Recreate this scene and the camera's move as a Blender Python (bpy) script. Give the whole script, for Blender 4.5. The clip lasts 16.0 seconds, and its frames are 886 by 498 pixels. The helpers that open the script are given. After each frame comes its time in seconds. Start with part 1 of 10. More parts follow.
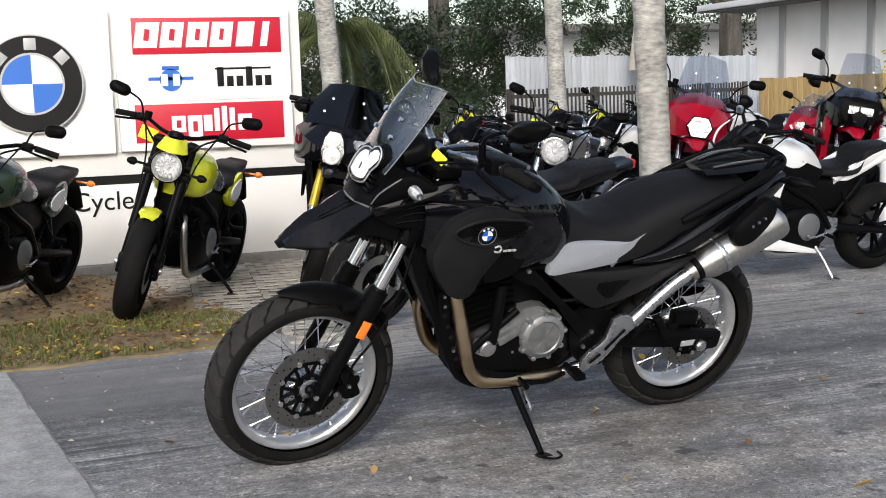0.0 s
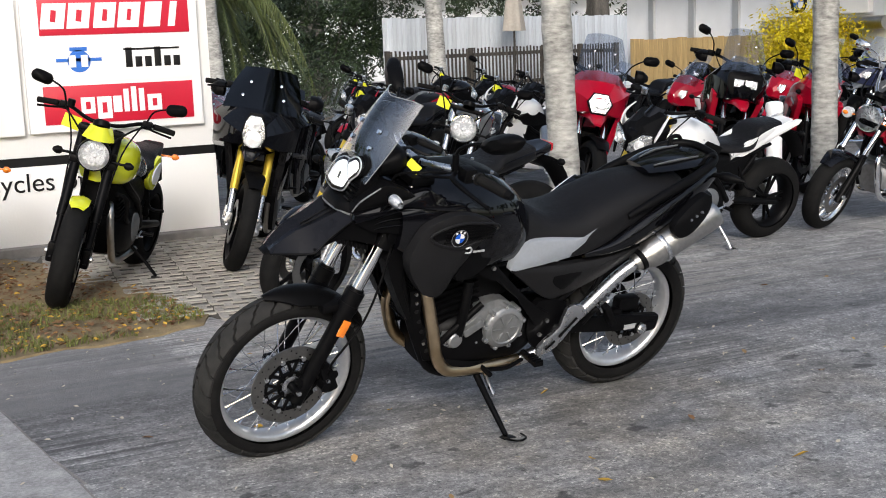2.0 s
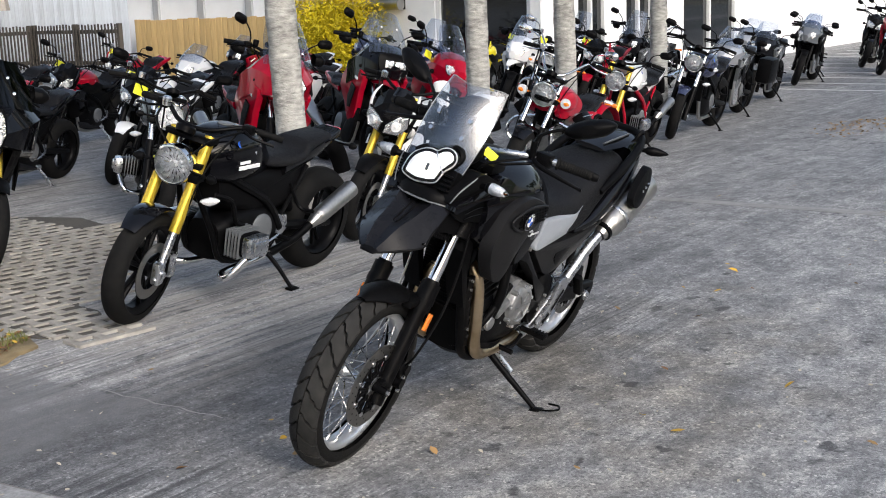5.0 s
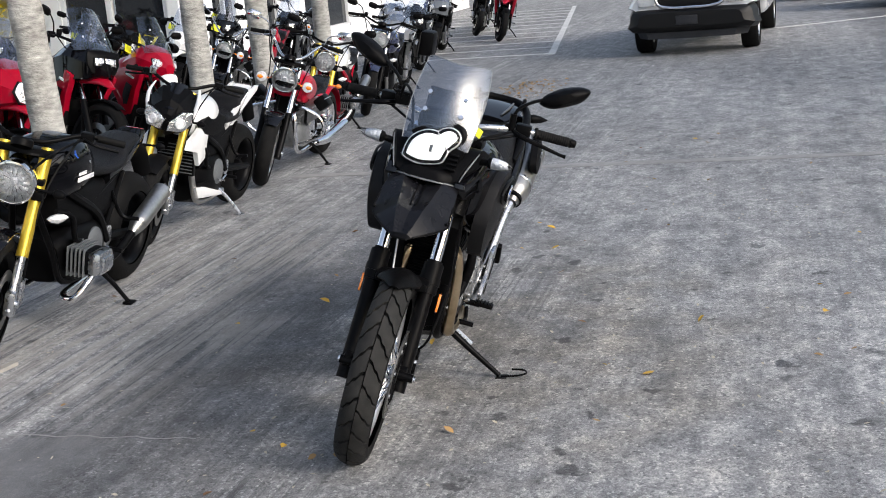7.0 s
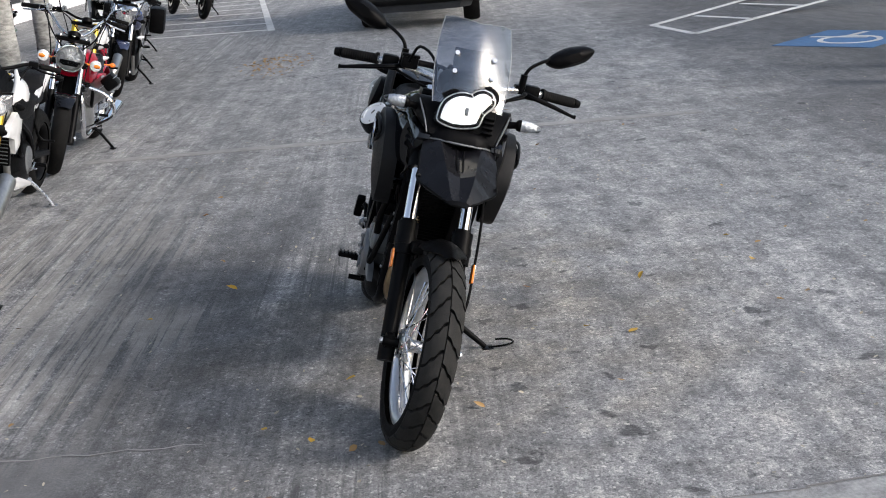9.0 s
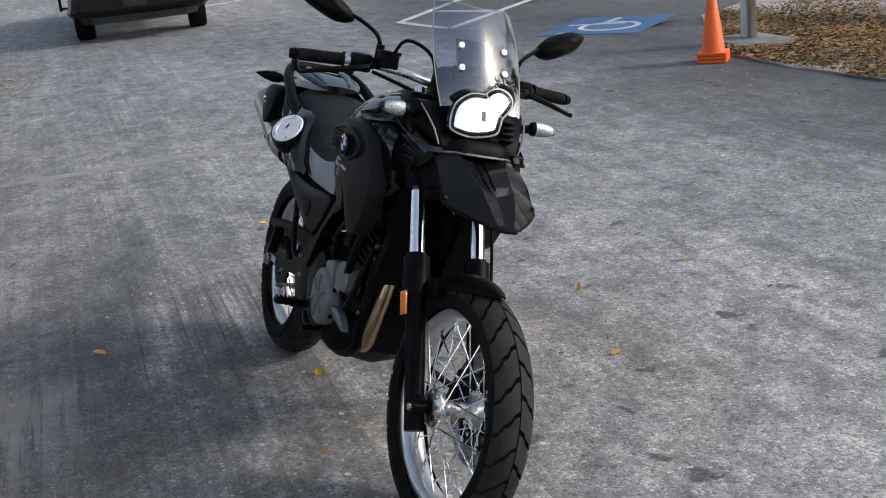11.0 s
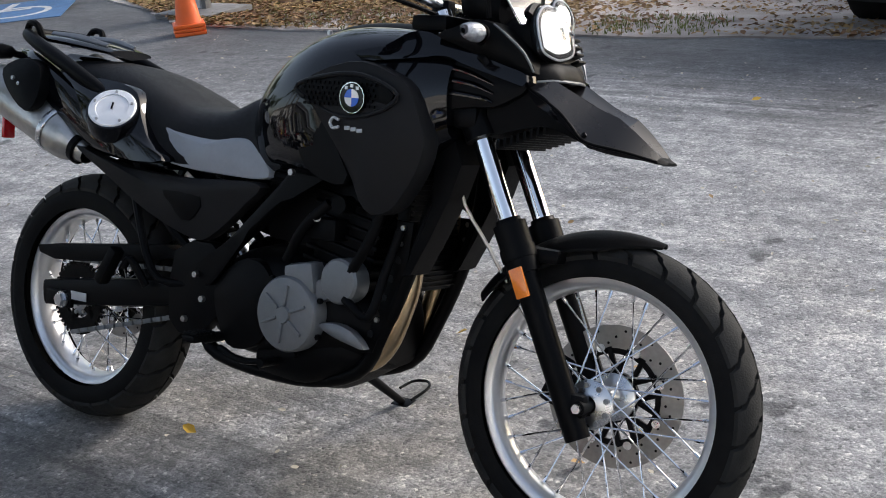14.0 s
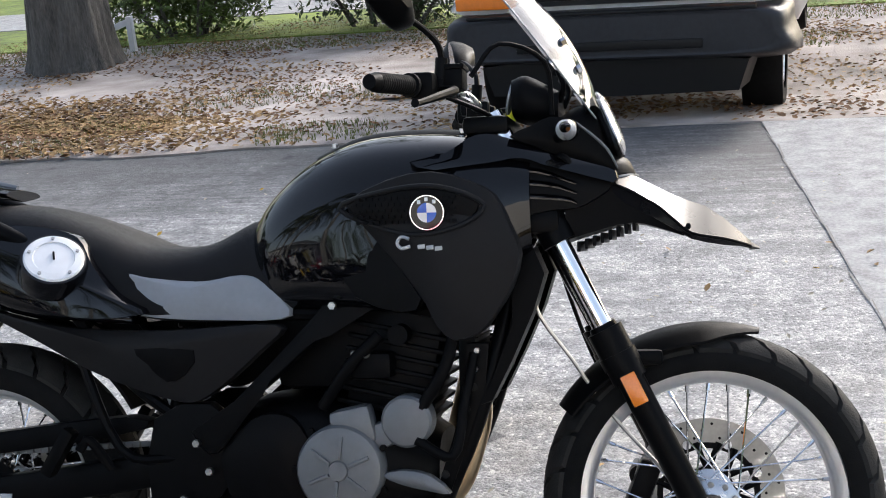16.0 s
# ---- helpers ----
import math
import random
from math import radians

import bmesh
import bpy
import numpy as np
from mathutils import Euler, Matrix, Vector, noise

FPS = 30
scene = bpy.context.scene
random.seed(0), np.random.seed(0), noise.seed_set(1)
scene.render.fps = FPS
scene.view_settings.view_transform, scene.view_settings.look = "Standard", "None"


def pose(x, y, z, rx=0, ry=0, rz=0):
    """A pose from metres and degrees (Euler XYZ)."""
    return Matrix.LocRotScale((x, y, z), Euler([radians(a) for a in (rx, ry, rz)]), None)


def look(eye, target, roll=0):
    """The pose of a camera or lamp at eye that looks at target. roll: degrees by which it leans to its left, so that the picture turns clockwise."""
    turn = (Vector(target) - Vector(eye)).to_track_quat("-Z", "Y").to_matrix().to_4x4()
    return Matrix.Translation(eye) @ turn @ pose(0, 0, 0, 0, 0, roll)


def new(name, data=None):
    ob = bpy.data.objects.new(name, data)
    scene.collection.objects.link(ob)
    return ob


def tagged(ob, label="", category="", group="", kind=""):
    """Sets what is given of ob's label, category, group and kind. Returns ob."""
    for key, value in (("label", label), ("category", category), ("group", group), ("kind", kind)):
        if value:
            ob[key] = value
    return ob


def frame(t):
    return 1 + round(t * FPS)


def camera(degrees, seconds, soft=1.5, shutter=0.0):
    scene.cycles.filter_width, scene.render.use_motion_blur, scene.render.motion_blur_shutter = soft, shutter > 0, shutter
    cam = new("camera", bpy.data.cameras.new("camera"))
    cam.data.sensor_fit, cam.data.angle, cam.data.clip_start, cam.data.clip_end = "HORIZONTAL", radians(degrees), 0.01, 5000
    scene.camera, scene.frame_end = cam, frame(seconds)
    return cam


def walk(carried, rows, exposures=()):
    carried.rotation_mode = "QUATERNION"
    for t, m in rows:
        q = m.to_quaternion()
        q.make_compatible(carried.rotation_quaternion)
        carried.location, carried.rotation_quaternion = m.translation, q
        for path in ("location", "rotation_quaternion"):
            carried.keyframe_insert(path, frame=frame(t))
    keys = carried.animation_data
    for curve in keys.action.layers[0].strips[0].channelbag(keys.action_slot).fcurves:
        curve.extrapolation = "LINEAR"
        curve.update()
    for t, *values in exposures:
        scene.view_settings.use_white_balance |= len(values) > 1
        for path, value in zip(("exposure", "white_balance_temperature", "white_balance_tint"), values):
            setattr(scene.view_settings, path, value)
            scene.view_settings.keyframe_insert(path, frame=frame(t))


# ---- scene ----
cam = camera(39.9, 16.0, 1.0)
METRES, EYE, TILT, LEAN, TURN = 8.0, 1.5, 0.0, 0.0, 0.0
PATH = [
    (0, (-0.968, -3.974, 1.207), (-0.261, -2.12, 0.959), -1.9),
    (0.5, (-0.969, -4.019, 1.318), (-0.235, -2.178, 1.048), -1.7),
    (1, (-0.995, -4.086, 1.39), (-0.269, -2.253, 1.052), -1.8),
    (1.5, (-1.153, -4.124, 1.43), (-0.41, -2.299, 1.082), -1.6),
    (2, (-1.384, -4.049, 1.414), (-0.482, -2.295, 1.083), -2.2),
    (2.5, (-1.627, -3.904, 1.434), (-0.662, -2.201, 1.023), -1.3),
    (3, (-1.952, -3.716, 1.467), (-0.823, -2.111, 1.08), -0.3),
    (3.5, (-2.305, -3.522, 1.516), (-1.031, -2.041, 1.09), -1.6),
    (3.7, (-2.424, -3.428, 1.512), (-1.101, -1.981, 1.115), -1.6),
    (5.8, (-3.365, -2.149, 1.555), (-1.635, -1.246, 1.121), -4.3),
    (6, (-3.442, -2.028, 1.561), (-1.68, -1.187, 1.127), -5.0),
    (6.5, (-3.58, -1.725, 1.593), (-1.755, -1.049, 1.136), -4.2),
    (7, (-3.65, -1.401, 1.606), (-1.777, -0.877, 1.142), -5.0),
    (7.5, (-3.726, -1.063, 1.609), (-1.818, -0.715, 1.122), -4.8),
    (8, (-3.77, -0.761, 1.62), (-1.844, -0.579, 1.114), -4.4),
    (8.2, (-3.751, -0.622, 1.63), (-1.822, -0.492, 1.121), -5.0),
    (10.3, (-3.152, 0.406, 1.626), (-1.26, 0.065, 1.074), -5.5),
    (10.5, (-3.035, 0.489, 1.612), (-1.156, 0.079, 1.066), -6.9),
    (11, (-2.764, 0.663, 1.593), (-0.925, 0.132, 1.015), -5.9),
    (11.5, (-2.439, 0.808, 1.567), (-0.652, 0.144, 0.962), -6.9),
    (12, (-2.176, 1.025, 1.54), (-0.475, 0.185, 0.909), -7.9),
    (12.5, (-1.96, 1.25, 1.521), (-0.353, 0.256, 0.865), -6.6),
    (13, (-1.692, 1.438, 1.508), (-0.205, 0.295, 0.813), -6.4),
    (13.5, (-1.429, 1.639, 1.49), (-0.105, 0.312, 0.792), -7.0),
    (14, (-1.176, 1.779, 1.484), (0.004, 0.322, 0.787), -5.8),
    (14.5, (-0.872, 1.853, 1.476), (0.183, 0.313, 0.758), -5.9),
    (15, (-0.572, 1.965, 1.482), (0.295, 0.308, 0.773), -6.5),
    (15.5, (-0.333, 2.052, 1.537), (0.296, 0.255, 0.922), -4.2),
    (16, (-0.077, 2.046, 1.521), (0.399, 0.198, 0.924), -5.2),
]
EXPOSURES = [(0.0, 0.72), (3.5, 0.80), (7.0, 0.92), (11.0, 0.78), (12.0, 0.73), (13.5, 0.96), (14.5, 1.16), (16.0, 1.48)]
walk(cam, [(t, look(eye, target, roll)) for t, eye, target, roll in PATH], EXPOSURES)

# ---- world and light ----
world = bpy.data.worlds.new("sky")
scene.world = world
world.use_nodes = True
SUN_EL, SUN_AZ = radians(27), radians(205)
wn = world.node_tree
sky = wn.nodes.new("ShaderNodeTexSky")
sky.sky_type, sky.sun_disc = "NISHITA", False
sky.sun_elevation, sky.sun_rotation = SUN_EL, SUN_AZ
sky.air_density, sky.dust_density, sky.ozone_density = 1.0, 2.5, 1.0
hazy = wn.nodes.new("ShaderNodeHueSaturation")
hazy.inputs["Saturation"].default_value = 0.74
wn.links.new(sky.outputs[0], hazy.inputs["Color"])
wn.links.new(hazy.outputs[0], wn.nodes["Background"].inputs[0])
wn.nodes["Background"].inputs[1].default_value = 0.14
sun_data = bpy.data.lights.new("sun", "SUN")
sun_data.energy, sun_data.angle, sun_data.color = 1.2, radians(14), (1.0, 0.97, 0.96)
sun = new("sun", sun_data)
sun.matrix_world = look((0, 0, 30), (-30 * math.sin(SUN_AZ) / math.tan(SUN_EL), -30 * math.cos(SUN_AZ) / math.tan(SUN_EL), 0))


# ---- materials ----
def material(name, color, rough=0.5, metal=0.0, vary=0.15, scale=30.0, bump=0.0, bump_scale=200.0, coat=0.0, grain=None, spec=0.5, dirt=None, random_tint=0.0):
    """A surface with two sizes of variation in colour and gloss, and a fine relief."""
    m = bpy.data.materials.new(name)
    m.use_nodes = True
    nt = m.node_tree
    b = nt.nodes["Principled BSDF"]
    N = nt.nodes.new
    co = N("ShaderNodeTexCoord")
    mp = N("ShaderNodeMapping")
    nt.links.new(co.outputs["Object"], mp.inputs[0])
    mp.inputs["Scale"].default_value = grain or (1, 1, 1)
    n1, n2 = N("ShaderNodeTexNoise"), N("ShaderNodeTexNoise")
    n1.inputs["Scale"].default_value, n1.inputs["Detail"].default_value = scale, 6
    n2.inputs["Scale"].default_value, n2.inputs["Detail"].default_value = scale * 0.13, 3
    for n in (n1, n2):
        nt.links.new(mp.outputs[0], n.inputs["Vector"])
    add = N("ShaderNodeMath")
    add.operation = "ADD"
    nt.links.new(n1.outputs[0], add.inputs[0])
    nt.links.new(n2.outputs[0], add.inputs[1])
    ramp = N("ShaderNodeValToRGB")
    ramp.color_ramp.elements[0].position, ramp.color_ramp.elements[1].position = 0.3, 0.7
    half = N("ShaderNodeMath")
    half.operation = "MULTIPLY"
    half.inputs[1].default_value = 0.5
    nt.links.new(add.outputs[0], half.inputs[0])
    nt.links.new(half.outputs[0], ramp.inputs[0])
    lo = tuple(c * (1 - vary) for c in color)
    hi = tuple(min(1, c * (1 + vary)) for c in (dirt or color))
    ramp.color_ramp.elements[0].color, ramp.color_ramp.elements[1].color = (*lo, 1), (*hi, 1)
    out = ramp.outputs[0]
    if random_tint:
        info, hsv, mr = N("ShaderNodeObjectInfo"), N("ShaderNodeHueSaturation"), N("ShaderNodeMapRange")
        mr.inputs["To Min"].default_value, mr.inputs["To Max"].default_value = 1 - random_tint, 1 + random_tint
        nt.links.new(info.outputs["Random"], mr.inputs["Value"])
        nt.links.new(mr.outputs[0], hsv.inputs["Value"])
        nt.links.new(out, hsv.inputs["Color"])
        out = hsv.outputs[0]
    nt.links.new(out, b.inputs["Base Color"])
    rr = N("ShaderNodeMapRange")
    rr.inputs["To Min"].default_value, rr.inputs["To Max"].default_value = max(0.02, rough * 0.8), min(1, rough * 1.2)
    nt.links.new(n1.outputs[0], rr.inputs["Value"])
    nt.links.new(rr.outputs[0], b.inputs["Roughness"])
    b.inputs["Metallic"].default_value = metal
    b.inputs["Coat Weight"].default_value = coat
    b.inputs["Coat Roughness"].default_value = 0.04
    b.inputs["Specular IOR Level"].default_value = spec
    if bump:
        nb, bp = N("ShaderNodeTexNoise"), N("ShaderNodeBump")
        nb.inputs["Scale"].default_value, nb.inputs["Detail"].default_value = bump_scale, 4
        nt.links.new(mp.outputs[0], nb.inputs["Vector"])
        bp.inputs["Strength"].default_value, bp.inputs["Distance"].default_value = bump, 0.01
        nt.links.new(nb.outputs[0], bp.inputs["Height"])
        nt.links.new(bp.outputs[0], b.inputs["Normal"])
    return m


def clear(name, color=(1, 1, 1), rough=0.02, tint=0.1):
    """Thin clear plastic: mostly see-through, with a real gloss on it."""
    m = bpy.data.materials.new(name)
    m.use_nodes = True
    nt = m.node_tree
    nt.nodes.remove(nt.nodes["Principled BSDF"])
    out = nt.nodes["Material Output"]
    tr, gl, mix, fr = (nt.nodes.new(k) for k in ("ShaderNodeBsdfTransparent", "ShaderNodeBsdfGlossy", "ShaderNodeMixShader", "ShaderNodeFresnel"))
    tr.inputs[0].default_value = (*color, 1)
    gl.inputs["Roughness"].default_value = rough
    fr.inputs[0].default_value = 1.45
    ad = nt.nodes.new("ShaderNodeMath")
    ad.operation = "ADD"
    ad.inputs[1].default_value = tint
    nt.links.new(fr.outputs[0], ad.inputs[0])
    nt.links.new(ad.outputs[0], mix.inputs[0])
    nt.links.new(tr.outputs[0], mix.inputs[1])
    nt.links.new(gl.outputs[0], mix.inputs[2])
    nt.links.new(mix.outputs[0], out.inputs[0])
    return m


def glow(name, color, power):
    m = bpy.data.materials.new(name)
    m.use_nodes = True
    b = m.node_tree.nodes["Principled BSDF"]
    b.inputs["Base Color"].default_value = (*color, 1)
    b.inputs["Emission Color"].default_value = (*color, 1)
    b.inputs["Emission Strength"].default_value = power
    return m


BLACK_GLOSS = material("black_gloss_paint", (0.003, 0.003, 0.004), 0.30, 0, 0.3, 12, coat=0.75, spec=0.0)
BLACK_SATIN = material("black_satin_plastic", (0.0032, 0.0032, 0.0036), 0.45, 0, 0.25, 60, 0.08, 600, spec=0.06)
BEAK_GLOSS = material("beak_gloss", (0.006, 0.006, 0.0075), 0.28, 0, 0.2, 20, coat=0.28, spec=0.08)
BLACK_MATT = material("black_matt_cover", (0.0105, 0.0105, 0.0115), 0.5, 0, 0.2, 80, 0.1, 900, spec=0.14)
BLACK_METAL = material("black_painted_metal", (0.0028, 0.0028, 0.0032), 0.38, 0.0, 0.3, 40, 0.05, 300, spec=0.07)
RUBBER = material("tyre_rubber", (0.0055, 0.0055, 0.006), 0.75, 0, 0.3, 30, 0.15, 300, dirt=(0.010, 0.0098, 0.0095), spec=0.08)
VINYL = material("seat_vinyl", (0.0065, 0.0065, 0.0075), 0.55, 0, 0.15, 90, 0.25, 1400, spec=0.15)
VINYL_GREY = material("grey_seat_vinyl", (0.24, 0.26, 0.29), 0.55, 0, 0.08, 90, 0.2, 1400)
SILVER = material("silver_alloy", (0.62, 0.63, 0.65), 0.28, 1.0, 0.12, 50, 0.04, 300)
RIM_SILVER = material("anodised_rim", (0.66, 0.67, 0.69), 0.33, 0.85, 0.1, 40, 0.03, 200)
CHROME = material("chrome", (0.82, 0.82, 0.83), 0.07, 1.0, 0.05, 30)
STEEL = material("brushed_steel", (0.45, 0.44, 0.42), 0.35, 1.0, 0.2, 60, 0.05, 400)
DISC = material("brake_disc_steel", (0.24, 0.235, 0.225), 0.38, 1.0, 0.2, 90, 0.05, 400)
CASE_GREY = material("engine_case_grey", (0.16, 0.168, 0.176), 0.42, 0.4, 0.12, 60, 0.12, 700)
CASE_SILVER = material("engine_case_silver", (0.27, 0.275, 0.28), 0.42, 0.7, 0.35, 30, 0.12, 700)
BRONZE = material("heat_bronzed_header", (0.42, 0.28, 0.14), 0.30, 1.0, 0.35, 14, dirt=(0.50, 0.40, 0.27))
GOLD = material("gold_anodised_fork", (0.66, 0.46, 0.05), 0.30, 0.65, 0.02, 6)
AMBER = material("amber_reflector", (0.85, 0.22, 0.02), 0.2, 0, 0.1, 300, coat=0.6)
RED_LENS = material("red_lens", (0.45, 0.01, 0.015), 0.15, 0, 0.1, 200, coat=0.6)
WHITE_GLOSS = material("white_gloss_paint", (0.78, 0.78, 0.78), 0.15, 0, 0.04, 10, coat=0.8)
RED_GLOSS = material("red_gloss_paint", (0.34, 0.0025, 0.018), 0.3, 0, 0.1, 10, coat=0.8, spec=0.05)
BLUE_GLOSS = material("blue_gloss_paint", (0.02, 0.05, 0.20), 0.15, 0, 0.1, 10, coat=1.0)
NAVY_GLOSS = material("navy_gloss_paint", (0.02, 0.025, 0.06), 0.15, 0, 0.1, 10, coat=1.0)
GREY_GLOSS = material("grey_gloss_paint", (0.16, 0.17, 0.18), 0.2, 0.3, 0.1, 10, coat=1.0)
GREEN_GLOSS = material("dark_green_paint", (0.03, 0.05, 0.035), 0.25, 0, 0.1, 10, coat=0.6)
LIME_GLOSS = material("yellow_green_paint", (0.62, 0.66, 0.02), 0.18, 0, 0.06, 10, coat=0.9)
YELLOW_GLOSS = material("yellow_paint", (0.75, 0.62, 0.02), 0.2, 0, 0.06, 10, coat=0.9)
SILVER_PAINT = material("silver_paint", (0.45, 0.46, 0.48), 0.25, 0.6, 0.06, 10, coat=0.8)
TAG_YELLOW = material("yellow_tag_card", (0.80, 0.80, 0.02), 0.6, 0, 0.05, 40)
ROUNDEL_BLUE = material("blue_enamel", (0.01, 0.10, 0.55), 0.2, 0, 0.05, 60, coat=0.5)
ROUNDEL_WHITE = material("white_enamel", (0.80, 0.80, 0.80), 0.2, 0, 0.05, 60, coat=0.5)
DECAL_GREY = material("silver_decal", (0.45, 0.46, 0.47), 0.4, 0.3, 0.05, 60)
LAMP_GLASS = clear("lamp_glass", (0.97, 0.98, 1.0), 0.03, 0.01)
REFLECTOR = material("lamp_reflector", (0.92, 0.93, 0.95), 0.20, 0.45, 0.25, 160, 0.6, 110)
TREAD = material("worn_tread_rubber", (0.012, 0.012, 0.012), 0.75, 0, 0.35, 25, 0.2, 260, dirt=(0.024, 0.0235, 0.0225), spec=0.16)
SCREEN_PLATE = clear("smoked_screen_plate", (0.50, 0.51, 0.53), 0.05, 0.02)
SCREEN = clear("clear_windscreen", (0.84, 0.87, 0.92), 0.06, 0.10)
SCREEN_DARK = clear("smoked_windscreen", (0.05, 0.05, 0.055), 0.05, 0.03)
LAMP_FACETS = material("faceted_lamp_chrome", (0.80, 0.82, 0.85), 0.24, 0.95, 0.5, 90, 1.0, 55)
LAMP_BRIGHT = material("bright_lamp_bowl", (0.90, 0.92, 0.95), 0.32, 0.25, 0.45, 120, 0.8, 90)
LAMP_ON = glow("lit_headlight", (1.0, 0.93, 0.80), 2.0)
LIT_BOWL = glow("lit_lamp_bowl", (0.90, 0.90, 0.88), 0.5)
facets = LIT_BOWL.node_tree.nodes.new("ShaderNodeTexVoronoi")
facets.inputs["Scale"].default_value = 45
lit = LIT_BOWL.node_tree.nodes.new("ShaderNodeMapRange")
lit.inputs["To Min"].default_value, lit.inputs["To Max"].default_value = 0.0, 0.62
spot = LIT_BOWL.node_tree.nodes.new("ShaderNodeTexCoord")
LIT_BOWL.node_tree.links.new(spot.outputs["Object"], facets.inputs["Vector"])
LIT_BOWL.node_tree.links.new(facets.outputs["Color"], lit.inputs["Value"])
LIT_BOWL.node_tree.links.new(lit.outputs[0], LIT_BOWL.node_tree.nodes["Principled BSDF"].inputs["Emission Strength"])


# ---- mesh helpers ----
class Shape:
    """Vertices and faces of one part."""

    def __init__(self):
        self.v, self.f = [], []

    def add(self, verts, faces):
        k = len(self.v)
        self.v += [tuple(p) for p in verts]
        self.f += [tuple(i + k for i in f) for f in faces]
        return self

    def box(self, c, s, b=0.0, m=None):
        """A box with chamfered edges: centre, whole sizes, chamfer."""
        h = [a / 2 for a in s]
        b = min(b, min(h) * 0.9)
        m = m or Matrix.Identity(4)
        if b <= 0:
            vs = [Vector((x * h[0], y * h[1], z * h[2])) for x in (-1, 1) for y in (-1, 1) for z in (-1, 1)]
            fs = [(0, 1, 3, 2), (4, 6, 7, 5), (0, 4, 5, 1), (2, 3, 7, 6), (0, 2, 6, 4), (1, 5, 7, 3)]
            return self.add([m @ (p + Vector(c)) if m else p for p in vs], fs)
        bm = bmesh.new()
        bmesh.ops.create_cube(bm, size=1)
        for v in bm.verts:
            v.co = Vector((v.co.x * s[0], v.co.y * s[1], v.co.z * s[2]))
        bmesh.ops.bevel(bm, geom=bm.edges[:], offset=b, segments=2, affect="EDGES", profile=0.6)
        bm.verts.index_update()
        self.add([m @ (v.co + Vector(c)) for v in bm.verts], [[v.index for v in f.verts] for f in bm.faces])
        bm.free()
        return self

    def cone(self, a, b, r0, r1=None, n=16, cap=True):
        """A round bar from a to b."""
        a, b = Vector(a), Vector(b)
        r1 = r0 if r1 is None else r1
        q = (b - a).to_track_quat("Z", "Y")
        ring = [Vector((math.cos(2 * math.pi * i / n), math.sin(2 * math.pi * i / n), 0)) for i in range(n)]
        vs = [a + q @ (p * r0) for p in ring] + [b + q @ (p * r1) for p in ring]
        fs = [(i, (i + 1) % n, n + (i + 1) % n, n + i) for i in range(n)]
        if cap:
            fs += [tuple(range(n - 1, -1, -1)), tuple(range(n, 2 * n))]
        return self.add(vs, fs)

    def tube(self, path, r, n=10, smooth=4, flat=1.0):
        """A bent bar along a smoothed path; r: one radius, or one a point."""
        rs = r if isinstance(r, (list, tuple)) else [r] * len(path)
        pts = spline([(*p, q) for p, q in zip(path, rs)], smooth)
        vs, fs = [], []
        up = None
        for i, p in enumerate(pts):
            d = Vector(pts[min(i + 1, len(pts) - 1)][:3]) - Vector(pts[max(i - 1, 0)][:3])
            d.normalize()
            if up is None:
                up = d.orthogonal().normalized()
            up = (up - d * up.dot(d)).normalized()
            side = d.cross(up)
            for k in range(n):
                a = 2 * math.pi * k / n
                vs.append(Vector(p[:3]) + (up * math.cos(a) * flat + side * math.sin(a)) * p[3])
        m = len(pts)
        for i in range(m - 1):
            for k in range(n):
                fs.append((i * n + k, i * n + (k + 1) % n, (i + 1) * n + (k + 1) % n, (i + 1) * n + k))
        fs += [tuple(range(n - 1, -1, -1)), tuple(range((m - 1) * n, m * n))]
        return self.add(vs, fs)

    def lathe(self, profile, c=(0, 0, 0), axis=(0, 1, 0), n=48, closed=False, cap=False):
        """A turned body: profile of (radius, along the axis)."""
        q = Vector(axis).to_track_quat("Z", "Y")
        c = Vector(c)
        m = len(profile)
        vs = [c + q @ Vector((r * math.cos(2 * math.pi * i / n), r * math.sin(2 * math.pi * i / n), h)) for i in range(n) for r, h in profile]
        fs = []
        for i in range(n):
            j = (i + 1) % n
            for k in range(m if closed else m - 1):
                l = (k + 1) % m
                fs.append((i * m + k, j * m + k, j * m + l, i * m + l))
        if cap:
            if profile[0][0] > 1e-6:
                fs.append(tuple(i * m for i in range(n - 1, -1, -1)))
            if profile[-1][0] > 1e-6:
                fs.append(tuple(i * m + m - 1 for i in range(n)))
        return self.add(vs, fs)

    def grid(self, rows, ring=False, caps=False):
        """A skin over rows of points."""
        n = len(rows[0])
        vs = [p for r in rows for p in r]
        fs = []
        for i in range(len(rows) - 1):
            for k in range(n if ring else n - 1):
                l = (k + 1) % n
                fs.append((i * n + k, i * n + l, (i + 1) * n + l, (i + 1) * n + k))
        if caps:
            fs += [tuple(range(n - 1, -1, -1)), tuple(range((len(rows) - 1) * n, len(rows) * n))]
        return self.add(vs, fs)

    def hull(self, stations, along=4, round_=3, shift=0.0):
        """A body that is alike on both sides: stations of x and half outlines (y, z) from the top to the bottom."""
        halves = [[(x, y, z) for y, z in spline(o, round_)] for x, o in stations]
        cols = [spline([h[k] for h in halves], along) for k in range(len(halves[0]))]
        rows = []
        for i in range(len(cols[0])):
            half = [c[i] for c in cols]
            rows.append([(x, y + shift, z) for x, y, z in half] + [(x, -y + shift, z) for x, y, z in reversed(half)][1:-1])
        return self.grid(rows, True, True)

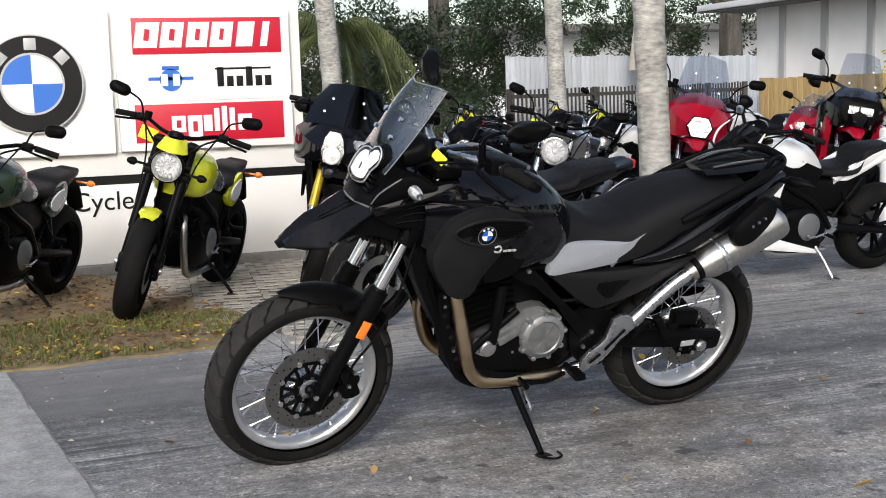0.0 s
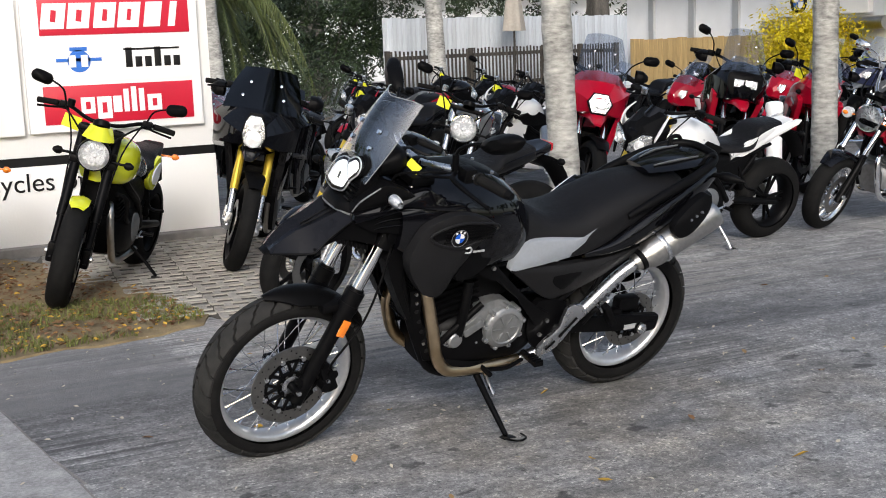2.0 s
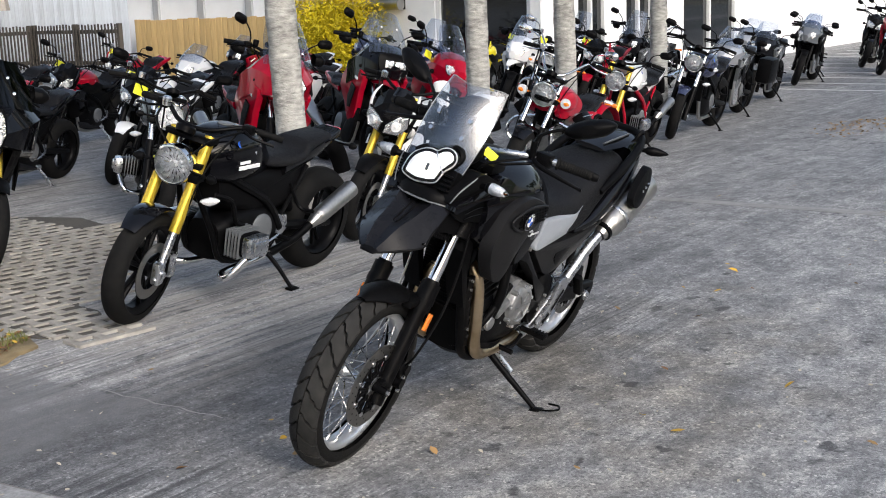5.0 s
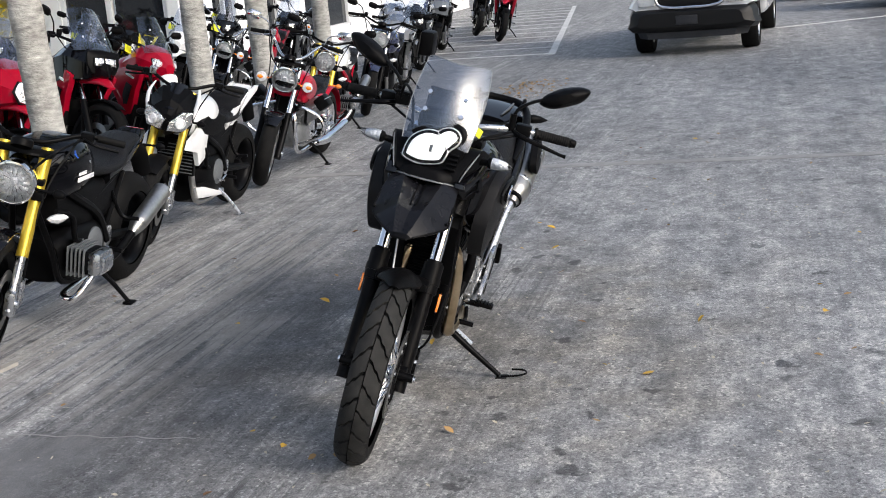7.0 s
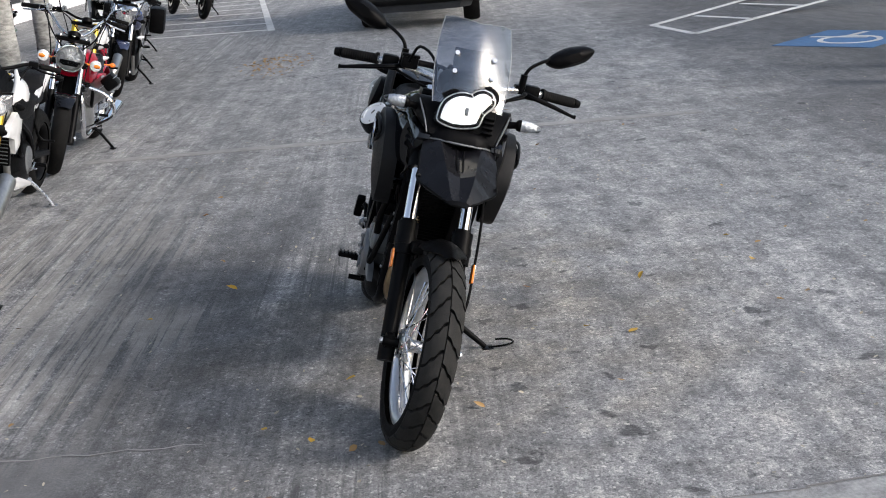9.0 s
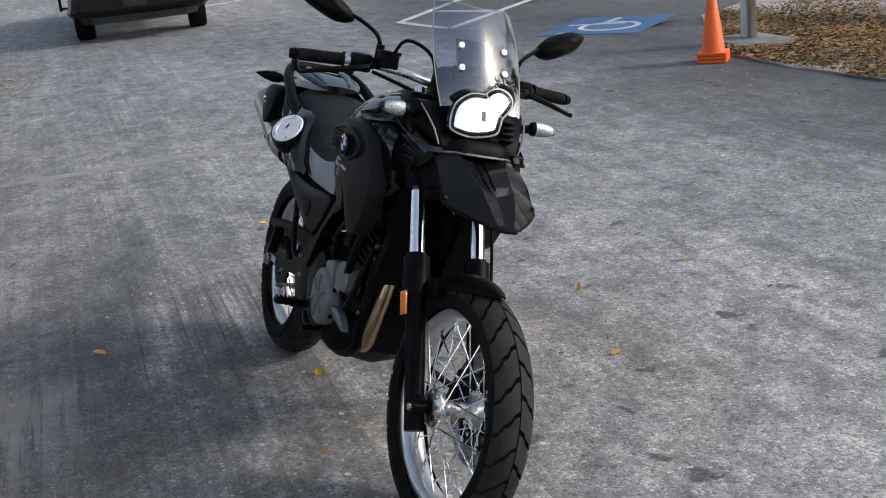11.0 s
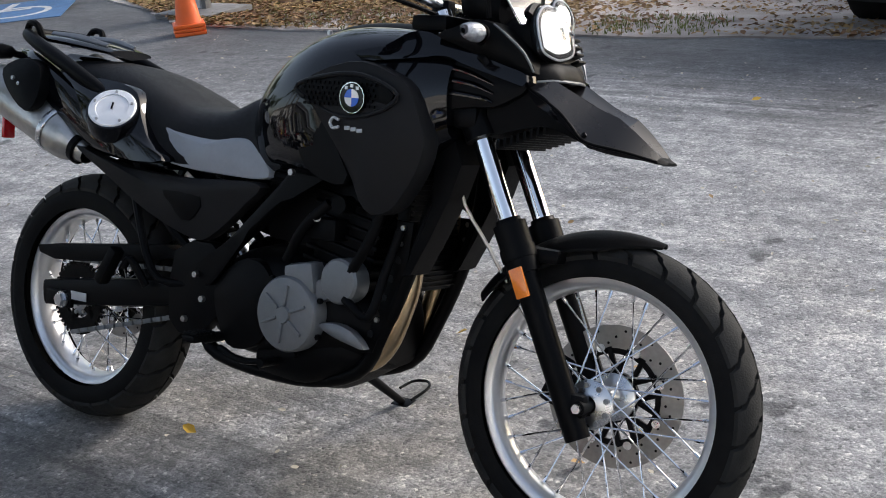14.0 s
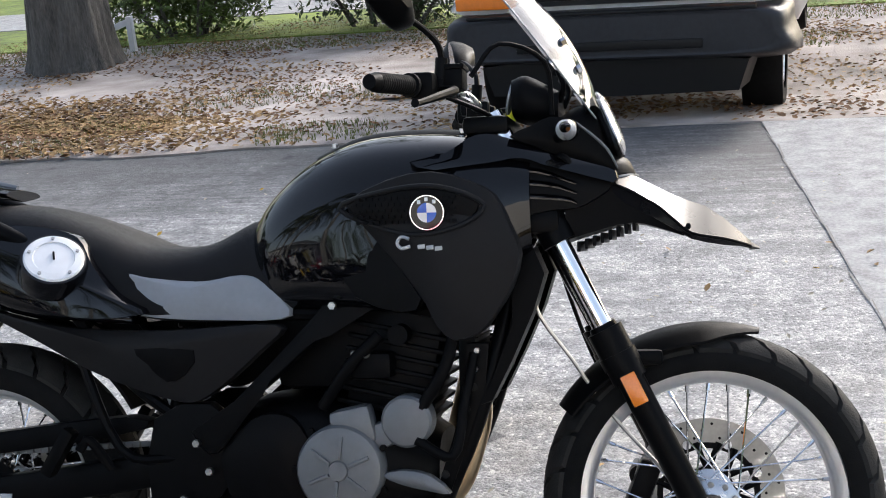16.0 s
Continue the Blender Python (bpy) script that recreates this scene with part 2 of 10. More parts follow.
    def pillow(self, outline, y, side=1, bulge=0.012, depth=0.02, smooth=3, rings=5, lean=0.0, twist=0.0):
        """A domed panel that faces sideways: outline in (x, z), its distance y from the middle, its bulge and the depth of its edge.
        lean: how much further out it stands a metre higher; twist: a metre further back."""
        pts = spline(list(outline) + [outline[0]], smooth)[:-1] if smooth > 1 else list(outline)
        cx, cz = sum(p[0] for p in pts) / len(pts), sum(p[1] for p in pts) / len(pts)
        n = len(pts)

        def at(px, pz, extra):
            return (px, side * (y + extra + lean * (pz - cz) + twist * (px - cx)), pz)
        rows = [[at(px, pz, -depth) for px, pz in pts], [at(px, pz, -0.15 * depth) for px, pz in pts]]
        for k in range(rings):
            s = 0.985 - 0.9 * k / rings if k else 0.985
            rows.append([at(cx + (px - cx) * s, cz + (pz - cz) * s, bulge * (1 - s * s)) for px, pz in pts])
        self.grid(rows, True, False)
        k = len(self.v) - n
        self.f.append(tuple(range(k, k + n)))
        return self

    def moved(self, m):
        self.v = [tuple(m @ Vector(p)) for p in self.v]
        return self


def spline(points, n):
    """n steps between each two points, on a smooth line through them."""
    if n <= 1 or len(points) < 3:
        return [tuple(p) for p in points]
    ps = [np.array(p, float) for p in points]
    closed = np.allclose(ps[0], ps[-1])
    out = []
    for i in range(len(ps) - 1):
        p1, p2 = ps[i], ps[i + 1]
        p0 = ps[i - 1] if i else (ps[-2] if closed else 2 * p1 - p2)
        p3 = ps[i + 2] if i + 2 < len(ps) else (ps[1] if closed else 2 * p2 - p1)
        for k in range(n):
            t = k / n
            out.append(tuple(0.5 * (2 * p1 + (p2 - p0) * t + (2 * p0 - 5 * p1 + 4 * p2 - p3) * t * t + (3 * p1 - p0 - 3 * p2 + p3) * t ** 3)))
    out.append(tuple(ps[-1]))
    return out


def mesh_of(name, shape, mat, sharp=38, flip=True):
    me = bpy.data.meshes.new(name)
    me.from_pydata(shape.v, [], shape.f)
    if flip:
        bm = bmesh.new()
        bm.from_mesh(me)
        bmesh.ops.recalc_face_normals(bm, faces=bm.faces[:])
        bm.to_mesh(me)
        bm.free()
    me.materials.append(mat)
    me.shade_smooth()
    if sharp < 180:
        me.set_sharp_from_angle(angle=radians(sharp))
    return me


def part(name, shape, mat, parent=None, label="", sharp=38):
    """One mesh object under a thing or under a part."""
    data = shape if isinstance(shape, bpy.types.Mesh) else mesh_of(name, shape, mat, sharp)
    ob = new(name, data)
    ob.parent = parent
    if label:
        tagged(ob, label)
    return ob


def thing(name, m, label, category, group="", kind=""):
    """An empty at a thing's base, which carries its parts."""
    return tagged_at(new(name), m, label, category, group, kind)


def tagged_at(ob, m, label, category, group="", kind=""):
    ob.matrix_world = m
    return tagged(ob, label, category, group, kind)


def bolt(p, axis, r=0.008, h=0.006):
    a = Vector(axis).normalized()
    s = Shape()
    s.cone(Vector(p) - a * 0.004, Vector(p) + a * h, r, r * 0.9, 6)
    return s


def arc_sheet(cx, cz, r, a0, a1, half, thick, crown=0.02, n=24, taper0=1.0, taper1=1.0, lift=False):
    """A mudguard: a sheet bent round a wheel, from angle a0 to a1 (degrees, 90 is up, 180 towards the front)."""
    rows = []
    for i in range(n + 1):
        f = i / n
        a = radians(a0 + (a1 - a0) * f)
        h = half * (taper0 + (1 - taper0) * min(1, f * 4)) * (taper1 + (1 - taper1) * min(1, (1 - f) * 4))
        # lift: the side edge climbs to the crown where the sheet narrows to its tip
        up = crown * (1 - h / half) if lift else 0.0
        ring = []
        for k in range(9):
            u = k / 4 - 1
            rr = r + up + (crown - up) * (1 - u * u)
            ring.append((cx + rr * math.cos(a), h * u, cz + rr * math.sin(a)))
        for k in range(8, -1, -1):
            u = k / 4 - 1
            rr = r - thick + up + (crown - up) * (1 - u * u)
            ring.append((cx + rr * math.cos(a), h * u, cz + rr * math.sin(a)))
        rows.append(ring)
    return Shape().grid(rows, True, True)


# ---- ground ----
def ground_material():
    m = bpy.data.materials.new("worn_asphalt")
    m.use_nodes = True
    nt = m.node_tree
    N, K = nt.nodes.new, nt.links.new
    b = nt.nodes["Principled BSDF"]
    co = N("ShaderNodeTexCoord").outputs["Object"]

    def noise_tex(scale, detail=5, stretch=(1, 1, 1), rough=0.6, turn=0.0):
        mp, n = N("ShaderNodeMapping"), N("ShaderNodeTexNoise")
        mp.inputs["Scale"].default_value = stretch
        mp.inputs["Rotation"].default_value = (0, 0, radians(turn))
        K(co, mp.inputs[0])
        K(mp.outputs[0], n.inputs["Vector"])
        n.inputs["Scale"].default_value, n.inputs["Detail"].default_value, n.inputs["Roughness"].default_value = scale, detail, rough
        return n.outputs[0]

    def ramp(v, lo, hi, a=0.0, c=1.0):
        r = N("ShaderNodeMapRange")
        r.inputs["From Min"].default_value, r.inputs["From Max"].default_value = lo, hi
        r.inputs["To Min"].default_value, r.inputs["To Max"].default_value = a, c
        K(v, r.inputs["Value"])
        return r.outputs[0]

    def op(kind, u, v):
        o = N("ShaderNodeMath")
        o.operation = kind
        for i, w in enumerate((u, v)):
            if isinstance(w, (int, float)):
                o.inputs[i].default_value = w
            else:
                K(w, o.inputs[i])
        return o.outputs[0]
    sep = N("ShaderNodeSeparateXYZ")
    K(co, sep.inputs[0])
    X, Y = sep.outputs["X"], sep.outputs["Y"]
    mixed = lambda w, v: op("ADD", 1.0, op("MULTIPLY", w, op("SUBTRACT", v, 1.0)))
    ragged = lambda v, scale, reach, stretch=(1, 1, 1): op("ADD", v, ramp(noise_tex(scale, 5, stretch), 0.3, 0.7, -reach, reach))
    grit = noise_tex(170, 3, rough=0.8)
    stones = N("ShaderNodeTexVoronoi")
    stones.inputs["Scale"].default_value = 105
    K(co, stones.inputs["Vector"])
    chips = N("ShaderNodeSeparateColor")
    K(stones.outputs["Color"], chips.inputs[0])
    broad = noise_tex(0.55, 4)
    streak = noise_tex(1.0, 7, (0.26, 5.5, 1), 0.68, 0)
    fine_streak = noise_tex(1.0, 7, (0.45, 30, 1), 0.75, 1)
    groove = noise_tex(1.0, 4, (0.20, 20, 1), 0.6, 1)
    patch = noise_tex(0.33, 5, (0.5, 1.1, 1))
    worn = ramp(noise_tex(0.75, 5), 0.42, 0.58)
    # bands of darker and paler surface along the lot, with ragged edges
    band = N("ShaderNodeValToRGB")
    el = band.color_ramp.elements
    el[0].position, el[0].color = 0.0, (0.70,) * 3 + (1,)
    el[1].position, el[1].color = 1.0, (1.0,) * 3 + (1,)
    for pos, c in ((0.13, 0.72), (0.24, 1.02), (0.50, 1.06), (0.58, 0.98), (0.63, 0.96), (0.675, 0.90), (0.705, 0.54), (0.785, 0.54), (0.815, 1.12), (0.90, 1.08)):
        band.color_ramp.elements.new(pos).color = (c, c, c, 1)
    K(ramp(ragged(Y, 1.1, 0.34, (0.35, 1, 1)), -5.0, 3.0), band.inputs[0])
    # scraping is strong along the parked row and along the sand's edge, weak between
    front = op("MULTIPLY", op("MAXIMUM", ramp(ragged(Y, 0.8, 0.3), -0.4, 0.5), op("MULTIPLY", ramp(Y, -2.6, -3.5), ramp(X, -0.5, 1.5, 1.0, 0.45))), ramp(X, 2.2, 4.5, 1.0, 0.30))
    front = op("MULTIPLY", front, ramp(band.outputs[0], 0.50, 0.92, 0.30, 1.0))
    val = mixed(ramp(front, 0.0, 1.0, 0.38, 1.0), ramp(streak, 0.40, 0.60, 0.58, 1.36))
    val = op("MULTIPLY", val, mixed(op("MULTIPLY", op("ADD", 0.35, op("MULTIPLY", worn, 0.65)), ramp(front, 0.0, 1.0, 0.14, 1.0)), ramp(fine_streak, 0.41, 0.59, 0.48, 1.48)))
    blotch = noise_tex(3.2, 7, (1, 1.5, 1), 0.75)
    val = op("MULTIPLY", val, ramp(blotch, 0.38, 0.62, 0.62, 1.34))
    val = op("MULTIPLY", val, ramp(patch, 0.35, 0.65, 0.74, 1.22))
    val = op("MULTIPLY", val, ramp(noise_tex(17, 5, rough=0.8), 0.36, 0.64, 0.66, 1.34))
    val = op("MULTIPLY", val, ramp(grit, 0.34, 0.66, 0.55, 1.48))
    # stone chips: each its own grey, a few of them bright
    val = op("MULTIPLY", val, ramp(chips.outputs[0], 0.0, 1.0, 0.68, 1.16))
    val = op("MULTIPLY", val, op("ADD", ramp(chips.outputs[1], 0.90, 0.96, 1.0, 1.75), ramp(chips.outputs[2], 0.90, 0.96, 0.0, -0.45)))
    # darker towards the sand's edge
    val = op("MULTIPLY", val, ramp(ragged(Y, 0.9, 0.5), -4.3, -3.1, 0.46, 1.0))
    # darker far along the lot, most of all near the sand
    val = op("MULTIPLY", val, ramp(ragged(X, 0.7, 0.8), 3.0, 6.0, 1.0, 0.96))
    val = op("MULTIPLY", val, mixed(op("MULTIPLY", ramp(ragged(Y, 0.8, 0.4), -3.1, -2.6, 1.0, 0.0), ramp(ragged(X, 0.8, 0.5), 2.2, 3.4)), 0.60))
    gmask = op("MULTIPLY", op("ADD", 0.03, op("MULTIPLY", front, 0.97)), op("ADD", 0.20, op("MULTIPLY", worn, 0.80)))
    val = op("MULTIPLY", val, mixed(gmask, ramp(groove, 0.41, 0.45, 0.25, 1.0)))
    fade = ramp(ragged(X, 0.9, 0.5), 2.6, 4.4, 1.0, 0.0)
    val = op("MULTIPLY", val, mixed(fade, band.outputs[0]))
    # a smooth dark repair before the turf
    repair = op("MULTIPLY", ramp(ragged(X, 2.0, 0.14), 0.02, 0.14, 1.0, 0.0), ramp(ragged(Y, 2.0, 0.12), 0.90, 1.05))
    val = op("ADD", op("MULTIPLY", val, op("SUBTRACT", 1.0, op("MULTIPLY", repair, 0.75))), op("MULTIPLY", repair, ramp(noise_tex(7, 6, rough=0.7), 0.3, 0.7, 0.30, 0.46)))
    # a broad dark stain where machines stand and drip, with their shade painted in
    dx, dy = op("SUBTRACT", X, 1.15), op("MULTIPLY", op("ADD", Y, 0.30), 1.25)
    far_off = op("POWER", op("ADD", op("MULTIPLY", dx, dx), op("MULTIPLY", dy, dy)), 0.5)
    far_off = op("ADD", far_off, ramp(noise_tex(1.6, 5), 0.3, 0.7, -0.55, 0.55))
    val = op("MULTIPLY", val, ramp(far_off, 0.45, 1.45, 0.74, 1.0))
    # old oil drips
    spots = N("ShaderNodeTexVoronoi")
    spots.inputs["Scale"].default_value = 7.0
    spots.inputs["Randomness"].default_value = 1.0
    wob, wadd = N("ShaderNodeVectorMath"), N("ShaderNodeTexNoise")
    wadd.inputs["Scale"].default_value = 13
    wadd.inputs["Detail"].default_value = 4
    K(co, wadd.inputs["Vector"])
    wob.operation = "MULTIPLY_ADD"
    K(wadd.outputs["Color"], wob.inputs[0])
    wob.inputs[1].default_value = (0.22, 0.15, 0)
    K(co, wob.inputs[2])
    K(wob.outputs[0], spots.inputs["Vector"])
    pick = N("ShaderNodeSeparateColor")
    K(spots.outputs["Color"], pick.inputs[0])
    near = ramp(op("ADD", spots.outputs["Distance"], op("MULTIPLY", pick.outputs[0], 0.42)), 0.22, 0.34, 1.0, 0.0)
    dripped = op("MAXIMUM", ramp(broad, 0.47, 0.56), op("MULTIPLY", ramp(op("ABSOLUTE", op("ADD", Y, 0.95), 0.0), 0.6, 1.3, 1.0, 0.0), ramp(op("ABSOLUTE", op("SUBTRACT", X, 1.7), 0.0), 0.9, 1.7, 1.0, 0.0)))
    val = op("MULTIPLY", val, op("SUBTRACT", 1.0, op("MULTIPLY", op("MULTIPLY", near, dripped), 0.72)))
    col = N("ShaderNodeValToRGB")
    e = col.color_ramp.elements
    e[0].position, e[0].color = 0.0, (0.022, 0.023, 0.026, 1)
    e[1].position, e[1].color = 1.0, (0.62, 0.61, 0.59, 1)
    mid = col.color_ramp.elements.new(0.40)
    mid.color = (0.246, 0.247, 0.251, 1)
    K(op("MULTIPLY", val, 0.405), col.inputs[0])
    # pale sandy dust along the parked row, scraped into long streaks
    dusty = op("MULTIPLY", ramp(op("ADD", Y, ramp(noise_tex(0.8, 4), 0.3, 0.7, -0.5, 0.5)), 0.7, 1.5), ramp(noise_tex(1.0, 6, (0.5, 15, 1), 0.75, 1), 0.45, 0.53))
    dusty = op("MULTIPLY", dusty, ramp(X, 1.5, 5.0, 0.66, 0.06))
    dusty = op("MULTIPLY", dusty, ramp(X, -0.1, 0.9, 0.10, 1.0))
    dust = N("ShaderNodeMix")
    dust.data_type = "RGBA"
    K(dusty, dust.inputs[0])
    K(col.outputs[0], dust.inputs[6])
    dust.inputs[7].default_value = (0.40, 0.375, 0.34, 1)
    warm = N("ShaderNodeMix")
    warm.data_type, warm.blend_type = "RGBA", "MULTIPLY"
    K(op("MULTIPLY", ramp(far_off, 0.6, 2.0, 1.0, 0.0), ramp(noise_tex(2.4, 5), 0.36, 0.60)), warm.inputs[0])
    K(dust.outputs[2], warm.inputs[6])
    warm.inputs[7].default_value = (1.0, 0.94, 0.84, 1)
    K(warm.outputs[2], b.inputs["Base Color"])
    K(ramp(streak, 0.3, 0.7, 0.62, 0.9), b.inputs["Roughness"])
    bp = N("ShaderNodeBump")
    bp.inputs["Strength"].default_value, bp.inputs["Distance"].default_value = 0.45, 0.006
    K(op("ADD", grit, op("MULTIPLY", stones.outputs["Distance"], -0.7)), bp.inputs["Height"])
    K(bp.outputs[0], b.inputs["Normal"])
    return m


ASPHALT = ground_material()
SLAB = material("grey_concrete", (0.30, 0.30, 0.30), 0.85, 0, 0.5, 70, 0.4, 240)
KERB = material("kerb_concrete", (0.20, 0.19, 0.18), 0.9, 0, 0.4, 14, 0.4, 120)
PAVER = material("turf_paver_concrete", (0.33, 0.31, 0.275), 0.92, 0, 0.40, 16, 0.5, 160, random_tint=0.10)
SOIL = material("dry_turf_soil", (0.15, 0.105, 0.06), 0.95, 0, 0.5, 9, 0.6, 90, dirt=(0.22, 0.17, 0.09))
SAND = material("sandy_soil", (0.13, 0.092, 0.058), 0.95, 0, 0.45, 2.6, 0.7, 60, dirt=(0.42, 0.375, 0.35))
LAWN = material("lawn_green", (0.075, 0.125, 0.018), 0.9, 0, 0.5, 6, 0.6, 60, dirt=(0.17, 0.22, 0.035))
GRASS = material("grass_blade", (0.13, 0.145, 0.035), 0.8, 0, 0.5, 5, random_tint=0.2)
DRY_LEAF = material("fallen_leaf_brown", (0.17, 0.085, 0.035), 0.8, 0, 0.5, 7)
TAN_LEAF = material("fallen_leaf_tan", (0.30, 0.185, 0.075), 0.8, 0, 0.4, 7)
YELLOW_LEAF = material("fallen_leaf_yellow", (0.55, 0.33, 0.04), 0.7, 0, 0.4, 7)
GREEN_LEAF = material("fresh_leaf", (0.085, 0.13, 0.025), 0.5, 0, 0.5, 4)
DARK_LEAF = material("dark_leaf", (0.030, 0.050, 0.018), 0.5, 0, 0.5, 4)
FROND = material("palm_frond", (0.030, 0.050, 0.016), 0.55, 0, 0.5, 3, dirt=(0.09, 0.11, 0.03))
BARK = material("palm_bark", (0.15, 0.145, 0.135), 0.9, 0, 0.65, 14, 1.0, 40, grain=(1, 1, 2.6), dirt=(0.36, 0.355, 0.33))
OAK_BARK = material("oak_bark", (0.080, 0.073, 0.064), 0.95, 0, 0.8, 16, 1.0, 30, grain=(4, 4, 0.7))
WHITE_WALL = material("white_painted_board", (0.80, 0.80, 0.79), 0.6, 0, 0.05, 3, 0.1, 60, dirt=(0.76, 0.75, 0.72))
STUCCO = material("white_stucco", (0.84, 0.85, 0.86), 0.85, 0, 0.08, 2, 0.4, 90)
FENCE_WHITE = material("faded_white_fence", (0.50, 0.53, 0.56), 0.8, 0, 0.2, 6, 0.2, 60, grain=(3, 3, 0.4), random_tint=0.12)
DECK_WOOD = material("weathered_deck_wood", (0.050, 0.043, 0.036), 0.85, 0, 0.4, 8, 0.3, 60, grain=(3, 3, 0.6), random_tint=0.2)
PINE = material("new_pine_fence", (0.48, 0.33, 0.14), 0.75, 0, 0.25, 6, 0.2, 60, grain=(3, 3, 0.5), random_tint=0.12)
SIGN_RED = material("red_sign_vinyl", (0.52, 0.012, 0.035), 0.35, 0, 0.08, 3)
SIGN_WHITE = material("white_sign_vinyl", (0.82, 0.82, 0.82), 0.4, 0, 0.03, 3)
SIGN_BLACK = material("black_sign_paint", (0.006, 0.006, 0.0065), 0.45, 0, 0.2, 8, spec=0.25)
SIGN_BLUE = material("blue_sign_vinyl", (0.03, 0.15, 0.55), 0.35, 0, 0.05, 3)
LINE_WHITE = material("worn_white_line_paint", (0.55, 0.55, 0.54), 0.8, 0, 0.35, 22, 0.3, 200)
LINE_FADED = material("faded_line_paint", (0.26, 0.255, 0.25), 0.85, 0, 0.35, 16, 0.3, 200)
LINE_BLUE = material("worn_blue_paint", (0.06, 0.15, 0.30), 0.8, 0, 0.35, 12, 0.3, 200)
GLASS_DARK = material("dark_shop_glass", (0.012, 0.014, 0.016), 0.05, 0, 0.2, 2, spec=0.8)
ALU = material("white_door_frame", (0.75, 0.76, 0.77), 0.35, 0, 0.05, 10)
CANVAS = material("beige_canvas", (0.34, 0.31, 0.27), 0.9, 0, 0.2, 20, 0.3, 200)
CONE_ORANGE = material("orange_cone_plastic", (0.85, 0.13, 0.015), 0.45, 0, 0.1, 12)
ROOF = material("grey_shingle", (0.16, 0.155, 0.15), 0.9, 0, 0.3, 20, 0.5, 80)
VAN_WHITE = material("white_van_paint", (0.75, 0.76, 0.77), 0.2, 0, 0.04, 3, coat=0.8)
BUMPER = material("grey_bumper_plastic", (0.026, 0.027, 0.031), 0.45, 0, 0.25, 30, 0.1, 400, spec=0.25)
BOLLARD = material("white_post_paint", (0.66, 0.66, 0.65), 0.7, 0, 0.15, 12, 0.2, 80)


def setting(name, shape, mat, label="", sharp=38, category=""):
    ob = new(name, mesh_of(name, shape, mat, sharp))
    return tagged(ob, label, category, "", "structure")


def plane(x0, y0, x1, y1, z, thick=0.02):
    return Shape().box(((x0 + x1) / 2, (y0 + y1) / 2, z - thick / 2), (x1 - x0, y1 - y0, thick), 0)


def lie(y):
    """Height of the ground: level, then falling gently past the lot's edge."""
    return -0.22 * min(1, max(0, (-4.75 - y) / 2.1))


YS = [150, 40, -4.75, -5.2, -5.7, -6.2, -6.85, -12, -150]
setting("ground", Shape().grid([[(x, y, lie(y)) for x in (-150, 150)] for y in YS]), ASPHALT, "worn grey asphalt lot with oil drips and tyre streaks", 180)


def seam(y):
    return -0.70 - 0.1035 * y


# rougher slab past the long joint, and the dark patch next to it
s = Shape()
s.add([(seam(-4.9), -4.9, 0.004), (seam(2.0), 2.0, 0.004), (-30, 2.0, 0.004), (-30, -4.9, 0.004), (seam(-4.9), -4.9, -0.05), (seam(2.0), 2.0, -0.05), (-30, 2.0, -0.05), (-30, -4.9, -0.05)],
      [(0, 1, 2, 3), (4, 5, 6, 7), (0, 1, 5, 4), (1, 2, 6, 5), (2, 3, 7, 6), (3, 0, 4, 7)])
setting("pavement", s, SLAB, "coarse pale grey slab beside a long joint")
s = Shape()
for k in range(24):
    y0, y1 = -4.9 + k * 0.2875, -4.9 + (k + 1) * 0.2875 + 0.01
    w = 0.002 + 0.004 * ((k * 7) % 5) / 5
    wig = 0.012 * math.sin(k * 2.3)
    s.add([(seam(y0) - w + wig, y0, 0.006), (seam(y0) + w + wig, y0, 0.006), (seam(y1) + w, y1, 0.006), (seam(y1) - w, y1, 0.006)], [(0, 1, 2, 3)])
setting("joint", s, KERB, "dark open joint between two slabs")

s = Shape()
for k in range(14):
    y0, y1 = 0.62 + k * 0.062, 0.62 + (k + 1) * 0.062
    w0, w1 = 0.003 + 0.003 * ((k * 5) % 4) / 4, 0.003 + 0.003 * ((k * 5 + 5) % 4) / 4
    x0, x1 = 0.07 + 0.010 * math.sin(k * 1.9), 0.07 + 0.010 * math.sin((k + 1) * 1.9)
    s.add([(x0 - w0, y0, 0.003), (x0 + w0, y0, 0.003), (x1 + w1, y1, 0.003), (x1 - w1, y1, 0.003)], [(0, 1, 2, 3)])
setting("crack", s, LINE_FADED, "thin dusty crack across the dark asphalt")

# lot markings
s = Shape()
setting("faded_line", Shape().box((5.35, 0.0, 0.003), (0.13, 4.6, 0.004), 0), LINE_FADED, "faded white parking line")
hx = [15.3 + 1.25 * k for k in range(12)]
edge_y = lambda x: 1.87 + (x - 15.3) * 0.125
for x in hx:
    setting("hatch_line", Shape().box((0, 0, 0.003), (0.10, 3.2, 0.004), 0, pose(x + 0.15, edge_y(x) + 1.62, 0, 0, 0, -4)), LINE_WHITE, "white hatched parking line")
setting("edge_line", Shape().box((0, 0, 0.004), (15.0, 0.11, 0.004), 0, pose(22.6, edge_y(22.6), 0, 0, 0, 7.1)), LINE_WHITE, "white line along the hatched bay")
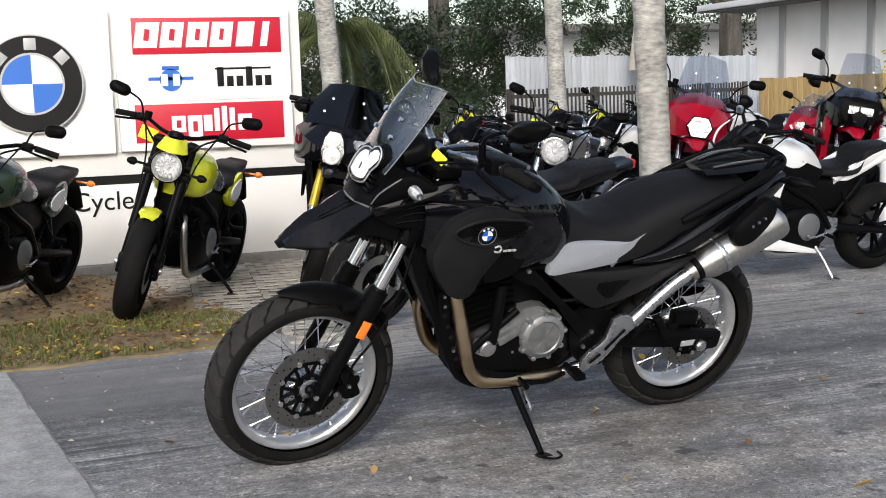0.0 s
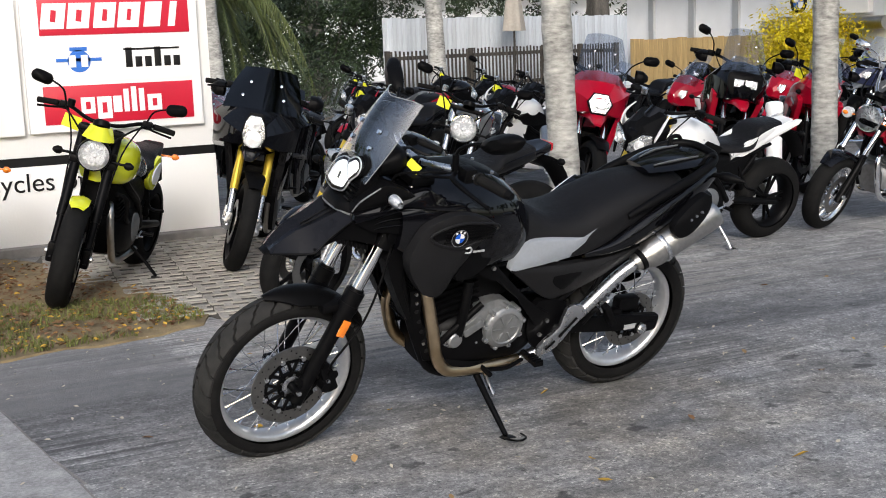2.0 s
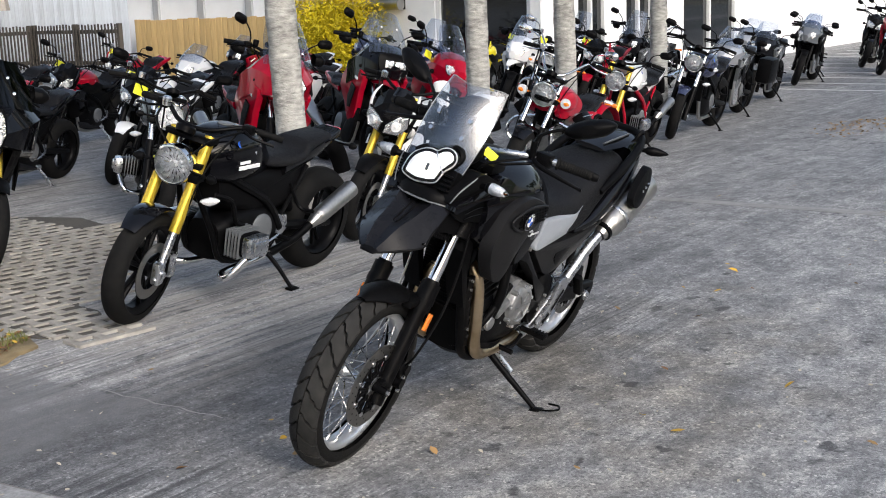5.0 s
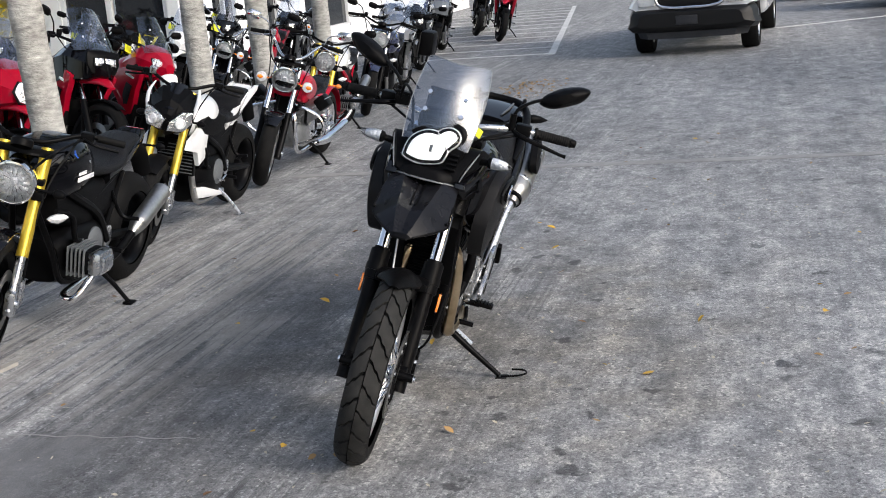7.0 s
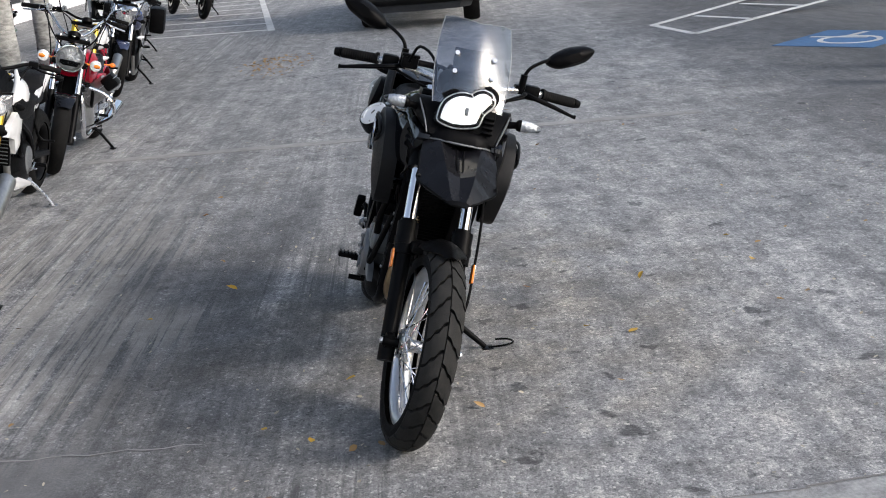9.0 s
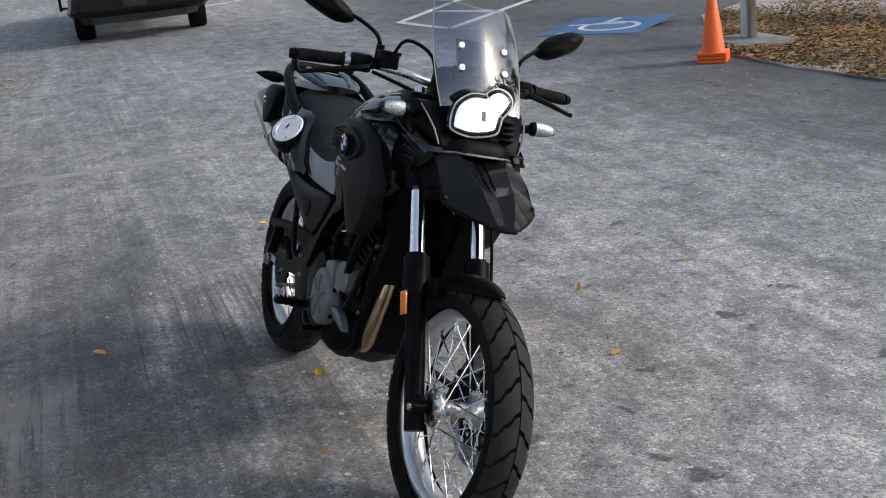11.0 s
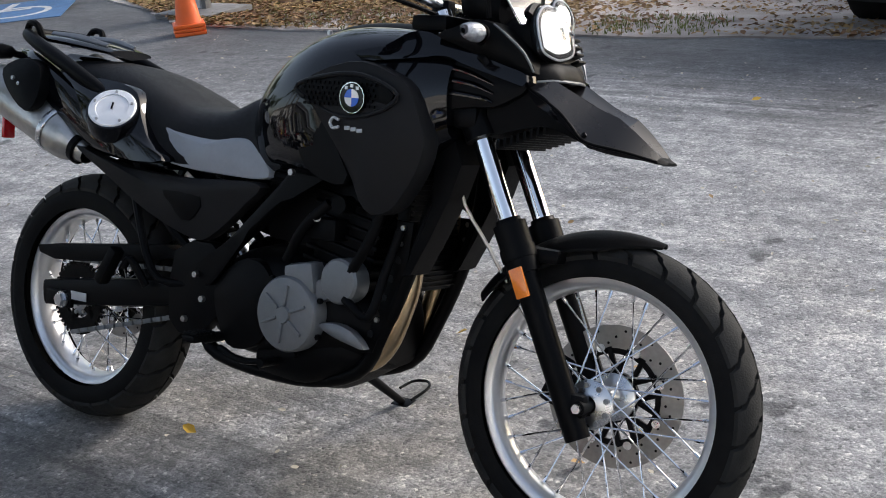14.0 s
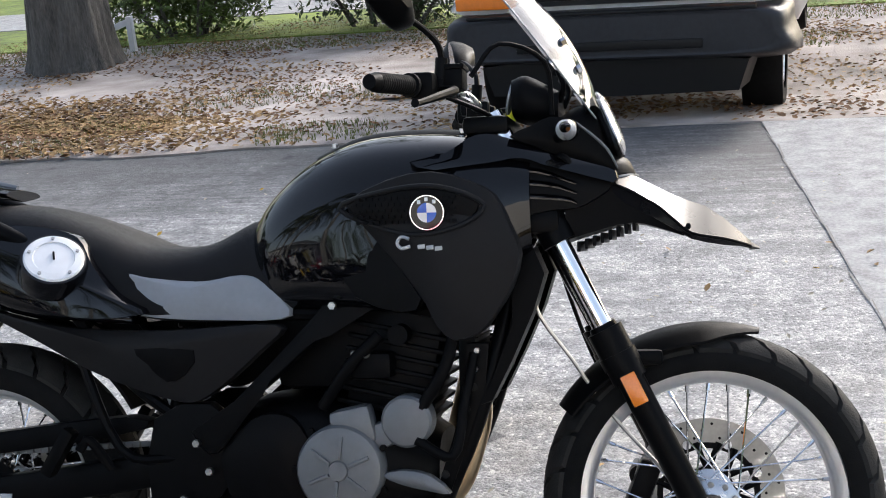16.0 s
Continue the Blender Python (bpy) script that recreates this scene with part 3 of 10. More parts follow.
for a, b in (((11.5, -3.2), (10.25, -3.43)), ((11.5, -3.2), (17.0, -7.4)), ((10.25, -3.43), (15.0, -7.8)), ((12.2, -3.9), (11.3, -4.4)), ((13.3, -4.8), (12.4, -5.35)), ((14.4, -5.7), (13.4, -6.2)), ((17.5, -1.5), (19.5, -5.0)), ((23.0, -2.5), (25.0, -6.0))):
    a, b = Vector((*a, 0.003)), Vector((*b, 0.003))
    d = b - a
    setting("bay_line", Shape().box((0, 0, 0), (d.length, 0.10, 0.004), 0, Matrix.Translation((a + b) / 2) @ pose(0, 0, 0, 0, 0, math.degrees(math.atan2(d.y, d.x)))), LINE_WHITE, "white parking bay line")
setting("blue_square", Shape().box((0, 0, 0.003), (1.25, 1.05, 0.004), 0, pose(8.75, -4.65, 0, 0, 0, -45)), LINE_BLUE, "worn blue painted square on the asphalt")
s = Shape()
s.lathe([(0.26, 0.005), (0.32, 0.005), (0.32, 0.0075), (0.26, 0.0075)], (8.65, -4.62, 0), (0, 0, 1), 28, True)
s.box((0, 0, 0.006), (0.07, 0.6, 0.003), 0, pose(8.9, -4.6, 0, 0, 0, -40)).box((0, 0, 0.006), (0.07, 0.35, 0.003), 0, pose(9.05, -4.85, 0, 0, 0, 40))
setting("bay_symbol", s, LINE_WHITE, "worn white bay symbol")


# ---- verges: turf before the sign, sand under the trees ----
def blob(outline, z, mat, name, label, rise=0.03):
    pts = spline(list(outline) + [outline[0]], 5)[:-1]
    rnd = random.Random(4)
    pts = [(x + rnd.uniform(-0.05, 0.05), y + rnd.uniform(-0.05, 0.05)) for x, y in pts]
    n = len(pts)
    cx, cy = sum(p[0] for p in pts) / n, sum(p[1] for p in pts) / n
    rows = [[(x, y, lie(y) - 0.02) for x, y in pts], [(x, y, lie(y) + z) for x, y in pts]]
    for f in (0.97, 0.9, 0.75, 0.5, 0.25, 0.02):
        rows.append([(cx + (x - cx) * f, cy + (y - cy) * f, lie(cy + (y - cy) * f) + z + rise * (1 - f) ** 0.5 * (0.7 + 0.5 * noise.noise((x * f * 3, y * f * 3, 1)))) for x, y in pts])
    return setting(name, Shape().grid(rows, True), mat, label, 80)


TURF = [(0.42, 2.25), (-0.05, 2.02), (-0.9, 1.95), (-2.2, 2.0), (-4.5, 2.0), (-5.0, 3.5), (-4.5, 5.3), (-2.0, 5.35), (-0.5, 5.3), (0.1, 4.3), (0.35, 3.2)]
blob(TURF, 0.012, SOIL, "turf", "thin dry turf with fallen leaves", 0.008)
VERGE = [(5.9, -4.42), (4.4, -4.5), (2.4, -4.68), (0.9, -5.0), (-0.9, -4.98), (-3.0, -5.0), (-9, -5.1), (-9, -13), (0, -13.5), (8, -13), (12, -10), (10, -6.6), (7.6, -5.2), (6.6, -4.6)]
blob(VERGE, 0.012, SAND, "verge", "pale sandy ground strewn with leaves", 0.008)
setting("lawn", plane(-60, -60, 60, -11.3, -0.19, 0.2), LAWN, "green lawn beyond the sand")
setting("road", plane(-90, -15.9, 90, -13.6, -0.18, 0.1), SLAB, "pale grey street beyond the lawn")


def scatter(name, label, inside, box, count, make, mat, seed, category="leaves"):
    """Many small flat pieces on the ground."""
    rnd = random.Random(seed)
    s = Shape()
    k = 0
    tries = 0
    while k < count and tries < count * 30:
        tries += 1
        x, y = rnd.uniform(box[0], box[2]), rnd.uniform(box[1], box[3])
        if inside(x, y, rnd):
            make(s, x, y, rnd)
            k += 1
    ob = new(name, mesh_of(name, s, mat, 180, False))
    return tagged(ob, label, category, "", "stuff")


def in_poly(poly):
    def test(x, y, rnd):
        c = False
        for i in range(len(poly)):
            (x0, y0), (x1, y1) = poly[i - 1], poly[i]
            if (y0 > y) != (y1 > y) and x < (x1 - x0) * (y - y0) / (y1 - y0) + x0:
                c = not c
        return c
    return test


def leaf(size, z=0.012, curl=0.35):
    def make(s, x, y, rnd):
        a, l, w = rnd.uniform(0, 6.28), size * rnd.uniform(0.6, 1.3), size * rnd.uniform(0.40, 0.75)
        m = Matrix.Translation((x, y, lie(y) + z + rnd.uniform(0, 0.012))) @ pose(0, 0, 0, rnd.uniform(-25, 25), rnd.uniform(-25, 25), math.degrees(a))
        c = l * curl * rnd.uniform(0, 1)
        s.add([m @ Vector(p) for p in ((-l / 2, 0, 0), (-l * 0.25, w * 0.42, c * 0.4), (l * 0.12, w / 2, c * 0.5), (l / 2, w * 0.06, c * 0.2), (l * 0.10, -w * 0.46, c * 0.4), (-l * 0.27, -w * 0.36, c * 0.5), (0, 0, 0))], [(0, 6, 1), (1, 6, 2), (2, 6, 3), (3, 6, 4), (4, 6, 5), (5, 6, 0)])
    return make


def blade(h, z=0.02):
    def make(s, x, y, rnd):
        for _ in range(3):
            a, hh, w = rnd.uniform(0, 6.28), h * rnd.uniform(0.5, 1.3), 0.003
            dx, dy = math.cos(a), math.sin(a)
            l = hh * rnd.uniform(0.2, 0.8)
            g = lie(y) + z
            s.add([(x - dy * w, y + dx * w, g), (x + dy * w, y - dx * w, g), (x + dx * l, y + dy * l, g + hh)], [(0, 1, 2)])
    return make


turf_in = in_poly(TURF)
verge_in = in_poly(VERGE)
scatter("turf_leaves", "brown fallen leaves on the turf", turf_in, (-4.6, 1.95, 0.45, 5.3), 6500, leaf(0.036, 0.022), DRY_LEAF, 1)
scatter("turf_yellow_leaves", "yellow fallen leaves on the turf", lambda x, y, r: turf_in(x, y, r) and (y < 2.5 or r.random() < 0.25), (-4.6, 1.95, 0.45, 5.3), 800, leaf(0.034, 0.026), YELLOW_LEAF, 2)
scatter("turf_grass", "thin green grass blades", lambda x, y, r: turf_in(x, y, r) and noise.noise((x * 2, y * 2, 0)) > -0.15 and y < 3.2, (-4.6, 1.95, 0.45, 5.3), 6000, blade(0.035, 0.015), GRASS, 3, "grass")
scatter("verge_leaves", "brown leaf litter on sand", lambda x, y, r: verge_in(x, y, r) and noise.noise((x * 0.9, y * 0.9, 3)) > -0.02 + 0.3 * (r.random() - 0.5), (-5, -13, 11, -4.4), 15000, leaf(0.048, 0.018), DRY_LEAF, 5)
scatter("verge_pale_leaves", "tan leaf litter on sand", lambda x, y, r: verge_in(x, y, r) and noise.noise((x * 0.8 + 5, y * 0.8, 3)) > 0.0 + 0.3 * (r.random() - 0.5), (-5, -13, 11, -4.4), 11000, leaf(0.045, 0.018), TAN_LEAF, 15)
scatter("verge_litter", "dense brown leaf litter on grass by the lot's edge", lambda x, y, r: verge_in(x, y, r) and r.random() < (x - 3.0) / 2.4 and r.random() < (y + 8.0) / 1.8 and noise.noise((x * 0.7, y * 0.9, 14)) > -0.15 + 0.6 * (r.random() - 0.5), (3.0, -8.0, 9.8, -4.4), 6000, leaf(0.054, 0.024), DRY_LEAF, 9)
scatter("verge_tan_litter", "tan leaf litter on grass by the lot's edge", lambda x, y, r: verge_in(x, y, r) and r.random() < (x - 3.0) / 2.4 and r.random() < (y + 8.0) / 1.8 and noise.noise((x * 0.9 + 4, y * 0.9, 14)) > -0.1 + 0.6 * (r.random() - 0.5), (3.0, -8.0, 9.8, -4.4), 8500, leaf(0.055, 0.024), TAN_LEAF, 10)
scatter("verge_grass", "thin grass on sand", lambda x, y, r: verge_in(x, y, r) and (noise.noise((x * 0.6, y * 0.6, 9)) > 0.34 or y < -10.3 or (x > 4 and y > -6.8)), (-5, -13, 11, -4.4), 20000, blade(0.035, 0.015), GRASS, 6, "grass")
rl = random.Random(12)
for k in range(60):
    x, y = rl.uniform(-0.6, 6.5), rl.uniform(-4.0, 2.0)
    s = Shape()
    leaf(0.038, 0.006)(s, x, y, rl)
    tagged(new("fallen_leaf", mesh_of("fallen_leaf", s, (YELLOW_LEAF, DRY_LEAF, TAN_LEAF, TAN_LEAF)[k % 4], 180, False)), "small fallen leaf lying on the asphalt", "leaf", "leaves on the lot")
for x, y, mt in ((3.24, -0.14, YELLOW_LEAF), (0.842, -0.761, YELLOW_LEAF), (1.459, -1.092, YELLOW_LEAF), (0.014, 0.26, YELLOW_LEAF), (1.537, -1.606, YELLOW_LEAF), (0.776, -0.93, YELLOW_LEAF), (0.514, 0.148, YELLOW_LEAF), (1.148, 0.024, YELLOW_LEAF), (3.41, -0.04, YELLOW_LEAF), (1.768, 0.739, YELLOW_LEAF)):
    s = Shape()
    leaf(0.050, 0.006)(s, x, y, rl)
    tagged(new("fallen_leaf", mesh_of("fallen_leaf", s, mt, 180, False)), "small fallen leaf lying on the asphalt", "leaf", "leaves on the lot")
scatter("lot_bits", "tiny pale leaf bits on the asphalt", lambda x, y, r: noise.noise((x * 0.7, y * 0.7, 5)) > r.uniform(-0.5, 0.4), (-3, -4.2, 7, 2.2), 900, leaf(0.020, 0.004), material("pale_leaf_bit", (0.42, 0.38, 0.30), 0.8, 0, 0.4, 9), 12)
scatter("lot_leaves", "drift of dry leaves on the asphalt", lambda x, y, r: (x - 10.6) ** 2 / 1.5 + (y - 1.35) ** 2 / 0.25 < r.random(), (8, 0.5, 13, 2.2), 150, leaf(0.045, 0.006), TAN_LEAF, 8)

# ---- sign wall ----
WY = 5.62
wall = setting("wall_sign", Shape().box((-2.55, WY + 0.12, 0.31), (8.16, 0.22, 0.62), 0.006).box((-2.55, WY + 0.12, 1.75), (8.16, 0.22, 2.12), 0.006), WHITE_WALL, "white painted sign wall")
band = setting("wall_band", Shape().box((-2.55, WY + 0.125, 0.655), (8.15, 0.20, 0.072), 0), SIGN_BLACK, "black shadow gap across the sign wall")
setting("kerb", Shape().box((-2.35, WY - 0.25, 0.025), (8.0, 0.56, 0.09), 0.012), KERB, "low concrete kerb before the wall")


def board(name, x0, z0, x1, z1, y, mat, label, parent=None, t=0.03):
    s = Shape().box(((x0 + x1) / 2, y - t / 2, (z0 + z1) / 2), (x1 - x0, t, z1 - z0), 0.003)
    ob = new(name, mesh_of(name, s, mat))
    if parent:
        ob.parent = parent
    else:
        tagged(ob, label, "sign")
    return ob


sb = board("sign_board", 0.09, 0.87, 1.43, 1.93, WY, SIGN_WHITE, "white board with red and white maker signs", None, 0.05)
board("red_panel", 0.215, 1.597, 1.362, 1.869, WY - 0.05, SIGN_RED, "", sb, 0.008)
board("red_panel", 0.205, 0.928, 1.355, 1.217, WY - 0.05, SIGN_RED, "", sb, 0.008)
board("pale_panel", 0.21, 1.24, 1.36, 1.575, WY - 0.05, SIGN_WHITE, "", sb, 0.006)
def slab_mark(x, z, w, h, slant, mat=SIGN_WHITE, notch=0.0):
    """One slanted block of a maker's mark, with a cut in its middle when notch is given."""
    def bar(xa, xb):
        lo, hi = slant * -h / 2, slant * h / 2
        vs = [(x + xa + lo, WY - 0.062, z), (x + xb + lo, WY - 0.062, z), (x + xb + hi, WY - 0.062, z + h), (x + xa + hi, WY - 0.062, z + h)]
        return Shape().add(vs + [(a, WY - 0.057, c) for a, _, c in vs], [(0, 1, 2, 3), (4, 5, 6, 7), (0, 1, 5, 4), (1, 2, 6, 5), (2, 3, 7, 6), (3, 0, 4, 7)])
    part("mark", bar(-w / 2, w / 2), mat, sb)
    if notch:
        c = (x, WY - 0.0625, z + h * 0.5)
        part("mark_gap", Shape().box((0, 0, 0), (notch, 0.004, h * 0.46), 0, Matrix.Translation(c) @ pose(0, 0, 0, 0, math.degrees(math.atan(slant)), 0)), SIGN_RED, sb)


for x, w, cut_w in ((0.325, 0.175, 0.040), (0.515, 0.165, 0.040), (0.710, 0.160, 0.035), (0.895, 0.165, 0.030), (1.080, 0.130, 0.0), (1.235, 0.055, 0.0)):
    slab_mark(x, 1.645, w, 0.190, 0.17, SIGN_WHITE, cut_w)
for x, w, z, h, cut_w in ((0.530, 0.105, 1.000, 0.125, 0.035), (0.655, 0.110, 0.955, 0.170, 0.035), (0.755, 0.065, 1.000, 0.125, 0.0), (0.825, 0.040, 1.000, 0.175, 0.0), (0.885, 0.040, 1.000, 0.190, 0.0), (0.945, 0.040, 1.000, 0.175, 0.0), (1.045, 0.110, 1.000, 0.125, 0.035)):
    slab_mark(x, z, w, h, 0.0, SIGN_WHITE, cut_w)
for k in range(6):
    x = 0.87 + k * 0.075
    board("mark", x - 0.026, 1.34, x + 0.026, 1.40 + (0.09 if k in (0, 3) else 0.02), WY - 0.056, SIGN_BLACK, "", sb, 0.004)
board("mark", 0.83, 1.47, 1.27, 1.485, WY - 0.056, SIGN_BLACK, "", sb, 0.004)
s = Shape().lathe([(0.085, 0), (0.085, 0.006), (0, 0.006)], (0.49, WY - 0.056, 1.40), (0, -1, 0), 24).box((0.49, WY - 0.059, 1.41), (0.34, 0.006, 0.025), 0).box((0.49, WY - 0.059, 1.49), (0.13, 0.006, 0.03), 0)
part("mark", s, SIGN_BLUE, sb)
part("mark", Shape().box((0.44, WY - 0.064, 1.40), (0.05, 0.004, 0.09), 0).box((0.53, WY - 0.064, 1.40), (0.05, 0.004, 0.09), 0), SIGN_WHITE, sb)
rb = board("sign_board", -1.15, 0.86, 0.05, 1.93, WY, SIGN_WHITE, "white board with a large round badge", None, 0.05)
rc = (-0.52, WY - 0.05, 1.395)
part("badge_ring", Shape().lathe([(0.36, 0), (0.36, 0.03), (0.35, 0.038), (0, 0.038)], rc, (0, -1, 0), 64), SIGN_BLACK, rb)
part("badge_rim", Shape().lathe([(0.352, 0.036), (0.362, 0.036), (0.362, 0.041), (0.352, 0.041)], rc, (0, -1, 0), 64, True).lathe([(0.212, 0.036), (0.228, 0.036), (0.228, 0.043), (0.212, 0.043)], rc, (0, -1, 0), 48, True), DECAL_GREY, rb)
for k in range(4):
    pts = [(0, 0)] + [(0.215 * math.cos(a), 0.215 * math.sin(a)) for a in (math.pi / 2 * (k + j / 10) for j in range(11))]
    n = len(pts)
    sq = Shape().add([(rc[0] + x, rc[1] - 0.037, rc[2] + z) for x, z in pts] + [(rc[0] + x, rc[1] - 0.042, rc[2] + z) for x, z in pts], [tuple(range(n)), tuple(range(n, 2 * n))] + [(i, (i + 1) % n, n + (i + 1) % n, n + i) for i in range(n)])
    part("badge_quarter", sq, SIGN_BLUE if k % 2 else SIGN_WHITE, rb)
for k in range(3):
    a = math.pi / 2 - (k - 1) * 0.85
    part("badge_mark", Shape().box((0.29, 0, 0), (0.085, 0.012, 0.085), 0.002, Matrix.Translation((rc[0], rc[1] - 0.04, rc[2])) @ pose(0, 0, 0, 0, -math.degrees(a), 0)), DECAL_GREY, rb)
# wall lettering
fc = bpy.data.curves.new("wall_lettering", "FONT")
fc.body, fc.size, fc.extrude = "Cycles of T", 0.205, 0.003
fo = new("wall_lettering", fc)
fo.data.materials.append(SIGN_BLACK)
fo.matrix_world = pose(-0.30, WY + 0.006, 0.43, 90, 0, 0)
tagged(fo, "black lettering painted on the white wall", "lettering")

# the whole sign stands on the kerb, at its true distance and size
seat_of_sign = Vector((-0.968, -3.974, 1.207))
stand = Matrix.Translation(seat_of_sign) @ Matrix.Scale(0.956, 4) @ Matrix.Translation(-seat_of_sign)
for o in (wall, band, sb, rb, fo):
    o.matrix_world = stand @ o.matrix_world

# ---- turf-block paving under the parked row ----
PAVE = [(0.50, 2.25), (0.80, 2.05), (1.0, 2.6), (1.6, 3.3), (2.6, 4.0), (2.6, 5.5), (0.25, 5.5), (0.0, 4.2), (0.30, 3.1)]
PAVE_SOIL = material("paver_bed_soil", (0.075, 0.068, 0.056), 0.95, 0, 0.4, 12, 0.6, 90)
blob(PAVE, 0.006, PAVE_SOIL, "paver_bed", "sandy bed under turf blocks", 0.0)


# ---- plants ----
def palm(x, y, r, h, lean=(0, 0), crown=True, seed=1, drop=0.0):
    """A palm: ringed trunk, and drooping feathered fronds."""
    t = thing("palm_tree", pose(x, y, 0), "palm tree with a pale ringed trunk", "palm tree", "palms")
    rnd = random.Random(seed)
    rows = []
    n = 46
    for i in range(n + 1):
        f = i / n
        rr = r * (1.12 - 0.22 * f + 0.35 * math.exp(-f * 30)) * (1 + 0.045 * (1 if i % 3 == 0 else 0) + rnd.uniform(-0.02, 0.02))
        rows.append([(lean[0] * f + rr * math.cos(a), lean[1] * f + rr * math.sin(a), h * f - 0.02) for a in (2 * math.pi * k / 16 for k in range(16))])
    part("trunk", Shape().grid(rows, True, True), BARK, t, "grey ringed palm trunk", 60)
    if crown:
        for k in range(15):
            az, up = 2 * math.pi * k / 15 + rnd.uniform(-0.2, 0.2), rnd.uniform(-0.2, 1.0)
            s = Shape()
            pts = []
            L = rnd.uniform(2.2, 2.9)
            for i in range(15):
                f = i / 14
                d = L * f
                pts.append(Vector((lean[0] + math.cos(az) * d * (1 - 0.25 * f), lean[1] + math.sin(az) * d * (1 - 0.25 * f), h + d * up * (1 - f) * 0.9 - (1.6 + drop) * f * f)))
            s.tube([tuple(p) for p in pts[::2]], [0.022 - 0.0024 * i for i in range(8)], 5, 2)
            for i in range(2, 15):
                for j in range(4):
                    p = pts[i - 1].lerp(pts[i], j / 4)
                    d = (pts[i] - pts[i - 1]).normalized()
                    sd = Vector((-math.sin(az), math.cos(az), 0))
                    for g in (-1, 1):
                        ll = 0.55 * (1 - 0.5 * abs(i / 14 - 0.45)) * rnd.uniform(0.8, 1.2)
                        tip = p + sd * g * ll * 0.55 + d * ll * 0.3 + Vector((0, 0, -ll * rnd.uniform(0.45, 0.9)))
                        s.add([p - d * 0.014, p + d * 0.014, p.lerp(tip, 0.6) + d * 0.016 + Vector((0, 0, 0.04)), tip], [(0, 1, 2), (0, 2, 3)])
            part("frond", s, FROND, t, "", 180)
    return t


def leafy(t, name, lumps, per, size, mat, seed, flat=1.0):
    """A crown of many small leaves, in uneven lumps (x, y, z, radius)."""
    rnd = random.Random(seed)
    vs, fs = [], []
    for cx, cy, cz, r in lumps:
        for _ in range(per):
            v = Vector((rnd.gauss(0, 1), rnd.gauss(0, 1), rnd.gauss(0, 1) * flat)).normalized() * r * rnd.random() ** 0.45
            p = Vector((cx, cy, cz)) + v
            q = Euler((rnd.uniform(-1, 1), rnd.uniform(-1, 1), rnd.uniform(0, 6.28))).to_matrix()
            l, w = size * rnd.uniform(0.6, 1.4), size * rnd.uniform(0.25, 0.45)
            k = len(vs)
            vs += [tuple(p + q @ Vector(c)) for c in ((-l / 2, 0, 0), (0, w / 2, 0), (l / 2, 0, 0.0), (0, -w / 2, 0))]
            fs.append((k, k + 1, k + 2, k + 3))
    return part(name, Shape().add(vs, fs), mat, t, "", 180)


def bush(name, m, w, d, h, n, per, size, mat, label, seed, category="bush"):
    t = thing(name, m, label, category)
    rnd = random.Random(seed)
    lumps = [(rnd.uniform(-w, w) / 2, rnd.uniform(-d, d) / 2, rnd.uniform(0.15, 0.85) * h, rnd.uniform(0.22, 0.40) * min(h, 1.6)) for _ in range(n)]
    s = Shape()
    for x, y, z, r in lumps[:: max(1, n // 12)]:
        s.tube([(x * 0.4, y * 0.4, -0.02), (x * 0.7, y * 0.7, z * 0.5), (x, y, z)], [0.03, 0.02, 0.01], 6, 2)
    part("stem", s, OAK_BARK, t)
    leafy(t, "leaves", lumps, per, size, mat, seed)
    return t


def tree(x, y, r, h, crown_r, seed, mat=GREEN_LEAF, lumps=26, per=260, label="broad tree with a thick grey trunk", leafsize=0.16):
    t = thing("tree", pose(x, y, 0), label, "tree", "trees")
    rnd = random.Random(seed)
    rows = []
    for i in range(25):
        f = i / 24
        rr = r * (1 + 0.28 * math.exp(-f * 20) - 0.35 * f)
        bumpy = lambda a: 1 + 0.08 * math.sin(5 * a + 1.3) + 0.05 * noise.noise((math.cos(a) * 2, math.sin(a) * 2, f * 6)) + 0.045 * math.sin(17 * a + 3 * noise.noise((math.cos(a) * 3, math.sin(a) * 3, f * 14)))
        rows.append([(rr * bumpy(a) * math.cos(a), rr * bumpy(a) * math.sin(a), h * f - 0.05) for a in (2 * math.pi * k / 84 for k in range(84))])
    part("trunk", Shape().grid(rows, True, True), OAK_BARK, t, "thick furrowed trunk", 80)
    ls = []
    s = Shape()
    for k in range(7):
        a = 2 * math.pi * k / 7 + rnd.uniform(-0.3, 0.3)
        e = (math.cos(a) * crown_r * rnd.uniform(0.4, 0.8), math.sin(a) * crown_r * rnd.uniform(0.4, 0.8), h + rnd.uniform(0.4, 2.2))
        s.tube([(0, 0, h * 0.8), (e[0] * 0.4, e[1] * 0.4, h + 0.3), e], [r * 0.45, r * 0.3, r * 0.08], 8, 4)
        ls.append(e)
    part("limb", s, OAK_BARK, t)
    lum = [(rnd.uniform(-1, 1) * crown_r, rnd.uniform(-1, 1) * crown_r, h + rnd.uniform(-0.3, 2.8), rnd.uniform(0.5, 1.1)) for _ in range(lumps)]
    leafy(t, "crown", lum, per, leafsize, mat, seed)
    return t


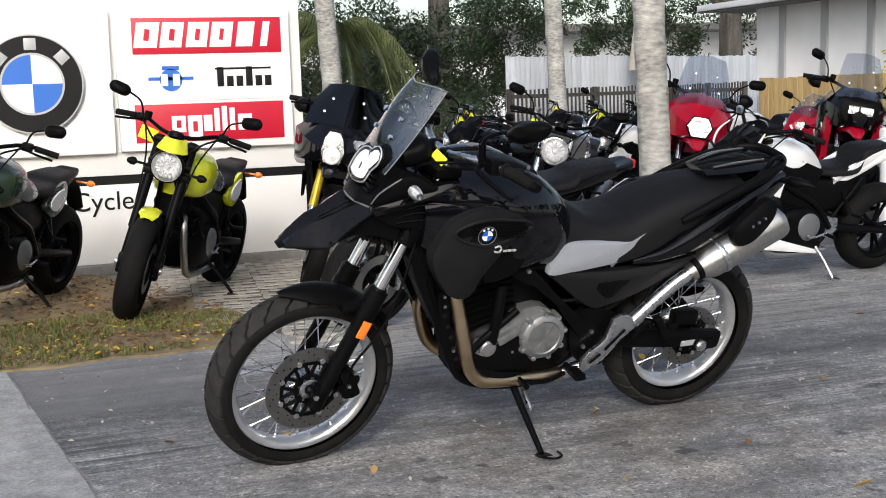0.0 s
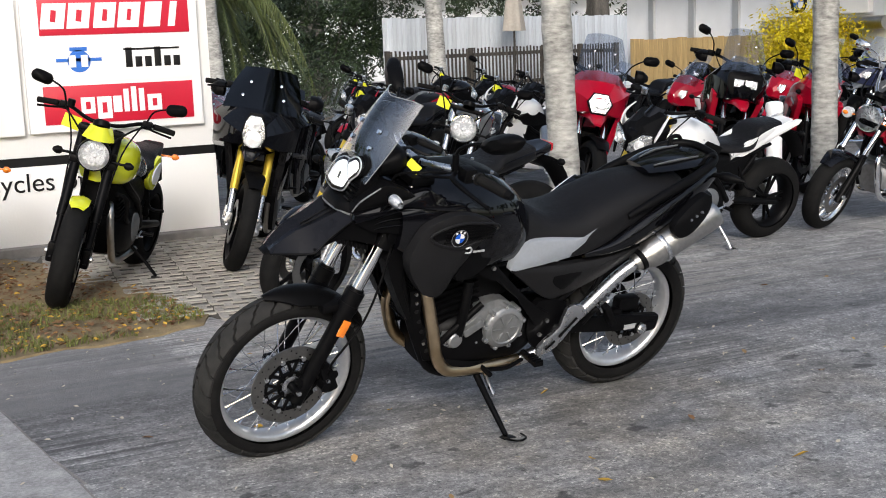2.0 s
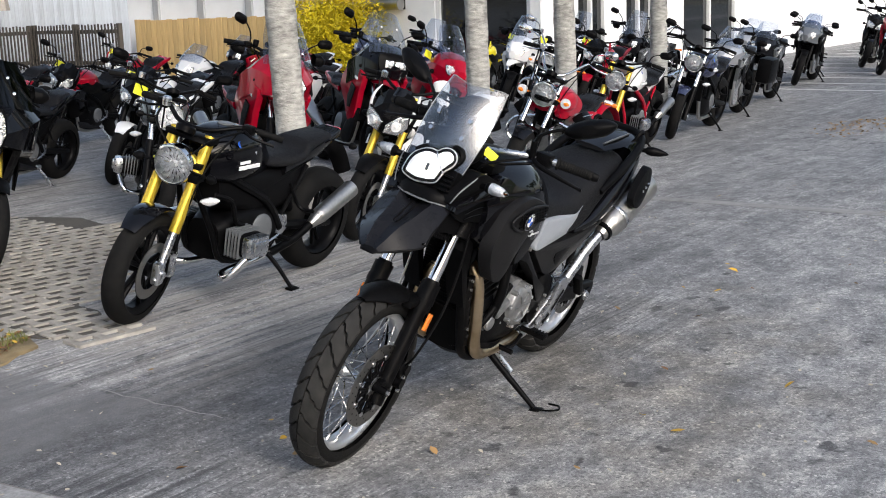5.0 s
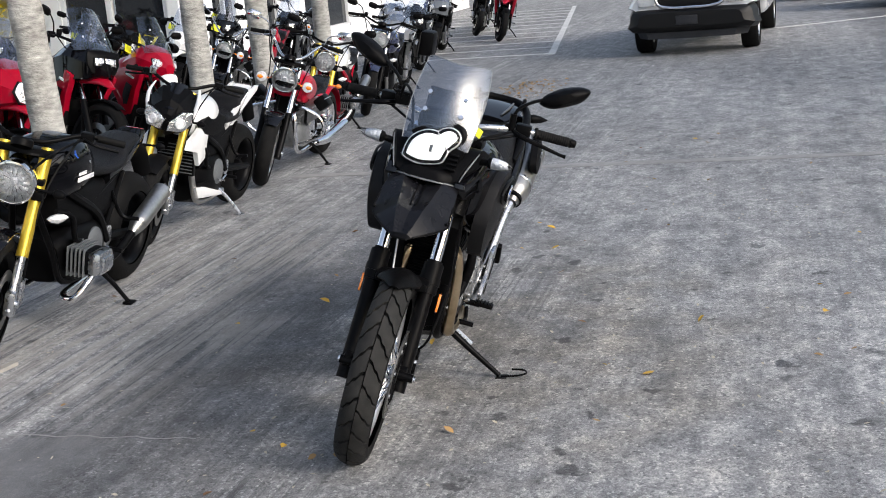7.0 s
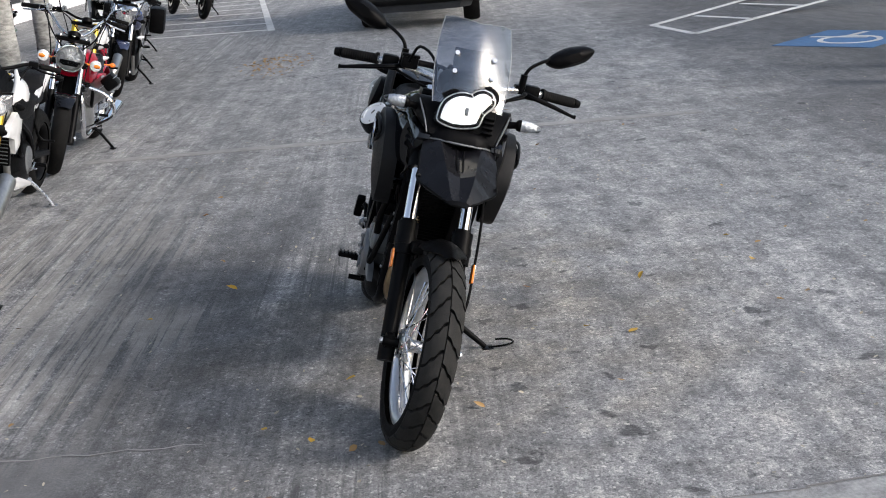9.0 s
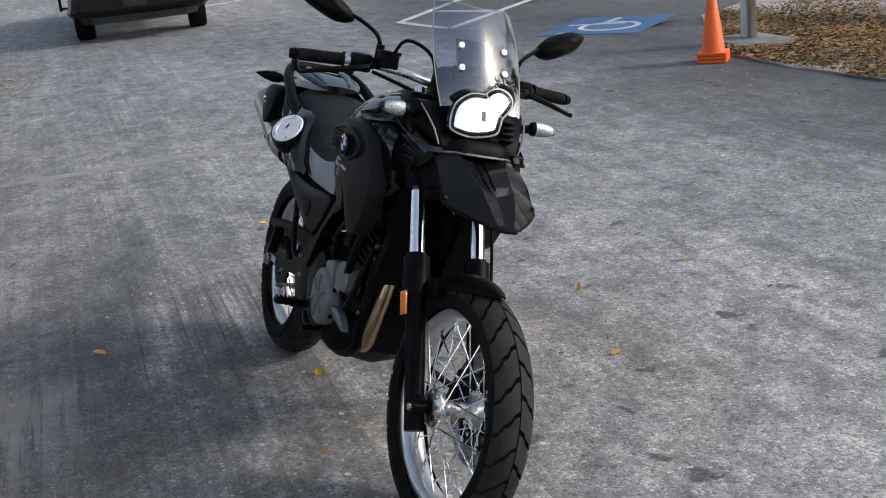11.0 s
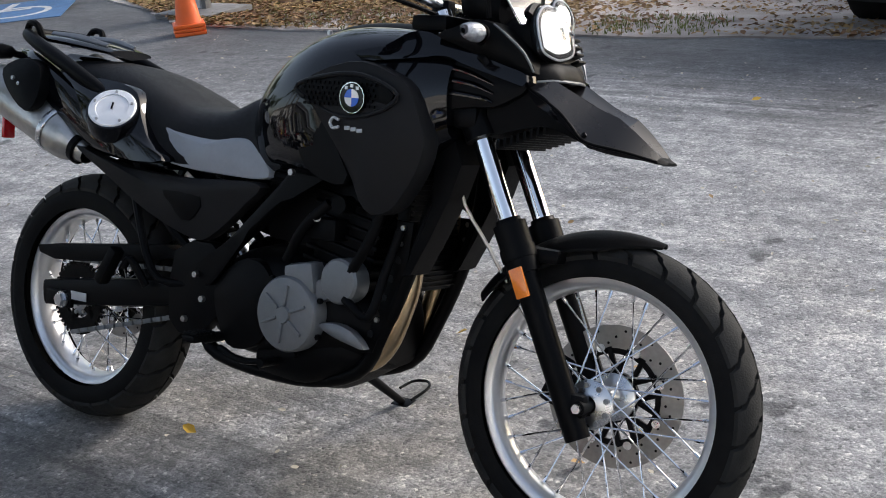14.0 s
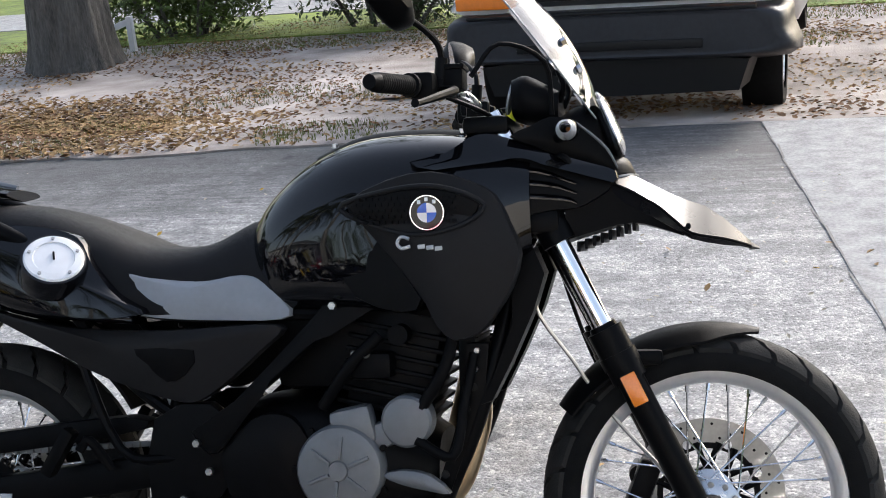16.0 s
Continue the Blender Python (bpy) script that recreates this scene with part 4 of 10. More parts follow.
palm(3.26, 3.06, 0.098, 4.6, (-0.10, 0.1), True, 1, 0.4)
palm(5.80, 3.20, 0.092, 4.9, (0.10, 0.1), True, 2, 0.3)
palm(7.93, 3.53, 0.100, 5.0, (0.0, 0.1), True, 3)
palm(9.2, 16.4, 0.150, 7.0, (-0.2, 0.1), True, 4, 0.8)
palm(5.3, 17.6, 0.17, 7.0, (-0.4, 0.0), True, 5, 0.8)
palm(11.5, 4.2, 0.10, 5.0, (0, 0), True, 6)
palm(5.9, 19.5, 0.07, 2.6, (0, 0), True, 8, 0.4)
bush("hedge", pose(6.6, 18.6, 0), 5.2, 1.0, 1.15, 46, 260, 0.07, DARK_LEAF, "dark clipped hedge before the trees", 21, "hedge")
bush("shrub", pose(5.5, 22.5, 0), 6.0, 2.5, 3.4, 64, 260, 0.14, DARK_LEAF, "loose green shrubs with gaps", 22)
bush("shrub", pose(9.5, 24.5, 0), 7.0, 2.5, 4.2, 84, 260, 0.14, DARK_LEAF, "loose green shrubs with gaps", 23)
bush("shrub", pose(17.0, 28.5, 0), 12.0, 2.5, 4.5, 100, 260, 0.16, DARK_LEAF, "loose green shrubs with gaps", 24)
tree(20.5, 27.5, 0.42, 4.0, 3.5, 31)
tree(12.5, 31.0, 0.40, 5.5, 5.0, 32, lumps=34)
tree(3.0, 30.0, 0.40, 5.0, 5.0, 33, lumps=34)
tree(27.0, 33.0, 0.45, 5.5, 5.5, 34, lumps=34)
bush("yellow_shrub", pose(13.3, 11.12, 0.30), 1.1, 0.7, 1.45, 40, 560, 0.08, material("yellow_foliage", (0.62, 0.50, 0.012), 0.6, 0, 0.4, 5), "bright yellow shrub by the wall", 41)


# ---- fence, deck rail, parasol ----
def board_fence(name, label, x0, y0, x1, y1, z0, z1, w, gap, mat, t=0.02, posts=2.4):
    f = thing(name, pose(0, 0, 0), label, "fence")
    a, b = Vector((x0, y0, 0)), Vector((x1, y1, 0))
    L = (b - a).length
    yaw = math.degrees(math.atan2(b.y - a.y, b.x - a.x))
    n = int(L / (w + gap))
    me = mesh_of("slat", Shape().box((0, 0, (z0 + z1) / 2), (w, t, z1 - z0), 0.003), mat)
    rnd = random.Random(7)
    for i in range(n):
        p = a.lerp(b, (i + 0.5) / n)
        o = part("slat", me, mat, f)
        o.matrix_world = pose(p.x, p.y, rnd.uniform(-0.015, 0.015), 0, 0, yaw + rnd.uniform(-1, 1))
    for z in (z0 + 0.15, z1 - 0.15):
        part("fence_rail", Shape().box((L / 2, 0.035, z), (L, 0.04, 0.08), 0.004).moved(pose(a.x, a.y, 0, 0, 0, yaw)), mat, f)
    k = max(2, int(L / posts))
    for i in range(k + 1):
        p = a.lerp(b, i / k)
        part("post", Shape().box((0, 0.06, z1 / 2), (0.09, 0.09, z1 + 0.02), 0.006).moved(pose(p.x, p.y, 0, 0, 0, yaw)), mat, f)
    return f


board_fence("board_fence", "faded white board fence", 9.8, 19.9, 20.0, 24.0, 0.15, 2.0, 0.14, 0.012, FENCE_WHITE)
board_fence("deck_rail", "dark weathered wooden deck rail", 9.4, 19.0, 14.2, 20.6, 0.35, 1.30, 0.045, 0.075, DECK_WOOD)
board_fence("deck_rail", "dark weathered wooden deck rail", 14.2, 20.6, 13.8, 17.3, 0.35, 1.30, 0.045, 0.075, DECK_WOOD)
board_fence("pine_fence", "new yellow pine board fence", 13.95, 16.9, 13.95, 11.4, 0.0, 1.36, 0.14, 0.01, PINE)
um = thing("parasol", pose(13.3, 20.5, 0), "closed beige canvas parasol on the deck", "parasol")
part("canopy", Shape().grid([[((0.05 + 0.20 * f) * (1 + 0.22 * math.cos(4 * a)) * math.cos(a), (0.05 + 0.20 * f) * (1 + 0.22 * math.cos(4 * a)) * math.sin(a), 3.3 - 1.65 * f) for a in (2 * math.pi * k / 32 for k in range(32))] for f in (0, 0.05, 0.2, 0.5, 0.8, 1)], True), CANVAS, um, "folded beige canvas")
part("pole", Shape().cone((0, 0, 0), (0, 0, 3.42), 0.025, n=12), DECK_WOOD, um)

# ---- shop building ----
BX0, BY = 14.3, 7.6
shop = thing("shop_building", pose(0, 0, 0), "white single-storey shop with dark glass doors", "building")


def wall_with_holes(x0, x1, z1, holes, y, t):
    s = Shape()
    x = x0
    for a, b, c, d in holes:
        s.box(((x + a) / 2, y + t / 2, z1 / 2), (a - x, t, z1), 0)
        if c > 0:
            s.box(((a + b) / 2, y + t / 2, c / 2), (b - a, t, c), 0)
        s.box(((a + b) / 2, y + t / 2, (d + z1) / 2), (b - a, t, z1 - d), 0)
        x = b
    return s.box(((x + x1) / 2, y + t / 2, z1 / 2), (x1 - x, t, z1), 0)


HOLES = [(15.5, 16.6, 0.0, 2.2), (17.3, 18.5, 0.0, 2.2), (19.8, 22.6, 0.3, 2.3)]
part("wall", wall_with_holes(BX0, 34, 2.9, HOLES, BY, 0.2), STUCCO, shop, "white stucco wall")
part("wall", Shape().box((BX0 + 0.1, BY + 6.0, 1.45), (0.2, 7.8, 2.9), 0).box((BX0 + 0.1, BY + 1.05, 2.55), (0.2, 2.1, 0.7), 0), STUCCO, shop, "white stucco wall")
side_door = part("door", Shape().box((BX0 + 0.08, BY + 0.24, 1.1), (0.10, 0.08, 2.2), 0.005).box((BX0 + 0.08, BY + 2.06, 1.1), (0.10, 0.08, 2.2), 0.005).box((BX0 + 0.08, BY + 1.24, 1.1), (0.10, 0.10, 2.2), 0.005).box((BX0 + 0.08, BY + 1.15, 2.16), (0.10, 1.8, 0.08), 0.005).box((BX0 + 0.08, BY + 1.15, 0.05), (0.10, 1.8, 0.10), 0.005), ALU, shop, "white metal door frame")
for k in (0, 1):
    part("pane", Shape().box((BX0 + 0.09, BY + (0.72, 1.66)[k], 1.1), (0.012, 0.84, 2.1), 0), GLASS_DARK, side_door, "dark glass door pane")
for k in range(3):
    part("pilaster", Shape().box((BX0 - 0.03, BY + 6.42 + k * 1.29, 1.45), (0.06, 0.16, 2.9), 0), DECAL_GREY, shop, "grey wall post")
ws = thing("sign_box", pose(BX0 - 0.06, 11.8, 2.08), "white sign box with blue and white roundel on wall", "sign")
part("box_body", Shape().box((0, 0, 0), (0.12, 2.15, 0.84), 0.015), SIGN_WHITE, ws)
part("roundel_ring", Shape().lathe([(0.20, 0.0), (0.20, 0.012), (0.13, 0.014), (0.13, 0.0)], (-0.06, 0.5, -0.18), (-1, 0, 0), 32, True), SIGN_BLACK, ws, "black roundel ring")
part("roundel_disc", Shape().lathe([(0.13, 0.004), (0.13, 0.008), (0.0, 0.008)], (-0.06, 0.5, -0.18), (-1, 0, 0), 32), SIGN_BLUE, ws, "blue roundel disc")
for a in (0, 1):
    q0 = radians(180 * a)
    pts = [(-0.0715, 0.5, -0.18)] + [(-0.0715, 0.5 + 0.126 * math.cos(q0 + radians(9 * k)), -0.18 + 0.126 * math.sin(q0 + radians(9 * k))) for k in range(11)]
    part("roundel_quarter", Shape().add(pts, [(0, k + 1, k + 2) for k in range(10)]), SIGN_WHITE, ws, "white roundel quarter")
cn = thing("wall_canopy", pose(BX0 - 0.16, 11.7, 1.50), "grey metal roll canopy under the sign", "canopy")
part("roll", Shape().cone((0, -1.4, 0), (0, 1.4, 0), 0.11, n=20), STEEL, cn)
part("bracket", Shape().box((0.08, -1.36, 0), (0.16, 0.06, 0.20), 0.02), BLACK_METAL, cn)
part("bracket", Shape().box((0.08, 1.36, 0), (0.16, 0.06, 0.20), 0.02), BLACK_METAL, cn)
bo = thing("bollard", pose(5.35, 3.28, 0), "white plastic bollard with a rounded cap between motorcycles", "bollard")
part("tube", Shape().cone((0, 0, 0), (0, 0, 0.82), 0.062, n=24), SIGN_WHITE, bo)
part("cap", Shape().lathe([(0.068, -0.03), (0.070, 0.02), (0.062, 0.045), (0.03, 0.055), (0, 0.056)], (0, 0, 0.82), (0, 0, 1), 24), SIGN_WHITE, bo)
for a, b, c, d in HOLES:
    w = part("window", Shape().box(((a + b) / 2, BY + 0.05, c + 0.04), (b - a, 0.08, 0.08), 0.005).box(((a + b) / 2, BY + 0.05, d - 0.04), (b - a, 0.08, 0.08), 0.005).box((a + 0.04, BY + 0.05, (c + d) / 2), (0.08, 0.08, d - c), 0.005).box((b - 0.04, BY + 0.05, (c + d) / 2), (0.08, 0.08, d - c), 0.005).box(((a + b) / 2, BY + 0.05, (c + d) / 2), (0.06, 0.08, d - c), 0.005), ALU, shop, "white metal frame")
    part("pane", Shape().box(((a + b) / 2, BY + 0.09, (c + d) / 2), (b - a - 0.1, 0.012, d - c - 0.1), 0), GLASS_DARK, w, "dark glass pane")
part("roof", Shape().add([(BX0 - 0.7, BY - 0.8, 2.85), (36, BY - 0.8, 2.85), (36, BY + 11, 2.85), (BX0 - 0.7, BY + 11, 2.85), (BX0 + 4, BY + 5, 4.4), (33, BY + 5, 4.4), (BX0 - 0.7, BY - 0.8, 2.78), (36, BY - 0.8, 2.78), (36, BY + 11, 2.78), (BX0 - 0.7, BY + 11, 2.78)],
                         [(0, 1, 5, 4), (1, 2, 5), (2, 3, 4, 5), (3, 0, 4), (6, 7, 8, 9), (0, 1, 7, 6), (1, 2, 8, 7), (2, 3, 9, 8), (3, 0, 6, 9)]), ROOF, shop, "grey shingle roof")
part("gutter", Shape().box((BX0 - 0.74, BY + 5, 2.86), (0.10, 11.8, 0.12), 0.02).box((24.6, BY - 0.84, 2.86), (21.4, 0.10, 0.12), 0.02), ALU, shop, "white gutter")
far = thing("far_building", pose(0, 0, 0), "long low white building behind the trees", "building")
part("wall", Shape().box((18, 42, 1.8), (44, 0.3, 3.6), 0), STUCCO, far)
part("roof", Shape().box((18, 41.6, 3.75), (46, 3, 0.3), 0.05), ROOF, far)
part("door", Shape().box((26, 41.8, 1.3), (3.0, 0.1, 2.6), 0.02), ALU, far, "pale roller door")
part("window", Shape().box((10, 41.8, 1.9), (2.4, 0.1, 1.2), 0.02), GLASS_DARK, far)


# ---- cone, post, bollard ----
def traffic_cone(x, y):
    t = thing("traffic_cone", pose(x, y, 0, 0, 0, -38) @ Matrix.Scale(0.80, 4), "stack of orange plastic traffic cones", "traffic cone")
    for k in range(3):
        z = k * 0.035
        c = part("cone_body", Shape().lathe([(0.125, 0.03 + z), (0.115, 0.06 + z), (0.026, 0.70 + z), (0.022, 0.71 + z), (0.0, 0.71 + z)], (0, 0, 0), (0, 0, 1), 28), CONE_ORANGE, t)
        part("cone_base", Shape().box((0, 0, 0.0175 + z), (0.29, 0.29, 0.032), 0.010), CONE_ORANGE, t)


traffic_cone(5.86, -4.21)
pt = thing("concrete_post", pose(6.49, -4.93, -0.02), "white painted concrete post in a footing", "post")
part("post", Shape().box((0.03, 0, 1.6), (0.10, 0.10, 3.2), 0.008), BOLLARD, pt)
part("steel_channel", Shape().box((-0.06, 0.02, 1.6), (0.05, 0.06, 3.2), 0.004), STEEL, pt, "rusty steel channel")
part("footing", Shape().box((-0.05, 0.05, 0.03), (0.62, 0.5, 0.07), 0.015), KERB, pt, "concrete footing")
st = thing("marker_post", pose(6.66, -10.80, -0.2), "white painted wooden stake", "post")
part("post", Shape().box((0, 0, 0.20), (0.07, 0.07, 0.40), 0.008).box((0.06, 0, 0.33), (0.26, 0.03, 0.07), 0.006, pose(0, 0, 0, 0, 18, 0)), BOLLARD, st)

# ---- trees and hedge beyond the sand ----
o = tree(6.85, -9.8, 0.42, 4.4, 3.4, 51, lumps=22, per=240)
o.location.z = lie(-9.8)
bush("shrub", pose(6.55, -12.0, -0.2), 1.7, 1.0, 1.8, 24, 620, 0.10, GREEN_LEAF, "leafy green shrub at the lawn's edge", 52)
bush("shrub", pose(3.9, -11.9, -0.2), 2.4, 1.2, 2.1, 36, 640, 0.10, DARK_LEAF, "dense dark green shrub at the lawn's edge", 53)
bush("shrub", pose(-0.6, -15.0, -0.2), 3.0, 1.4, 2.0, 16, 520, 0.10, DARK_LEAF, "dense dark green shrub at the lawn's edge", 54)
# a ring of trees added out of view, to block sky and darken reflections
for k, (x, y) in enumerate(((-14, -24), (-4, -34), (8, -36), (20, -33), (32, -26), (38, -12), (-24, -12), (-22, 4), (-16, 16), (44, 2), (-8, 26))):
    tree(x, y, 0.4, 5.0, 5.5, 60 + k, lumps=34, per=170, leafsize=0.55, label="leafy tree added out of view to block sky")


# ---- vans and cars ----
def wheel(parent, name, x, y, z, r, w, mat=SILVER):
    t = part(name, Shape().lathe([(r * 0.62, -w / 2), (r * 0.94, -w / 2), (r, -w * 0.35), (r, w * 0.35), (r * 0.94, w / 2), (r * 0.62, w / 2)], (x, y, z), (0, 1, 0), 32), RUBBER, parent, "black car tyre")
    part("rim", Shape().lathe([(0, -w * 0.36), (r * 0.5, -w * 0.30), (r * 0.62, -w * 0.45), (r * 0.62, w * 0.45), (r * 0.5, w * 0.30), (0, w * 0.36)], (x, y, z), (0, 1, 0), 24), mat, t)
    return t


def van(name, m, label, paint, orange):
    """A full-size van; its nose points to -x."""
    t = thing(name, m, label, "van")
    W = 0.98
    st = [(0.00, [(0, 1.16), (0.6, 1.15), (0.90, 1.10), (0.93, 0.90), (0.92, 0.80), (0, 0.80)]),
          (0.25, [(0, 1.22), (0.7, 1.21), (0.95, 1.16), (W, 0.95), (W, 0.80), (0, 0.80)]),
          (0.95, [(0, 1.34), (0.7, 1.33), (0.94, 1.28), (W + 0.01, 0.98), (W + 0.01, 0.78), (0, 0.78)]),
          (1.05, [(0, 1.40), (0.7, 1.38), (0.92, 1.32), (W + 0.01, 0.98), (W + 0.01, 0.78), (0, 0.78)]),
          (1.85, [(0, 2.02), (0.6, 2.01), (0.82, 1.95), (W + 0.01, 1.05), (W + 0.01, 0.45), (0, 0.45)]),
          (2.20, [(0, 2.10), (0.62, 2.09), (0.84, 2.02), (W + 0.01, 1.10), (W + 0.01, 0.45), (0, 0.45)]),
          (5.30, [(0, 2.10), (0.62, 2.09), (0.84, 2.02), (W + 0.01, 1.10), (W + 0.01, 0.45), (0, 0.45)]),
          (5.45, [(0, 2.0), (0.6, 1.99), (0.80, 1.92), (W - 0.03, 1.05), (W - 0.03, 0.5), (0, 0.5)])]
    part("body", Shape().hull(st, 3, 3), paint, t, "", 50)
    bumper = part("bumper", Shape().hull([(-0.17, [(0, 0.76), (0.6, 0.755), (0.80, 0.74), (0.86, 0.66), (0.84, 0.56), (0, 0.55)]), (-0.12, [(0, 0.80), (0.7, 0.795), (0.96, 0.77), (1.0, 0.66), (0.97, 0.52), (0, 0.51)]), (0.42, [(0, 0.80), (0.8, 0.80), (1.0, 0.77), (1.03, 0.66), (1.0, 0.42), (0, 0.42)])], 4, 4), BUMPER, t, "dark grey plastic bumper", 60)
    part("bumper_step", Shape().box((-0.135, 0, 0.795), (0.09, 1.70, 0.02), 0.008), SIGN_BLACK, bumper, "ribbed bumper step")
    part("bumper_slot", Shape().box((-0.172, 0, 0.60), (0.02, 1.10, 0.055), 0.008), SIGN_BLACK, bumper, "dark intake slot")
    for sd in (-1, 1):
        part("bumper_end", Shape().box((-0.150, sd * 0.70, 0.60), (0.02, 0.22, 0.06), 0.008), SIGN_BLACK, bumper, "dark recess")
    part("air_dam", Shape().hull([(-0.06, [(0, 0.50), (0.6, 0.50), (0.80, 0.48), (0.74, 0.30), (0, 0.28)]), (0.2, [(0, 0.50), (0.6, 0.50), (0.84, 0.48), (0.78, 0.30), (0, 0.28)])], 1, 1), SIGN_BLACK, t, "black air dam", 25)
    g = part("grille", Shape().box((-0.03, 0, 0.98), (0.06, 1.12, 0.30), 0.03), BUMPER, t, "black louvred grille")
    for k in range(5):
        part("louvre", Shape().box((-0.065, 0, 0.875 + k * 0.052), (0.03, 1.04, 0.022), 0.006), SIGN_BLACK, g)
    part("emblem", Shape().box((-0.085, 0, 1.05), (0.02, 0.42, 0.10), 0.006), SIGN_RED, g, "plain red emblem")
    for sd in (-1, 1):
        part("headlight", Shape().box((-0.01, sd * 0.76, 1.03), (0.08, 0.34, 0.18), 0.03), REFLECTOR if not orange else LAMP_GLASS, t, "clear headlight")
        part("headlamp_bowl", Shape().box((0.0, sd * 0.76, 1.03), (0.05, 0.30, 0.15), 0.02), REFLECTOR, t)
        if orange:
            part("turn_signal", Shape().box((-0.02, sd * 0.76, 0.885), (0.09, 0.38, 0.115), 0.02), AMBER, t, "amber turn signal lens")
        part("side_window", Shape().pillow([(1.35, 1.42), (1.95, 1.92), (2.55, 1.92), (2.55, 1.25), (1.35, 1.25)], 0.90, sd, 0.0, 0.03, 2, 2, -0.16), GLASS_DARK, t, "dark side window")
        part("mirror", Shape().box((1.35, sd * 1.12, 1.35), (0.14, 0.14, 0.26), 0.04), BUMPER, t)
        wheel(t, "wheel", 0.80, sd * 0.83, 0.37, 0.37, 0.25)
        wheel(t, "wheel", 4.30, sd * 0.83, 0.37, 0.37, 0.25)
    part("windscreen", Shape().grid([[(1.08 + 0.72 * f - 0.02, u * (0.82 - 0.10 * f), 1.40 + 0.585 * f + 0.01) for u in (-1, -0.5, 0, 0.5, 1)] for f in (0, 0.5, 1)]).grid([[(1.10 + 0.72 * f, u * (0.82 - 0.10 * f), 1.40 + 0.585 * f) for u in (-1, -0.5, 0, 0.5, 1)] for f in (0, 0.5, 1)]), GLASS_DARK, t, "dark windscreen")
    part("underbody", Shape().box((2.7, 0, 0.40), (4.4, 1.5, 0.25), 0.05), SIGN_BLACK, t)
    part("hitch", Shape().box((0.15, 1.06, 0.40), (0.16, 0.05, 0.04), 0.006).box((0.15, 1.10, 0.47), (0.03, 0.03, 0.16), 0.005), BUMPER, t)
    return t


van("van", pose(0.66, -5.32, -0.17, 0, 0, -95), "white panel van with dark bumper and amber signals parked on sand", VAN_WHITE, True)


def pickup(m):
    t = thing("pickup_truck", m, "white flatbed pickup truck with dark bumper", "truck")
    st = [(0.02, [(0, 1.10), (0.5, 1.09), (0.80, 1.05), (0.88, 0.90), (0.88, 0.74), (0, 0.74)]), (0.3, [(0, 1.18), (0.6, 1.17), (0.90, 1.10), (0.98, 0.9), (0.98, 0.74), (0, 0.74)]), (1.2, [(0, 1.30), (0.6, 1.29), (0.90, 1.22), (0.99, 0.95), (0.99, 0.72), (0, 0.72)]),
          (1.9, [(0, 2.15), (0.55, 2.14), (0.74, 2.08), (0.99, 1.0), (0.99, 0.48), (0, 0.48)]), (3.2, [(0, 2.20), (0.55, 2.19), (0.74, 2.12), (0.99, 1.0), (0.99, 0.48), (0, 0.48)]), (3.3, [(0, 1.2), (0.55, 1.2), (0.9, 1.15), (0.99, 1.0), (0.99, 0.48), (0, 0.48)])]
    part("body", Shape().hull(st, 3, 3), VAN_WHITE, t, "", 50)
    part("bumper", Shape().hull([(-0.14, [(0, 0.80), (0.6, 0.79), (0.78, 0.76), (0.82, 0.66), (0.78, 0.58), (0, 0.57)]), (-0.02, [(0, 0.85), (0.7, 0.845), (0.92, 0.82), (0.97, 0.66), (0.92, 0.50), (0, 0.48)]), (0.3, [(0, 0.86), (0.8, 0.85), (1.00, 0.82), (1.03, 0.66), (1.00, 0.48), (0, 0.46)])], 2, 2).moved(pose(0, 0, -0.10)), SIGN_BLACK, t, "black plastic bumper", 25)
    part("lower_dam", Shape().hull([(-0.02, [(0, 0.52), (0.55, 0.52), (0.72, 0.50), (0.68, 0.38), (0, 0.37)]), (0.25, [(0, 0.52), (0.7, 0.52), (0.92, 0.50), (0.86, 0.38), (0, 0.36)])], 1, 1).moved(pose(0, 0, -0.10)), BUMPER, t, "dark lower dam", 25)
    part("plate_mount", Shape().box((-0.145, 0.05, 0.67), (0.02, 0.34, 0.14), 0.006).moved(pose(0, 0, -0.10)), BUMPER, t, "blank plate mount")
    part("grille", Shape().pillow([(-0.55, 0.16), (0.55, 0.16), (0.50, -0.06), (0.30, -0.12), (-0.30, -0.12), (-0.50, -0.06)], 0, 1, 0.03, 0.02, 1, 4).moved(pose(-0.02, 0, 0.89, 0, 0, 90)), SIGN_BLACK, t, "dark grille in a bright frame")
    part("grille_frame", Shape().tube([(-0.055, -0.56, 1.15), (-0.06, -0.51, 0.93), (-0.075, -0.30, 0.866), (-0.085, 0, 0.862), (-0.075, 0.30, 0.866), (-0.06, 0.51, 0.93), (-0.055, 0.56, 1.15)], 0.026, 8).moved(pose(0, 0, -0.10)), CHROME, t, "bright grille frame")
    for sd in (-1, 1):
        part("headlight", Shape().box((0.02, sd * 0.70, 0.90), (0.10, 0.28, 0.20), 0.03), REFLECTOR, t, "clear headlight")
        wheel(t, "wheel", 0.85, sd * 0.86, 0.40, 0.40, 0.27)
        wheel(t, "wheel", 4.6, sd * 0.86, 0.40, 0.40, 0.27)
    part("windscreen", Shape().grid([[(1.22 + 0.62 * f - 0.03, u * (0.80 - 0.14 * f), 1.52 + 0.58 * f + 0.02) for u in (-1, 0, 1)] for f in (0, 1)]), GLASS_DARK, t)
    part("flatbed", Shape().box((4.6, 0, 0.85), (2.6, 2.3, 0.12), 0.02), BUMPER, t)
